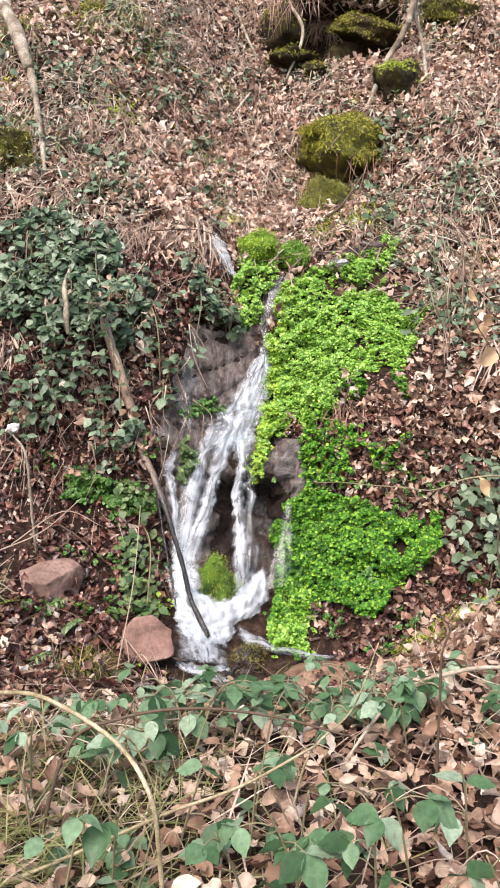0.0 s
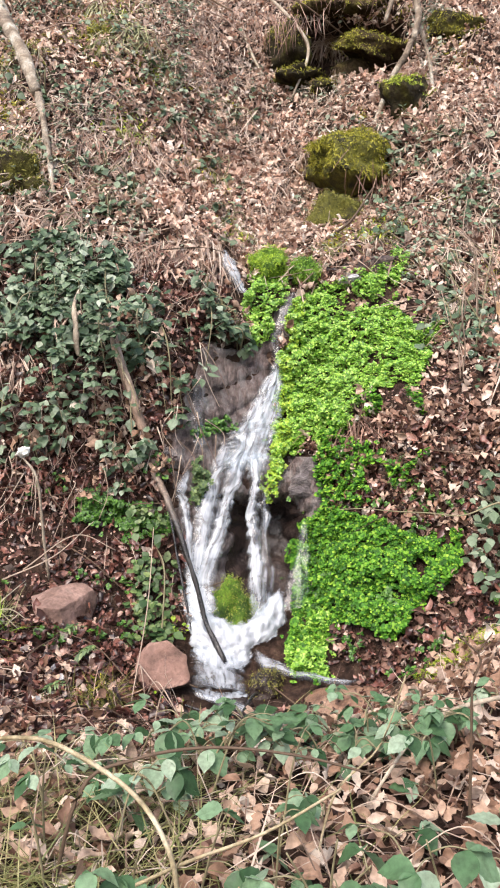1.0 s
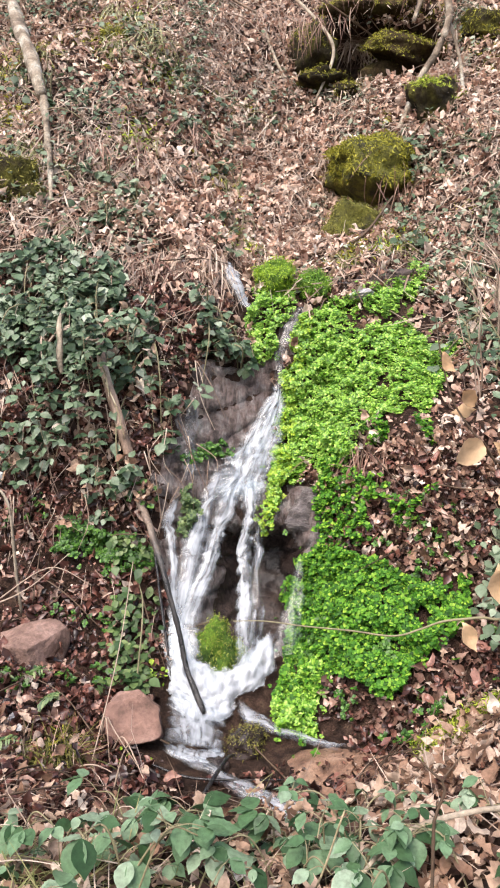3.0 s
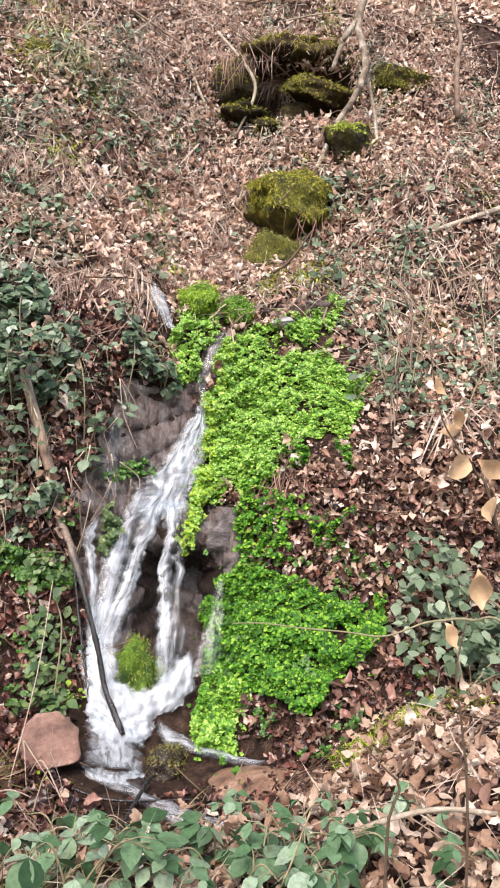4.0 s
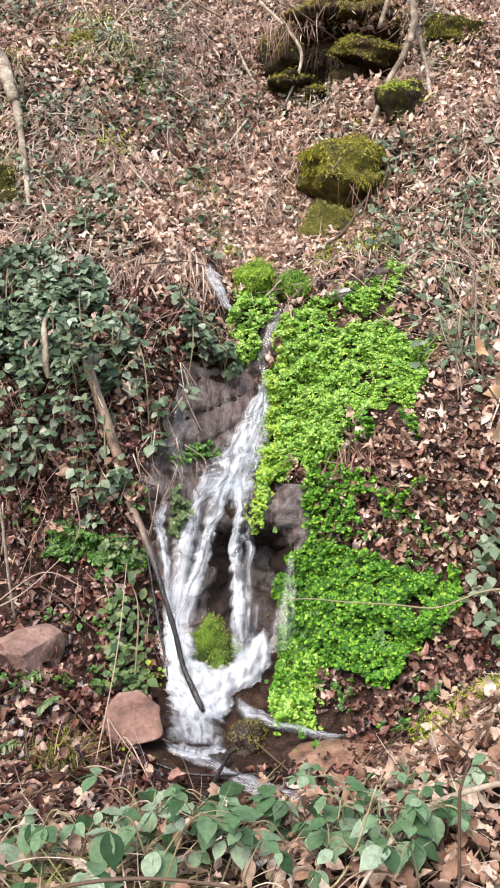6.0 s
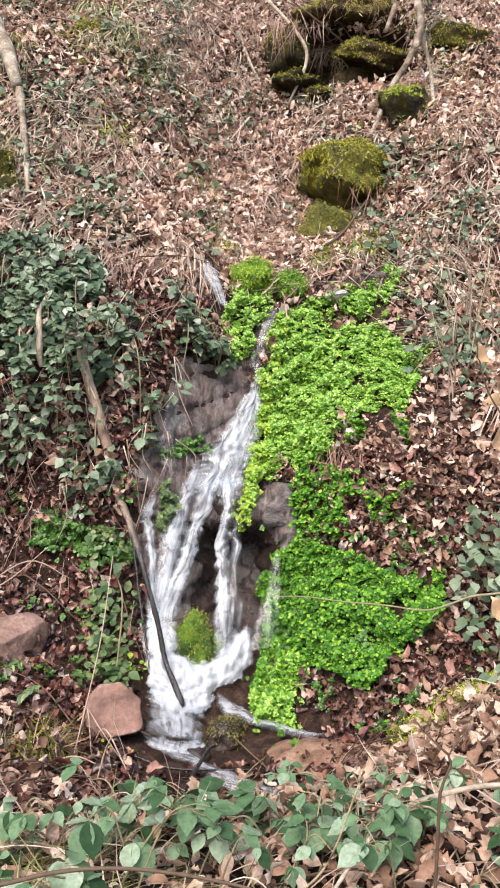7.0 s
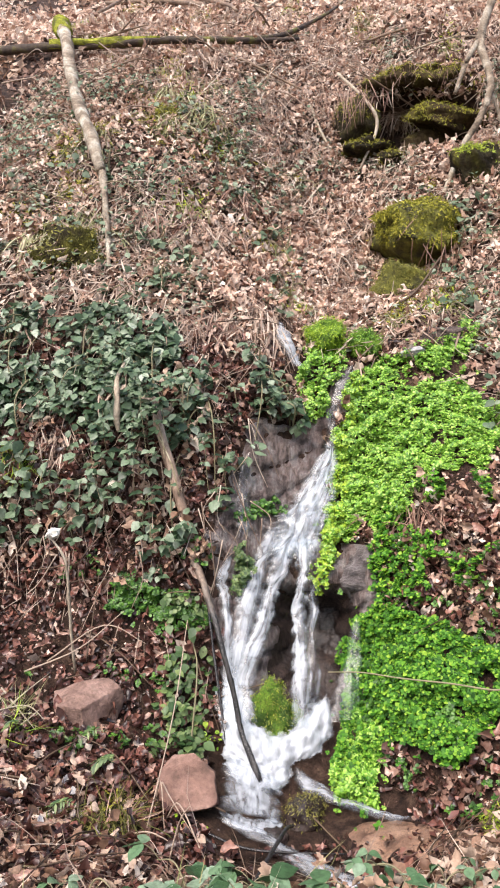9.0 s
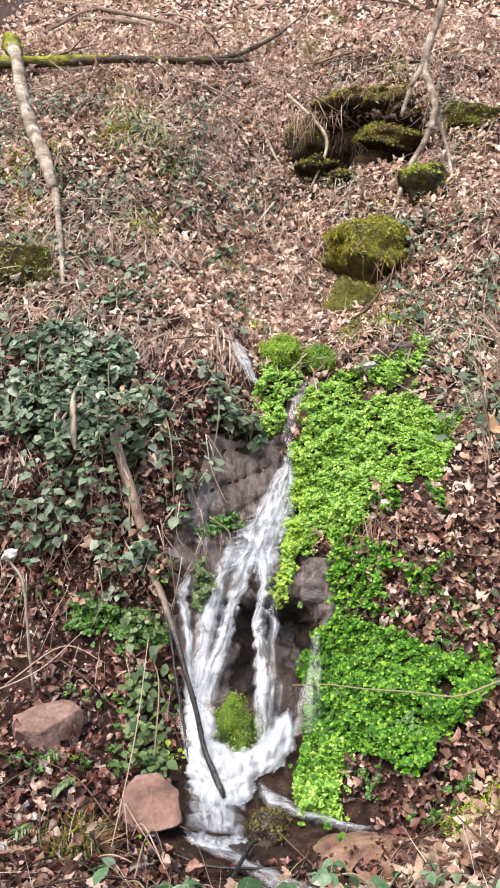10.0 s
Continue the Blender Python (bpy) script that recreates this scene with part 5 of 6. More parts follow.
for k, points in enumerate([[(-3.99, 11.48, 9.01), (-3.88, 13.76, 10.83), (-2.25, 12.48, 9.58), (-1.33, 10.65, 8.3)], [(-1.68, 9.24, 7.02), (-1.15, 9.13, 6.72), (-0.54, 9.09, 6.26)], [(-2.98, 9.92, 7.85), (-2.35, 9.19, 7.05), (-2.06, 8.62, 6.51)], [(-1.58, 10.17, 7.8), (-1.19, 10.83, 8.38), (-0.99, 12.67, 9.77)], [(-1.1, 8.99, 6.53), (-0.5, 9.77, 7.05)], [(-4.0, 10.26, 8.07), (-3.99, 11.05, 8.63), (-3.82, 11.73, 9.1)]]):
    wood("fallen_branch", points, [0.026, 0.022, 0.012], (BROWN_BARK, PALE_BARK)[k % 2], ("thin brown branch tangled over the upper slope", "thin pale branch tangled over the upper slope")[k % 2], rough=0.2, sides=7)
wood("fallen_branch", [(-2.89, 9.85, 7.7), (-1.97, 8.85, 6.75), (-1.39, 8.8, 6.48), (-0.62, 9.15, 6.4)], [0.03, 0.03, 0.02, 0.015], BROWN_BARK, "thin brown branch fallen on the slope")
wood("fallen_branch", [(-5.05, 14.4, 11.52), (-3.32, 13.3, 10.44), (-1.75, 10.72, 8.48), (-1.4, 10.1, 7.95)], [0.04, 0.04, 0.03, 0.02], BROWN_BARK, "long dark branch lying down the upper slope")
wood("fallen_branch", [(-1.9, 9.42, 7.24), (-1.5, 9.2, 6.9), (-1.05, 9.05, 6.63), (-0.42, 9.08, 6.27)], [0.022, 0.02, 0.018, 0.012], BROWN_BARK, "thin brown branch lying slantwise on fallen leaves", rough=0.25, sides=7)
wood("fallen_branch", [(-1.02, 8.45, 5.9), (-0.86, 8.95, 6.36), (-0.7, 9.42, 6.8)], [0.012, 0.012, 0.008], PALE_BARK, "short pale twig lying on fallen leaves", rough=0.2, sides=6)
wood("fallen_branch", [(-3.1, 10.0, 7.96), (-2.6, 9.32, 7.27), (-2.15, 8.68, 6.68)], [0.026, 0.022, 0.015], PALE_BARK, "short pale branch lying across the log", rough=0.2, sides=7)
wood("fallen_branch", [(-4.42, 13.0, 10.15), (-3.29, 12.85, 10.0), (-1.63, 10.8, 8.45)], [0.05, 0.05, 0.03], BROWN_BARK, "long thin branch fallen high on the slope")
wood("fallen_branch", [(0.0, 9.4, 6.6), (0.36, 9.05, 6.05), (0.48, 8.9, 5.68), (0.28, 8.7, 5.1)], [0.02, 0.02, 0.02, 0.012], PALE_BARK, "thin pale branch hanging over the outcrop")
wood("fallen_branch", [(-0.35, 9.05, 6.15), (-0.17, 8.9, 5.66), (-0.05, 8.8, 5.4)], [0.018, 0.018, 0.012], PALE_BARK, "thin pale branch leaning on the outcrop")
wood("dark_sapling", [(2.7, 8.3, 5.279999999999999), (2.69, 8.4, 5.84), (2.77, 8.6, 6.32), (2.72, 8.8, 6.8), (2.8200000000000003, 9.2, 7.8)], [0.03, 0.03, 0.026, 0.022], BROWN_BARK, "slender dark bent trunk on the upper slope", "tree", rough=0.1)
shrub_rng = np.random.RandomState(12)
for base, top in (((1.7, 5.6, 2.15), (1.66, 5.4, 3.12)), ((1.86, 5.65, 2.2), (1.57, 5.4, 2.96)), ((2.14, 5.6, 2.12), (1.98, 5.4, 2.83)), ((1.41, 5.2, 1.68), (1.35, 5.0, 2.67))):
    stems = None
    for k in range(3):
        a = np.array(base) + shrub_rng.normal(0, 0.04, 3)
        b = np.array(top) + shrub_rng.normal(0, 0.13, 3)
        mid = (a + b) / 2 + shrub_rng.normal(0, 0.07, 3)
        sv, sf = tube([a - [0, -0.15, 0.12], (a + mid) / 2 + shrub_rng.normal(0, 0.05, 3), mid, (mid + b) / 2 + shrub_rng.normal(0, 0.05, 3), b], [0.006, 0.005, 0.0025], 5, 6)
        if stems is None:
            stems = put("dead_shrub", mesh_of("stem", sv, sf), STRAW, None, "pale leafless shrub of thin stems on the slope", "shrub", "leafless shrubs")
        else:
            part("stem", mesh_of("stem", sv, sf), STRAW, stems)
twist = np.random.RandomState(77)
for k in range(22):
    x, v = twist.uniform(-3.6, 3.2), twist.uniform(13.3, 15.1)
    q, n, d = ground(x, v), normal(x, v), unit(twist.normal(size=3) * [1.0, 0.6, 0.6])
    d, size = unit(d - n * (d @ n)), twist.uniform(0.35, 1.0)
    q = q + n * 0.07
    tip = q + d * size + n * twist.uniform(0.0, 0.18)
    bent = (q + tip) / 2 + n * twist.uniform(0.0, 0.1) + twist.normal(0, 0.05, 3)
    thick = twist.uniform(0.008, 0.02)
    branch = wood("fallen_branch", [q - d * 0.3 * size, bent, tip], [thick, thick * 0.8, thick * 0.4], BROWN_BARK if k % 3 else PALE_BARK, "dead brown branch strewn on the upper slope" if k % 3 else "dead pale branch strewn on the upper slope", sides=6)
    v2, f2 = tube([bent, bent + d * 0.2 * size + n * 0.1 * size, bent + d * 0.35 * size + n * 0.22 * size + twist.normal(0, 0.06, 3)], [thick * 0.6, thick * 0.45, thick * 0.2], 5)
    part("side_twig", mesh_of("side_twig", v2, f2), BROWN_BARK if k % 3 else PALE_BARK, branch)
wood("white_stick", [(2.0, 6.75, 3.6), (2.36, 6.86, 3.76), (2.9, 7.05, 4.0)], [0.02, 0.026, 0.028], PALE_BARK, "pale barkless stick lying on leaves")
wood("fallen_branch", [(-0.02, 6.55, 3.0), (0.35, 6.5, 3.05), (0.72, 6.6, 3.2), (1.0, 6.9, 3.6)], [0.008, 0.012, 0.012, 0.008], TWIG, "curved brown branch lying above the green mat")
wood("fallen_branch", [(0.1, 6.5, 2.98), (0.45, 6.45, 3.0), (0.7, 6.5, 3.08)], [0.006, 0.009, 0.006], TWIG, "thin brown branch beside a longer one")
root_rng = np.random.RandomState(8)
fringe = np.array([1.05, 7.27, 3.86]) + root_rng.normal(0, 1, (18, 3)) * [0.16, 0.03, 0.09]
put("hanging_straw", strewn("hanging_straw", THIN5, fringe, np.array([0, -0.5, -1.0]) + root_rng.normal(0, 0.32, (18, 3)), np.array([0, -1.0, 0.3]) + root_rng.normal(0, 0.2, (18, 3)), root_rng.uniform(0.2, 0.42, 18)), RED_STRAW, None, "pale dead grass hanging from the mossy boulder", "dead grass", kind="stuff")
over = np.array([1.0, 9.2, 6.52]) + root_rng.normal(0, 1, (50, 3)) * [0.36, 0.04, 0.06]
put("hanging_straw", strewn("hanging_straw", THIN5, over, np.array([0, -0.6, -0.8]) + root_rng.normal(0, 0.35, (50, 3)), np.array([0, -0.8, 0.6]) + root_rng.normal(0, 0.3, (50, 3)), root_rng.uniform(0.12, 0.3, 50)), RED_STRAW, None, "brown dead grass hanging over the hollow", "dead grass", kind="stuff")
over = np.array([0.2, 8.95, 6.12]) + root_rng.normal(0, 1, (60, 3)) * [0.2, 0.04, 0.05]
put("hanging_straw", strewn("hanging_straw", THIN5, over, np.array([0, -0.6, -0.8]) + root_rng.normal(0, 0.35, (60, 3)), np.array([0, -0.8, 0.6]) + root_rng.normal(0, 0.3, (60, 3)), root_rng.uniform(0.2, 0.5, 60)), RED_STRAW, None, "brown dead grass hanging over the outcrop", "dead grass", kind="stuff")
wood("stub_branch", [(-1.25, 5.12, 2.5), (-1.25, 4.98, 2.38), (-1.22, 4.9, 2.24), (-1.215, 4.87, 2.12), (-1.2, 4.87, 2.03)], [0.008, 0.016, 0.021, 0.023, 0.012], PALE_BARK, "broken pale branch hanging among brambles", rough=0.35, sides=8)

# ---- brambles on the banks ----
def thicket(count, keep, label, sizes, seed, box, lift=(0.03, 0.22), stems=14, mat=None):
    """A tangle of bramble: arching stems and many leaves."""
    x, v, rng = area_points(count, *box, keep, seed)
    n = normal(x, v)
    p = ground(x, v) + n * rng.uniform(*lift, (count, 1))
    up = n * 0.3 + [0, -0.35, 0.8] + rng.normal(0, 0.35, (count, 3))
    me = strewn("bramble_leaves", OVAL, p, rng.normal(size=(count, 3)) + [0, -0.5, -0.9], up, rng.uniform(*sizes, count))
    root = put("bramble_thicket", me, mat or BRAMBLE, None, label, "bramble", "brambles on the bank", "stuff")
    lines = []
    for k in range(stems):
        a, b = rng.randint(0, count, 2)
        q0, q1 = ground(x[a], v[a]), ground(x[b], v[b])
        if np.linalg.norm(q1 - q0) > 1.0:
            q1 = q0 + (q1 - q0) * 0.7
        mid = (q0 + q1) / 2 + normal(x[a], v[a]) * rng.uniform(0.1, 0.25)
        lines.append(tube([q0, mid, q1], [0.006, 0.005, 0.003], 5, 5))
    part("stems", merged("bramble_stems", lines), STEM, root, "arching prickly stems", "stuff")
    return root


curtain = lambda x, p: np.clip(0.1 + 1.2 * wave(x * 5.5, p[:, 2] * 2.2, 14), 0.02, 1) * 0.7
mass = lambda x, p: np.clip(0.6 + 0.9 * wave(x * 3.2, p[:, 2] * 3.5, 43), 0.1, 1) * 1.7
for k, (x0, x1, share) in enumerate(((-3.4, -2.35, 900), (-2.35, -1.85, 620), (-1.85, -1.4, 700), (-1.4, -0.95, 700), (-0.95, -0.55, 230), (-0.55, -0.1, 150))):
    thicket(share, lambda x, v, p: inside(IVY, x + 0.2 * wave(x * 4, p[:, 2] * 4, 41), p[:, 2] + 0.2 * wave(x * 4, p[:, 2] * 4, 42)) * np.where((p[:, 2] > 2.1) & (x < -0.9), mass(x, p), curtain(x, p)) + 1e-9, "dark glossy green bramble hanging over the shaded bank", (0.04, 0.105), 810 + k, (x0, x1, 7.5, 11.5), (0.03, 0.2), stems=9)
thicket(1700, lambda x, v, p: np.clip(0.15 + wave(x * 1.6, v * 1.6, 15), 0, 1) * (x < -0.9) + 0.03, "scattered dusty bramble leaves over the leafy slope", (0.025, 0.07), 82, (-3.4, -0.2, 11, 13.4), stems=10, mat=PALE_BRAMBLE)
thicket(620, lambda x, v, p: np.clip(0.3 + wave(x * 2.5, v * 2, 16), 0, 1) * np.clip((x - 1.2) * 3, 0, 1) + 0.01, "grey-green bramble beside the near bank", (0.045, 0.09), 83, (1.2, 2.6, 4.8, 7.6), (0.05, 0.34), stems=16, mat=PALE_BRAMBLE)
thicket(700, lambda x, v, p: np.clip(wave(x * 2.5, v * 2, 17), 0, 1) + 0.03, "sparse dusty bramble on the slope above the mat", (0.04, 0.07), 84, (1.0, 2.8, 8.8, 12.6), stems=14)
thicket(42, lambda x, v, p: 1.0 * (v > 5.2) * ~inside(WET, x, p[:, 2]) + 0.0, "fresh green bramble leaves beside the wet pole", (0.04, 0.08), 85, (-0.85, -0.42, 5.4, 7.4), stems=1, mat=FERN)
PATCHES = ((-2.15, 12.39, 0.3), (-1.82, 12.31, 0.35), (-1.67, 13.12, 0.24), (-0.35, 12.64, 0.29), (-0.55, 11.76, 0.22), (-1.42, 11.58, 0.23), (-1.25, 11.19, 0.17), (-0.4, 11.28, 0.2), (-1.07, 11.43, 0.2), (-1.6, 11.04, 0.28), (-0.85, 12.14, 0.21), (-1.17, 12.83, 0.19), (1.48, 12.05, 0.35), (1.23, 12.19, 0.21), (1.75, 12.15, 0.3), (1.1, 11.05, 0.15), (1.55, 10.3, 0.24), (1.5, 9.65, 0.21), (1.35, 9.55, 0.19), (1.9, 11.24, 0.21))
for k, (px, pv, reach) in enumerate(PATCHES):
    thicket(46, lambda x, v, p: np.exp(-((np.linalg.norm((p - ground(px, pv)) * [1, 0.6, 1.2], axis=-1) / reach) ** 2)) + 1e-9, "patch of grey-green bramble leaves among the fallen leaves", (0.045, 0.1), 900 + k, (px - 2 * reach, px + 2 * reach, pv - 1.5, pv + 1.5), (0.04, 0.14), stems=4, mat=PALE_BRAMBLE)

def spray(points, leaves, size, seed, mat=None):
    """A hanging bramble shoot: a thin stem with leaves of three along it."""
    rng = np.random.RandomState(seed)
    line = curve_points(points, 8)
    sv, sf = tube(points, [0.004, 0.003, 0.002], 5, 6)
    root = put("bramble_shoot", mesh_of("stem", sv, sf), STEM, None, "hanging bramble shoot with grey-green leaves of three", "bramble", "bramble shoots")
    at = line[(np.linspace(0.08, 1, leaves) * (len(line) - 1)).astype(int)]
    out = unit(rng.normal(size=(leaves, 3)) * [1, 0.4, 0.3] + [0, -0.7, -0.1])
    at = at + out * rng.uniform(0.02, 0.07, (leaves, 1))
    side = np.cross(out, [0, 0, 1.0])
    p = np.concatenate([at, at, at])
    along = np.concatenate([out, out * 0.3 + side, out * 0.3 - side]) + [0, 0, -0.35]
    up = np.tile([0, -0.45, 0.85], (3 * leaves, 1)) + rng.normal(0, 0.28, (3 * leaves, 3))
    part("leaves", strewn("leaves", OVAL, p, along, up, size * rng.uniform(0.65, 1.2, 3 * leaves)), mat or BRAMBLE, root, kind="stuff")
    return root


SHOOTS = ((-1.12, 2.42, 0.35, 14), (-1.0, 2.4, 0.22, 10), (-1.06, 2.3, 0.5, 14), (-1.1, 2.1, 0.5, 13), (-1.0, 1.65, 0.35, 8), (-0.97, 1.42, 0.3, 9), (-1.32, 2.6, 0.25, 11), (-1.2, 2.55, 0.14, 8), (-1.38, 2.05, 0.5, 11), (-1.3, 2.3, 0.4, 11), (-1.5, 2.45, 0.4, 14), (-1.65, 2.5, 0.4, 14), (-1.8, 2.55, 0.35, 14))
SHOOTS += ((-1.95, 2.5, 0.4, 14), (-1.75, 1.75, 0.4, 9), (-1.52, 1.7, 0.35, 8), (-0.68, 2.0, 0.45, 8), (-0.78, 2.3, 0.3, 8), (-0.55, 2.33, 0.25, 8), (-0.4, 2.45, 0.25, 9), (-0.28, 2.45, 0.25, 9), (-0.56, 1.85, 0.3, 7), (-2.1, 1.7, 0.4, 9), (-0.9, 2.35, 0.3, 10), (-1.4, 2.75, 0.3, 10), (-1.15, 1.9, 0.4, 8))
rng = np.random.RandomState(88)
for k, (x, z, drop_by, leaves) in enumerate(SHOOTS):
    q = ground(x, face_v(x, z))
    front = min(q[1] - 0.16, 4.86 + 0.35 * max(0.0, z - 2.2)) if -1.4 < x < -0.85 else q[1] - rng.uniform(0.12, 0.2)
    tip = np.array([x + rng.normal(0, 0.06), front - 0.03, z - drop_by])
    spray([q, (x, front, z + 0.02), (np.array([x, front, z]) + tip) / 2 + rng.normal(0, 0.02, 3), tip], leaves, rng.uniform(0.055, 0.08), 600 + k, PALE_BRAMBLE if k % 4 == 2 else BRAMBLE)

# ---- dead grass and twigs ----
def straws(name, count, box, keep, mat, label, sizes, seed, lean=(0, -0.5, -0.6), lift=0.06, category="dead grass", spread=0.7, shapes=THIN):
    x, v, rng = area_points(count, *box, keep, seed)
    n = normal(x, v)
    p = ground(x, v) + n * rng.uniform(0.01, lift, (count, 1))
    along = np.array(lean) + rng.normal(0, spread, (count, 3)) + n * 0.4
    me = strewn(name, shapes, p, along, n + rng.normal(0, 0.3, (count, 3)), rng.uniform(*sizes, count))
    return put(name, me, mat, None, label, category, kind="stuff")


straws("dead_grass", 15000, (-3.4, 3.4, 9.6, 14.4), lambda x, v, p: covered(x, v, p) * np.clip((v - 9.9) / 1.4, 0, 1) * np.where(x > 0.9, 0.4, 1.0) * np.clip(0.35 + wave(x * 1.8, v * 1.5, 31), 0.06, 1), STRAW, "thin dead grass hanging down the slope", (0.1, 0.32), 91, (-0.25, -0.6, -0.8), 0.11, spread=0.5, shapes=WISP)
straws("dead_grass", 700, (-3.0, 0.0, 6.6, 10.8), lambda x, v, p: covered(x, v, p) + 0.01, STRAW, "brown dead grass hanging over the bank", (0.1, 0.32), 92, (0, -0.3, -1.0), 0.12, spread=0.4)
straws("dead_grass", 1400, (-1.4, 2.2, 1.4, 4.6), lambda x, v, p: covered(x, v, p) + 0.01, STRAW, "dry straw and grass on the near bank", (0.12, 0.4), 93, (0.2, 0, 0.3), 0.1, spread=0.8)
straws("grass", 4200, (-1.5, 0.5, 0.9, 2.6), lambda x, v, p: np.clip(0.45 - 1.1 * np.hypot((x + 0.5) / 0.9, (v - 1.75) / 0.8) + 0.9 + 0.5 * wave(x * 4, v * 4, 86), 0.0, 1) * np.where(x < -0.1, 1.0, 0.3) + 1e-9, GRASS, "dull green grass at the edge of the path", (0.1, 0.32), 94, (0.2, 0, 0.9), 0.05, "grass", 0.6)
straws("dead_grass", 150, (1.0, 2.6, 9.6, 11.6), lambda x, v, p: covered(x, v, p) + 0.01, STRAW, "pale tangle of dead stems on the slope", (0.2, 0.45), 95, (0.1, -0.2, 0.6), 0.05, spread=0.5)

def tussock(x, v, blades, length, seed, label, mat, fall=0.9):
    """A tuft of long dead grass hanging downhill from one root."""
    rng = np.random.RandomState(seed)
    q, n = ground(x, v), normal(x, v)
    p = q + rng.normal(0, 0.05, (blades, 3)) * [1.6, 0.6, 0.6] + n * 0.02
    along = n * 0.7 + np.array([0, -0.35, -0.5 * fall]) + rng.normal(0, 0.35, (blades, 3))
    up = n + [0, -0.2, 0.5] + rng.normal(0, 0.25, (blades, 3))
    put("grass_tussock", strewn("grass_tussock", TUFT, p, along, up, rng.uniform(0.5, 1.1, blades) * length), mat, None, label, "dead grass", "dead grass tufts", "stuff")


rng = np.random.RandomState(44)
for k in range(46):
    x, v = rng.uniform(-2.7, 2.6), rng.uniform(9.2, 13.6)
    if covered(np.array([x]), np.array([v]), ground(x, v)[None])[0] < 0.5:
        continue
    tussock(x, v, 60, rng.uniform(0.25, 0.5), 300 + k, "tuft of brown dead grass hanging down the slope", STRAW)
for k, (x, v) in enumerate(((-1.35, 11.5), (-1.2, 11.7), (-1.05, 11.4), (-0.5, 10.9), (-0.42, 10.7), (-1.5, 12.4), (0.98, 11.9), (1.1, 11.8), (0.2, 13.4), (0.05, 13.3), (0.7, 13.45), (0.85, 13.47), (1.0, 13.45), (1.2, 13.47), (1.45, 13.45), (-1.8, 13.6), (-1.6, 13.2))):
    tussock(x, v, 55, 0.4, 350 + k, "thick tuft of pale brown grass drooping over the slope", STRAW, 1.3)
for k, (x, v) in enumerate(((-1.62, 11.78), (-1.5, 11.75), (-1.28, 11.76), (-0.98, 12.15), (-0.9, 12.1), (-0.96, 10.7), (-0.82, 10.75), (-0.76, 10.75), (-0.3, 12.2), (-0.1, 11.9), (0.3, 12.0), (1.5, 11.2), (1.9, 11.0), (2.1, 11.6))):
    tussock(x, v, 45, 0.36, 400 + k, "tuft of red-brown dead grass hanging over the leaves", RED_STRAW, 1.2)
for k, (x, v) in enumerate(((-1.78, 13.12), (-1.62, 13.1), (-1.7, 12.98), (-3.44, 14.1), (-3.3, 14.08), (-3.55, 14.1), (-2.25, 12.9), (-2.2, 11.7), (-2.05, 11.75), (1.0, 14.2), (0.4, 14.15), (-1.45, 13.4))):
    tussock(x, v, 60, 0.34, 430 + k, "yellow-green grass tuft on the leafy slope", GRASS, 0.8)
for k, (x, v) in enumerate(((-3.77, 14.23), (-3.75, 14.81), (-1.8, 13.1), (-1.62, 13.24), (-1.92, 13.48), (-2.3, 12.81), (-1.3, 11.93), (-2.3, 12.08), (-2.83, 15.16), (-0.8, 14.41), (-1.98, 14.24), (-0.62, 11.74), (-0.27, 11.35), (0.3, 14.14), (0.23, 14.08), (1.43, 13.78), (2.28, 14.14), (0.7, 14.69), (0.95, 11.16), (0.62, 11.06), (1.08, 11.23), (-1.17, 12.83), (-2.55, 12.6))):
    tussock(x, v, 60, 0.3, 560 + k, "olive-green grass tuft among fallen leaves", GRASS, 0.9)
    rng = np.random.RandomState(600 + k)
    count, n = 170, normal(x, v)
    p = ground(x + rng.normal(0, 0.1, count), v + rng.normal(0, 0.1, count)) + n * rng.uniform(0.03, 0.09, (count, 1))
    put("moss_clump", strewn("moss_clump", SHOOT, p, n + [0, -0.3, -0.3] + rng.normal(0, 0.6, (count, 3)), n + rng.normal(0, 0.6, (count, 3)), rng.uniform(0.03, 0.06, count)), BRIGHT_MOSS if k % 3 == 0 else MOSS, None, "small yellow-green moss clump among fallen leaves", "moss", "moss clumps", "stuff")
for k, (x, v) in enumerate(((-1.92, 13.34), (-1.8, 13.3), (-1.68, 13.22), (-1.5, 13.12), (-1.36, 13.05), (-1.62, 13.0))):
    tussock(x, v, 90, 0.42, 640 + k, "pale green grass tuft spilling down the leafy slope", PALE_GRASS, 1.0)
for k, (x, v) in enumerate(((-2.3, 11.62), (-2.15, 11.66), (-2.0, 11.64), (-1.88, 11.68), (-2.4, 11.5), (-2.1, 11.5))):
    tussock(x, v, 60, 0.42, 660 + k, "yellowed grass hanging over a mossy hump", (PALE_GRASS, STRAW)[k % 2], 1.3)
for k, (x, v) in enumerate(((-0.95, 4.6), (-0.88, 4.75), (-1.02, 4.5))):
    tussock(x, v, 110, 0.2, 380 + k, "dark olive grass tuft on the stream bank", DULL_MOSS, 0.9)

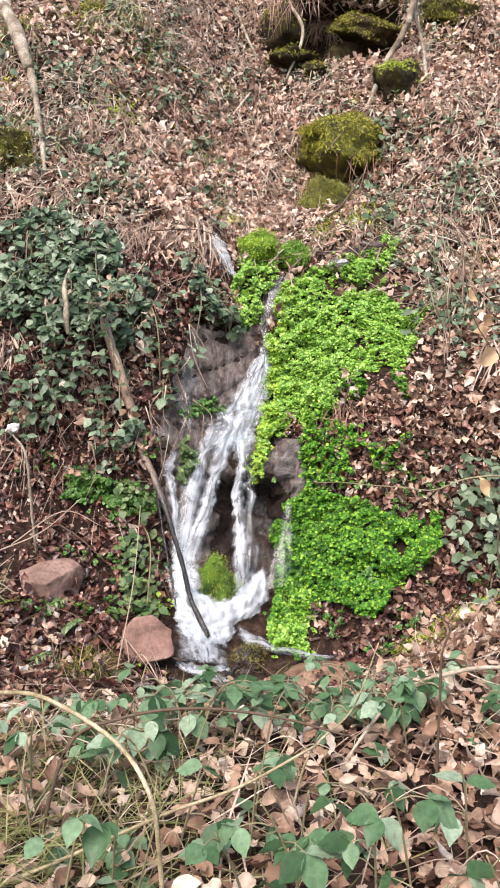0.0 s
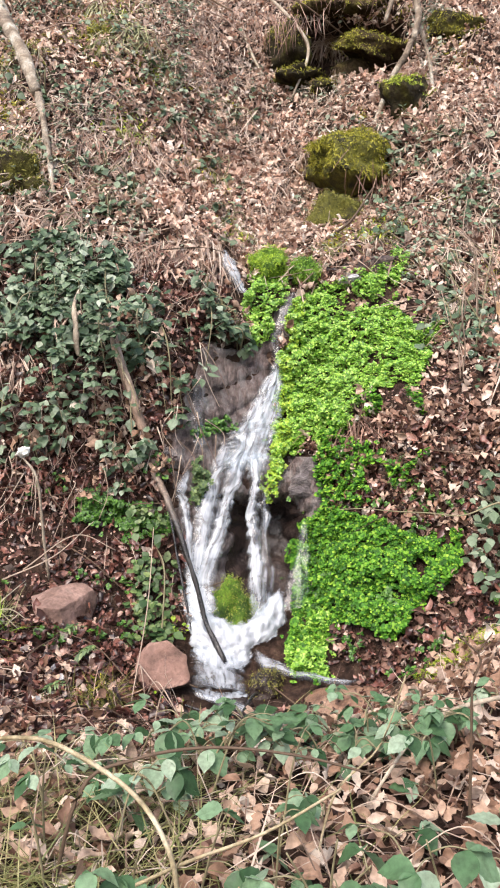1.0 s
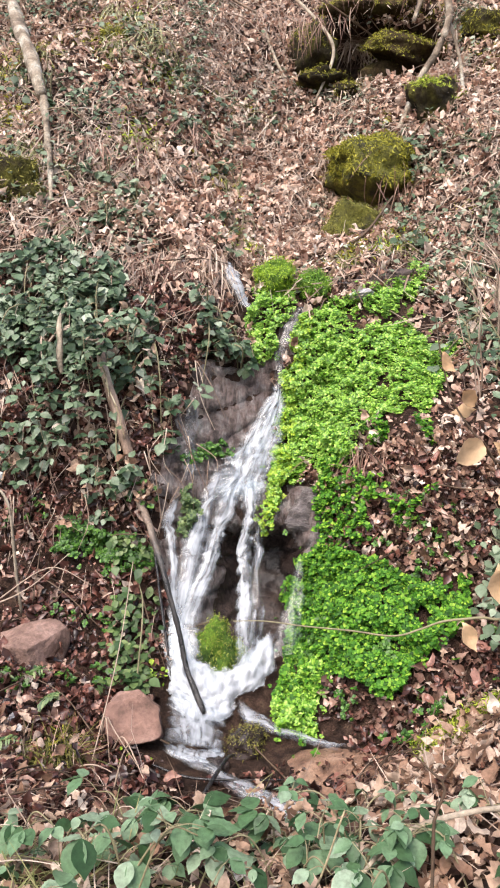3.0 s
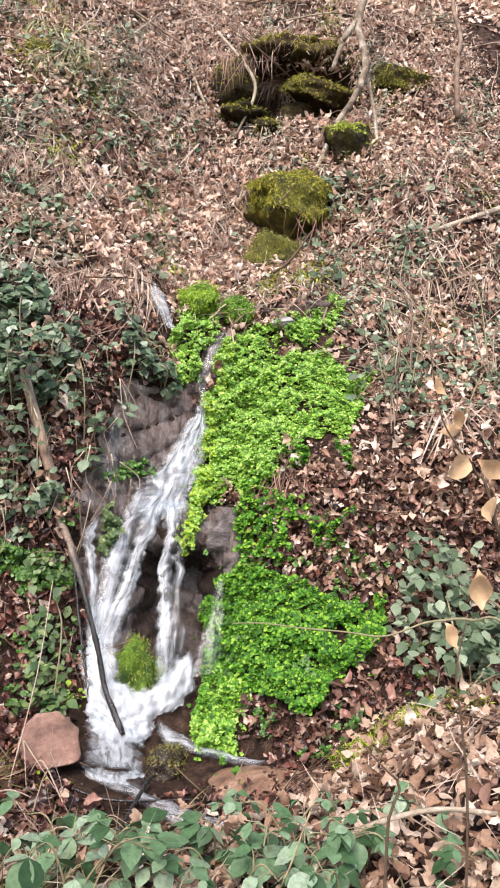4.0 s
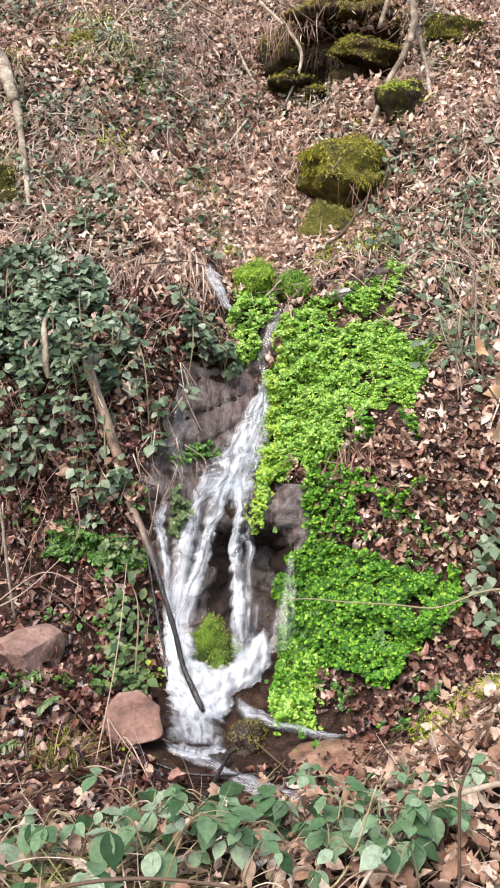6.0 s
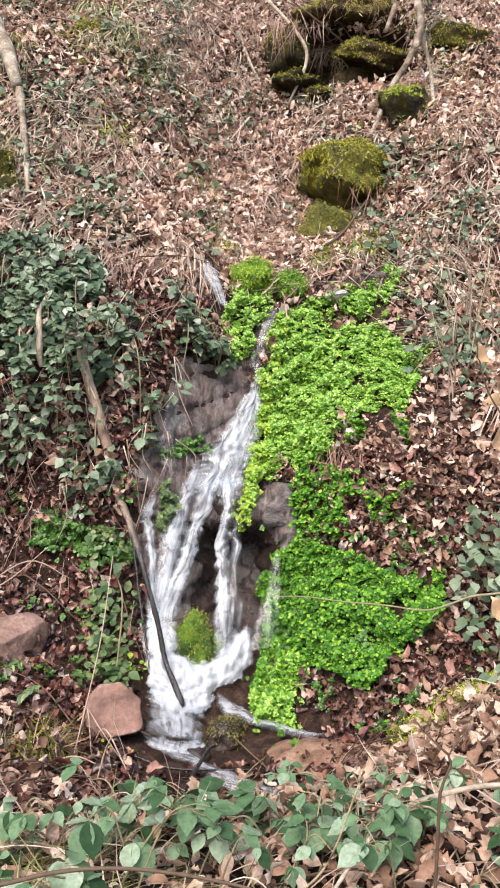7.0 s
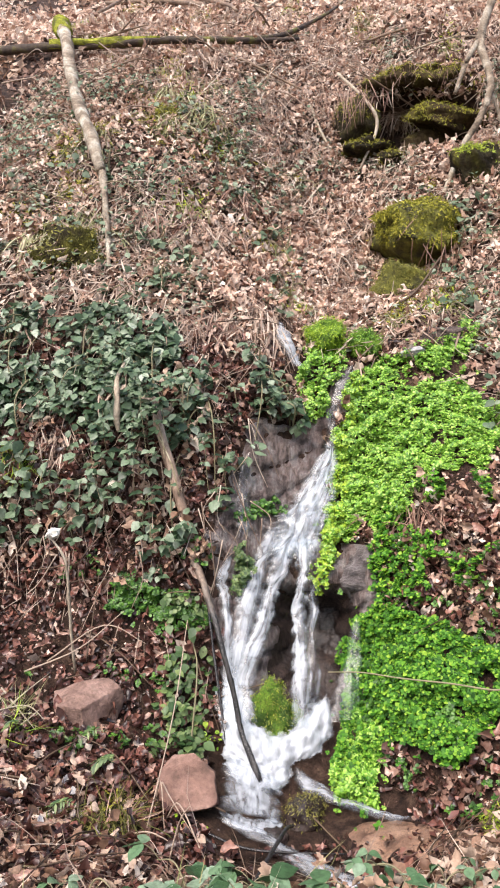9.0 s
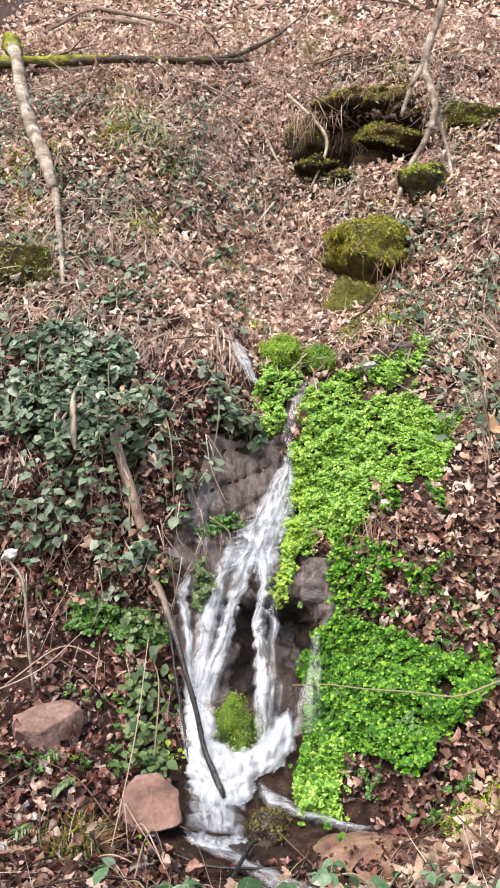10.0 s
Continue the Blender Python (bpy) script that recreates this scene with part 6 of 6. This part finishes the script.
# Mossy grass mound, ferns and pale bits beside the stream.
for k, (x, y, z, mat, count) in enumerate(((-0.86, 3.83, 0.14, DULL_MOSS, 220), (-0.8, 3.76, 0.12, RED_STRAW, 120), (-0.93, 3.7, 0.14, DULL_MOSS, 160), (-1.56, 4.16, 0.47, PALE_GRASS, 70), (-1.52, 4.03, 0.42, LIME, 40), (-1.96, 5.02, 1.8, LIME, 90), (-2.06, 5.08, 1.9, LIME, 70))):
    rng = np.random.RandomState(500 + k)
    p = np.array([x, y, z]) + rng.normal(0, 0.045, (count, 3)) * [1.3, 1, 0.4]
    put("grass_tussock", strewn("grass_tussock", THIN5 + THIN, p, np.array([0, -0.3, 0.7]) + rng.normal(0, 0.6, (count, 3)), np.array([0, -0.6, 0.8]) + rng.normal(0, 0.3, (count, 3)), rng.uniform(0.1, 0.26, count)), mat, None, "dark mossy grass mound beside the stream" if k < 3 else "bright green grass tuft under brambles", "grass", "dead grass tufts", "stuff")
stone("moss_hump", (-0.87, 3.84, 0.08), (0.36, 0.3, 0.24), (0, 0, 0), 61, SHADE_ROCK, "low dark moss hump under grass", "moss", moss=1500, moss_low=-0.2, rough=0.3)
for k, (x, y, z, turn) in enumerate(((-1.02, 4.01, 0.3, 40), (-1.0, 4.0, 0.3, -50), (-1.22, 4.11, 0.38, 100), (-1.16, 4.1, 0.38, 10), (-1.5, 4.05, 0.44, 70), (-1.1, 3.6, 0.26, -20))):
    a = radians(turn)
    d = np.array([math.cos(a), -abs(math.sin(a)) * 0.6, 0.35])
    base = np.array([x, y, z])
    sv, sf = tube([base - d * 0.06, base + d * 0.08 + [0, 0, 0.03], base + d * 0.2], [0.002, 0.002, 0.001], 4, 4)
    frond = put("fern_sprig", mesh_of("frond_stalk", sv, sf), FERN, None, "small evergreen fern sprig on wet leaves", "fern", "fern sprigs")
    t = np.repeat(np.linspace(0, 1, 14), 2)
    side = np.tile([1.0, -1.0], 14)[:, None] * np.array([-d[1], d[0], 0.1])
    line = base + d * 0.2 * t[:, None] + np.array([0, 0, 0.12]) * (t * (1 - t))[:, None]
    part("foliage", strewn("foliage", THIN5[:1] + [blade((0.16, 0.12), 0.0, 0.2, 0.2)], line, side + d * 0.5, np.tile([0, -0.5, 0.9], (28, 1)), 0.075 * (1.05 - t)), FERN, frond, kind="stuff")
rng = np.random.RandomState(66)
spots = np.array([(-1.06, 3.82, 0.27), (-1.04, 3.48, 0.26), (-1.06, 3.75, 0.27), (-1.1, 3.8, 0.28), (-0.98, 3.6, 0.22), (-1.3, 3.95, 0.38), (-0.9, 4.2, 0.3), (-1.15, 3.7, 0.28)])
put("bleached_leaves", strewn("bleached_leaves", NEAR_LITTER, spots, rng.normal(size=(8, 3)), np.array([0, -0.6, 0.8]) + rng.normal(0, 0.3, (8, 3)), rng.uniform(0.03, 0.07, 8)), PALE_STONE, None, "few bleached white leaves on the wet bank", "leaf litter", kind="stuff")
lime = np.concatenate([np.array(c) + rng.normal(0, s, (n, 3)) * [1.2, 0.6, 1] for c, s, n in (((-0.52, 4.42, 0.3), 0.03, 30), ((-0.54, 3.88, 0.08), 0.04, 10))])
put("lime_leaves", strewn("lime_leaves", ROUND + OVAL, lime, rng.normal(size=(len(lime), 3)), np.array([0, -0.7, 0.6]) + rng.normal(0, 0.4, (len(lime), 3)), rng.uniform(0.02, 0.042, len(lime))), LIME, None, "yellow-green leaves round the red stone", "ground plant", kind="stuff")
for k, (x, z) in enumerate(((0.74, 1.58), (0.7, 1.52), (0.8, 1.55), (0.62, 1.42), (0.7, 2.8), (0.85, 2.86), (0.98, 2.9))):
    tussock(x, face_v(x, z), 22, 0.24, 520 + k, "tuft of red-brown stems hanging over the herbs", RED_STRAW, 1.5)

# Thin trailing stems over the shaded bank.
rng = np.random.RandomState(71)
lines = []
for k in range(170):
    x, z = rng.uniform(-2.9, -0.3), rng.uniform(1.2, 2.95)
    q = ground(x, face_v(x, z)) + [0, -rng.uniform(0.08, 0.22), 0]
    d = np.array([rng.normal(0, 0.35), -rng.uniform(0.0, 0.15), -1.0]) * rng.uniform(0.12, 0.5)
    lines.append(tube([q, q + d * 0.5 + rng.normal(0, 0.04, 3), q + d], [0.004, 0.0032, 0.0018], 4, 4))
put("trailing_stems", merged("trailing_stems", lines), STRAW, None, "thin pale stems trailing down the shaded bank", "dead stalk", kind="stuff")

rng = np.random.RandomState(5)
lines = []
for k in range(260):
    x, v = rng.uniform(-3.2, 3.2), rng.uniform(2.0, 14.2)
    q = ground(x, v)
    if covered(np.array([x]), np.array([v]), q[None])[0] < 0.5:
        continue
    n, d = normal(x, v), unit(rng.normal(size=3))
    d = unit(d - n * (d @ n))
    s = rng.uniform(0.1, 0.4)
    q = q + n * rng.uniform(0.03, 0.09)
    lines.append(tube([q - d * s, q + n * rng.uniform(0, 0.05) + rng.normal(0, 0.02, 3), q + d * s], [0.005, 0.004, 0.002], 5, 4))
put("fallen_twigs", merged("fallen_twigs", lines), TWIG, None, "thin brown twigs strewn over the leaves", "twigs", kind="stuff")

rng = np.random.RandomState(15)
lines = []
for k in range(420):
    x, v = rng.uniform(-3.0, 3.0), rng.uniform(9.6, 14.2)
    q = ground(x, v)
    if covered(np.array([x]), np.array([v]), q[None])[0] < 0.5:
        continue
    n = normal(x, v)
    d = unit(np.array([rng.normal(0, 0.6), -0.5, -0.7]) + rng.normal(0, 0.35, 3))
    d = unit(d - n * (d @ n))
    s = rng.uniform(0.12, 0.38)
    q = q + n * rng.uniform(0.04, 0.12)
    thick = rng.uniform(0.002, 0.0045)
    lines.append(tube([q - d * s, q - d * s * 0.3 + rng.normal(0, 0.03, 3), q + d * s * 0.4 + rng.normal(0, 0.03, 3), q + d * s], [thick, thick * 0.9, thick * 0.5], 4, 3))
for k in range(150):
    x, v = rng.uniform(-4.0, 3.6), rng.uniform(13.0, 15.2)
    q, n = ground(x, v), normal(x, v)
    d = unit(rng.normal(size=3))
    d = unit(d - n * (d @ n) + n * 0.15)
    s = rng.uniform(0.2, 0.6)
    thick = rng.uniform(0.004, 0.009)
    q = q + n * rng.uniform(0.06, 0.14)
    lines.append(tube([q - d * s, q - d * s * 0.3 + rng.normal(0, 0.05, 3), q + d * s * 0.4 + rng.normal(0, 0.05, 3), q + d * s], [thick, thick * 0.9, thick * 0.4], 5, 3))
put("dry_twigs", merged("dry_twigs", lines), STRAW, None, "thin pale dry twigs tangled over the slope", "twigs", kind="stuff")

# ---- near the path ----
NEAR_LEAF = [mesh_of("bramble_leaf", *blade((0.2, 0.29, 0.33, 0.355, 0.35, 0.33, 0.29, 0.24, 0.175, 0.11, 0.055), 0.02, f, d, 0.05)) for f, d in ((0.14, 0.1), (0.3, 0.3), (0.05, 0.2))]


def bramble(stem, leaves, label, size=0.1, seed=0):
    """A near bramble: an arching stem and leaves of three on short stalks."""
    rng = np.random.RandomState(seed)
    line = curve_points(stem, 8)
    v, f = tube(stem, [0.0035, 0.003, 0.002], 6, 8)
    root = put("bramble_plant", mesh_of("stem", v, f), STEM, None, label, "bramble", "brambles by the path")
    for k in range(leaves):
        q = line[int(rng.uniform(0.1, 1) * (len(line) - 1))]
        out = unit(np.array([rng.normal(), rng.normal() * 0.8, rng.uniform(0.1, 0.5)]))
        tip = q + out * rng.uniform(0.04, 0.1)
        tv, tf = tube([q, (q + tip) / 2 + [0, 0, 0.01], tip], [0.002, 0.0015], 4, 3)
        stalk = part("leaf_stalk", mesh_of("leaf_stalk", tv, tf), STEM, root)
        flat = np.array([out[0], out[1], 0.0])
        yaw = math.degrees(math.atan2(-flat[0], flat[1]))
        for turn, big in ((0, 1.0), (75, 0.85), (-75, 0.85)):
            leaf = part("leaf", NEAR_LEAF[k % 3], NEAR_BRAMBLE, stalk)
            s = size * big * rng.uniform(0.6, 1.2)
            leaf.matrix_world = Matrix.Translation(tip.tolist()) @ Euler((0, 0, radians(yaw + turn + rng.uniform(-15, 15)))).to_matrix().to_4x4() @ Euler((radians(rng.uniform(-50, 5)), radians(rng.uniform(-20, 20)), 0)).to_matrix().to_4x4() @ Matrix.Diagonal((s, s, s, 1))
    return root


BUSH = "near bramble with broad dusty green leaves over dry litter"
rng = np.random.RandomState(17)
for k in range(52):
    x, y = rng.uniform(-0.8, 0.6), rng.uniform(1.75, 2.9)
    size, over = rng.uniform(0.06, 0.105), 0.0
    if k > 27:
        x, y = rng.uniform(0.3, 0.9), rng.uniform(2.3, 3.1)
        size, over = rng.uniform(0.05, 0.08), 0.12
    z = float(0.5 - 0.18 * max(0.0, y - 2.4) / 0.6)
    high = max(0.03, min(rng.uniform(0.06, 0.26), 0.7 + over - 0.47 * (y - 2.4) - z))
    a = rng.uniform(0, 2 * np.pi)
    d = np.array([math.cos(a), math.sin(a) * 0.6, 0]) * rng.uniform(0.12, 0.3)
    q = np.array([x, y, z])
    bramble([q, q + d * 0.5 + [0, 0, high + 0.02], q + d + [0, 0, high]], 4, BUSH, size, 100 + k)

for k, (x, y, z) in enumerate(((0.181, 1.5, 0.914), (0.286, 1.55, 0.911), (0.457, 1.5, 0.948), (0.416, 1.45, 0.885), (-0.14, 1.6, 0.838), (-0.037, 1.65, 0.83), (0.048, 1.75, 0.852), (-0.212, 1.55, 0.862), (0.659, 1.7, 0.891), (0.615, 1.35, 0.916), (0.543, 1.35, 0.855), (0.361, 1.6, 0.819), (-0.447, 1.9, 0.888), (-0.459, 1.8, 0.815), (0.219, 2.0, 0.887), (0.084, 1.5, 0.839))):
    lean = rng.uniform(-0.15, 0.15)
    bramble([(x + lean, y + rng.uniform(0.0, 0.15), 0.46), (x + lean * 0.4, y + 0.03, 0.46 + (z - 0.46) * 0.7), (x, y, z)], 2, BUSH, rng.uniform(0.07, 0.095), 180 + k)

wood("bramble_cane", [(-0.453, 1.904, 0.47), (-0.358, 1.904, 0.791), (-0.212, 1.904, 0.877), (-0.014, 1.904, 0.912), (0.21, 1.904, 0.894), (0.416, 1.904, 0.843)], [0.006, 0.005, 0.004, 0.003], TWIG, "arching dark bramble cane over the path edge", "bramble")
wood("bramble_cane", [(-0.5, 1.6, 1.08), (-0.38, 1.55, 1.12), (-0.27, 1.5, 1.13), (-0.12, 1.45, 1.07), (-0.04, 1.4, 0.99), (-0.02, 1.4, 0.85), (0.0, 1.4, 0.47)], [0.0045, 0.005, 0.005, 0.0055], CANE, "pale arching dead cane beside the path", "bramble")
wood("dead_cane", [(-0.55, 1.7, 0.5), (-0.3, 1.7, 0.62), (-0.06, 1.7, 0.74), (0.13, 1.7, 0.82), (0.31, 1.75, 0.9)], [0.0045, 0.0045, 0.004, 0.003], CANE, "straight pale dead cane leaning over leaves", "bramble")
wood("dead_cane", [(0.25, 2.0, 0.48), (0.31, 2.0, 0.73), (0.43, 2.0, 0.87), (0.5, 2.0, 1.07)], [0.004, 0.003, 0.002], CANE, "thin pale upright dead cane", "bramble")
wood("arching_twig", [(0.302, 1.7, 1.571), (0.356, 1.7, 1.573), (0.42, 1.7, 1.567), (0.494, 1.7, 1.563), (0.563, 1.7, 1.557), (0.607, 1.7, 1.571), (0.636, 1.7, 1.583), (0.67, 1.7, 1.589), (0.719, 1.7, 1.591), (0.8, 1.7, 1.56), (1.0, 1.72, 1.2), (1.1, 1.75, 0.55)], [0.0008, 0.0014, 0.0018, 0.0024, 0.003], STEM, "thin pale arching twig", "bramble")
shrub = wood("thin_shrub", [(0.7, 2.1, 0.5), (0.7, 2.1, 0.94), (0.704, 2.1, 1.01), (0.722, 2.1, 1.068), (0.718, 2.1, 1.095), (0.755, 2.1, 1.151)], [0.0045, 0.004, 0.0035, 0.003, 0.0015], TWIG, "thin dark upright stem on the near bank", "shrub", rough=0.2)
v, f = tube([(0.718, 2.1, 1.09), (0.68, 2.1, 1.123), (0.635, 2.1, 1.17)], [0.003, 0.0025, 0.0015], 5, 5, 0.2)
part("side_twig", mesh_of("side_twig", v, f), TWIG, shrub)
wood("thin_shrub", [(0.98, 2.3, 0.55), (0.962, 2.3, 0.944), (0.932, 2.3, 1.16), (0.912, 2.3, 1.283), (0.933, 2.3, 1.436)], [0.004, 0.0035, 0.003, 0.0015], TWIG, "slender brown upright shoot on the near bank", "shrub", rough=0.2)
wood("mossy_branch", [(1.2, 2.65, 0.7), (0.986, 2.6, 0.74), (0.769, 2.55, 0.715), (0.646, 2.5, 0.67), (0.554, 2.4, 0.63), (0.44, 2.28, 0.54)], [0.008, 0.008, 0.007, 0.005], PALE_BARK, "pale mossy branch lying over the near leaves", rough=0.25, sides=9)
sap = wood("beech_sapling", [(1.0, 1.7, 0.55), (0.85, 1.69, 1.4), (0.736, 1.68, 1.794), (0.703, 1.68, 1.851), (0.667, 1.68, 1.898), (0.639, 1.68, 1.945), (0.62, 1.68, 2.02), (0.611, 1.68, 2.08)], [0.004, 0.003, 0.0018, 0.0013, 0.0008], TWIG, "slender beech sapling holding tan dead leaves", "sapling")
for line_of in ([(0.8, 1.685, 1.57), (0.76, 1.68, 1.67), (0.719, 1.68, 1.69)], [(0.75, 1.68, 1.74), (0.75, 1.67, 1.8), (0.738, 1.66, 1.815)], [(0.71, 1.68, 1.84), (0.69, 1.67, 1.872), (0.686, 1.665, 1.876)]):
    v, f = tube(line_of, [0.002, 0.0015, 0.001], 5, 4)
    part("side_twig", mesh_of("side_twig", v, f), TWIG, sap)
SAP_LEAF = []
crease = np.random.RandomState(4)
for c, d in ((0.5, 0.1), (-0.45, 0.25), (0.7, -0.1)):
    lv, lf = blade((0.1, 0.19, 0.25, 0.275, 0.27, 0.24, 0.19, 0.12, 0.06), 0.15, c, d, 0.06)
    lv[:, 2] += lv[:, 0] * np.sin(1.4 * c * (lv[:, 1] - 0.4)) + 0.04 * np.sin(lv[:, 1] * 7)
    SAP_LEAF.append(mesh_of("beech_leaf", lv + crease.normal(0, 0.01, lv.shape), lf))
for k, (px, pz, turn, tilt, size) in enumerate(((0.673, 1.932, -60, 25, 0.046), (0.677, 1.925, -100, -18, 0.043), (0.687, 1.875, -115, 15, 0.072), (0.704, 1.875, 120, -20, 0.063), (0.736, 1.813, -145, 30, 0.058), (0.719, 1.688, 172, -15, 0.072), (0.665, 1.592, 160, 20, 0.05), (0.623, 2.012, 160, 35, 0.038))):
    leaf = part("leaf", SAP_LEAF[k % 3], TAN_LEAF, sap)
    leaf.matrix_world = pose(px, 1.68, pz, 90 + tilt, turn, tilt) @ Matrix.Diagonal((size, size, size, 1))
head = wood("seedhead_stalk", [(-1.337, 4.52, 0.596), (-1.337, 4.46, 0.84), (-1.334, 4.42, 1.047), (-1.35, 4.4, 1.278), (-1.43, 4.4, 1.4)], [0.008, 0.009, 0.009, 0.006], PALE_BARK, "dry stalk topped by a white fluffy seedhead", "dead stalk", rough=0.2)
fluff = rock("seedhead", (0.095, 0.07, 0.09), 33, rough=0.45)
part("seedhead", fluff, WHITE, head, "white fluffy seedhead").location = (-1.43, 4.4, 1.43)
wood("dry_stalk", [(-0.65, 4.5, 0.94), (-0.62, 4.1, 0.56), (-0.65, 3.75, 0.15)], [0.0025, 0.003, 0.0035], STRAW, "thin dry stalk leaning above the red stone", "dead stalk")
for twig in ([(-0.72, 4.1, 0.2), (-0.66, 4.0, 0.26), (-0.56, 3.85, 0.24), (-0.42, 3.8, 0.08)], [(-0.68, 3.95, 0.12), (-0.63, 3.9, 0.3), (-0.58, 3.8, 0.12)], [(-0.6, 3.9, 0.12), (-0.52, 3.85, 0.22), (-0.36, 3.7, 0.06), (-0.25, 3.6, 0.04)], [(-0.72, 3.7, 0.14), (-0.6, 3.66, 0.18), (-0.45, 3.68, 0.1)], [(-0.5, 3.6, 0.1), (-0.46, 3.62, 0.26), (-0.4, 3.58, 0.36)]):
    wood("dry_twig", twig, [0.0045, 0.004, 0.002], STRAW, "pale bent twig among red-brown leaves by the stream", "twig", sides=5)
for line in ([(-1.62, 4.08, 0.46), (-1.52, 4.25, 0.56), (-1.44, 4.4, 0.63)], [(-1.64, 4.1, 0.5), (-1.47, 4.17, 0.52), (-1.33, 4.1, 0.48)], [(-1.66, 4.25, 0.58), (-1.5, 4.15, 0.5), (-1.38, 4.1, 0.42)], [(-1.57, 3.98, 0.43), (-1.45, 4.05, 0.46), (-1.36, 4.1, 0.53)]):
    wood("dry_twig", line, [0.005, 0.004, 0.002], PALE_BARK, "pale dead twig tangled beside the flat stone", "twig", rough=0.2)
wood("dry_twig", [(-1.12, 3.14, 0.3), (-0.82, 3.22, 0.24), (-0.55, 3.32, 0.17)], [0.006, 0.006, 0.004], CANE, "straight pale dead stem lying on leaves", "twig")
wood("dry_twig", [(-1.05, 3.08, 0.27), (-0.78, 3.2, 0.22), (-0.5, 3.36, 0.16)], [0.005, 0.005, 0.003], CANE, "straight pale dead stem lying on leaves", "twig")
wood("dry_twig", [(-1.55, 4.3, 0.66), (-1.26, 4.4, 0.78), (-1.03, 4.5, 0.98)], [0.005, 0.004, 0.002], STRAW, "pale forked twig lying on wet leaves", "twig")
wood("dry_twig", [(-1.45, 4.38, 0.7), (-1.14, 4.46, 0.9), (-0.89, 4.48, 0.8)], [0.0045, 0.0035, 0.002], STRAW, "pale thin twig lying on wet leaves", "twig")

# Pale dead stems over the near bank.
rng = np.random.RandomState(61)
lines = []
for k in range(70):
    x, y = rng.uniform(-0.75, 0.9), rng.uniform(1.5, 2.9)
    a, size = rng.uniform(0, 2 * np.pi), rng.uniform(0.15, 0.5)
    d = np.array([math.cos(a), 0.5 * math.sin(a), 0.0]) * size
    q = np.array([x, y, 0.46 if y < 2.5 else 0.36])
    rise = rng.uniform(0.05, 0.22)
    lines.append(tube([q, q + d * 0.5 + [0, 0, rise], q + d + [0, 0, rise * rng.uniform(0.2, 1.2)]], [0.0026, 0.002, 0.001], 5, 6))
put("dry_stems", merged("dry_stems", lines), STRAW, None, "pale dead bramble stems tangled over the near bank", "dead stalk", kind="stuff")
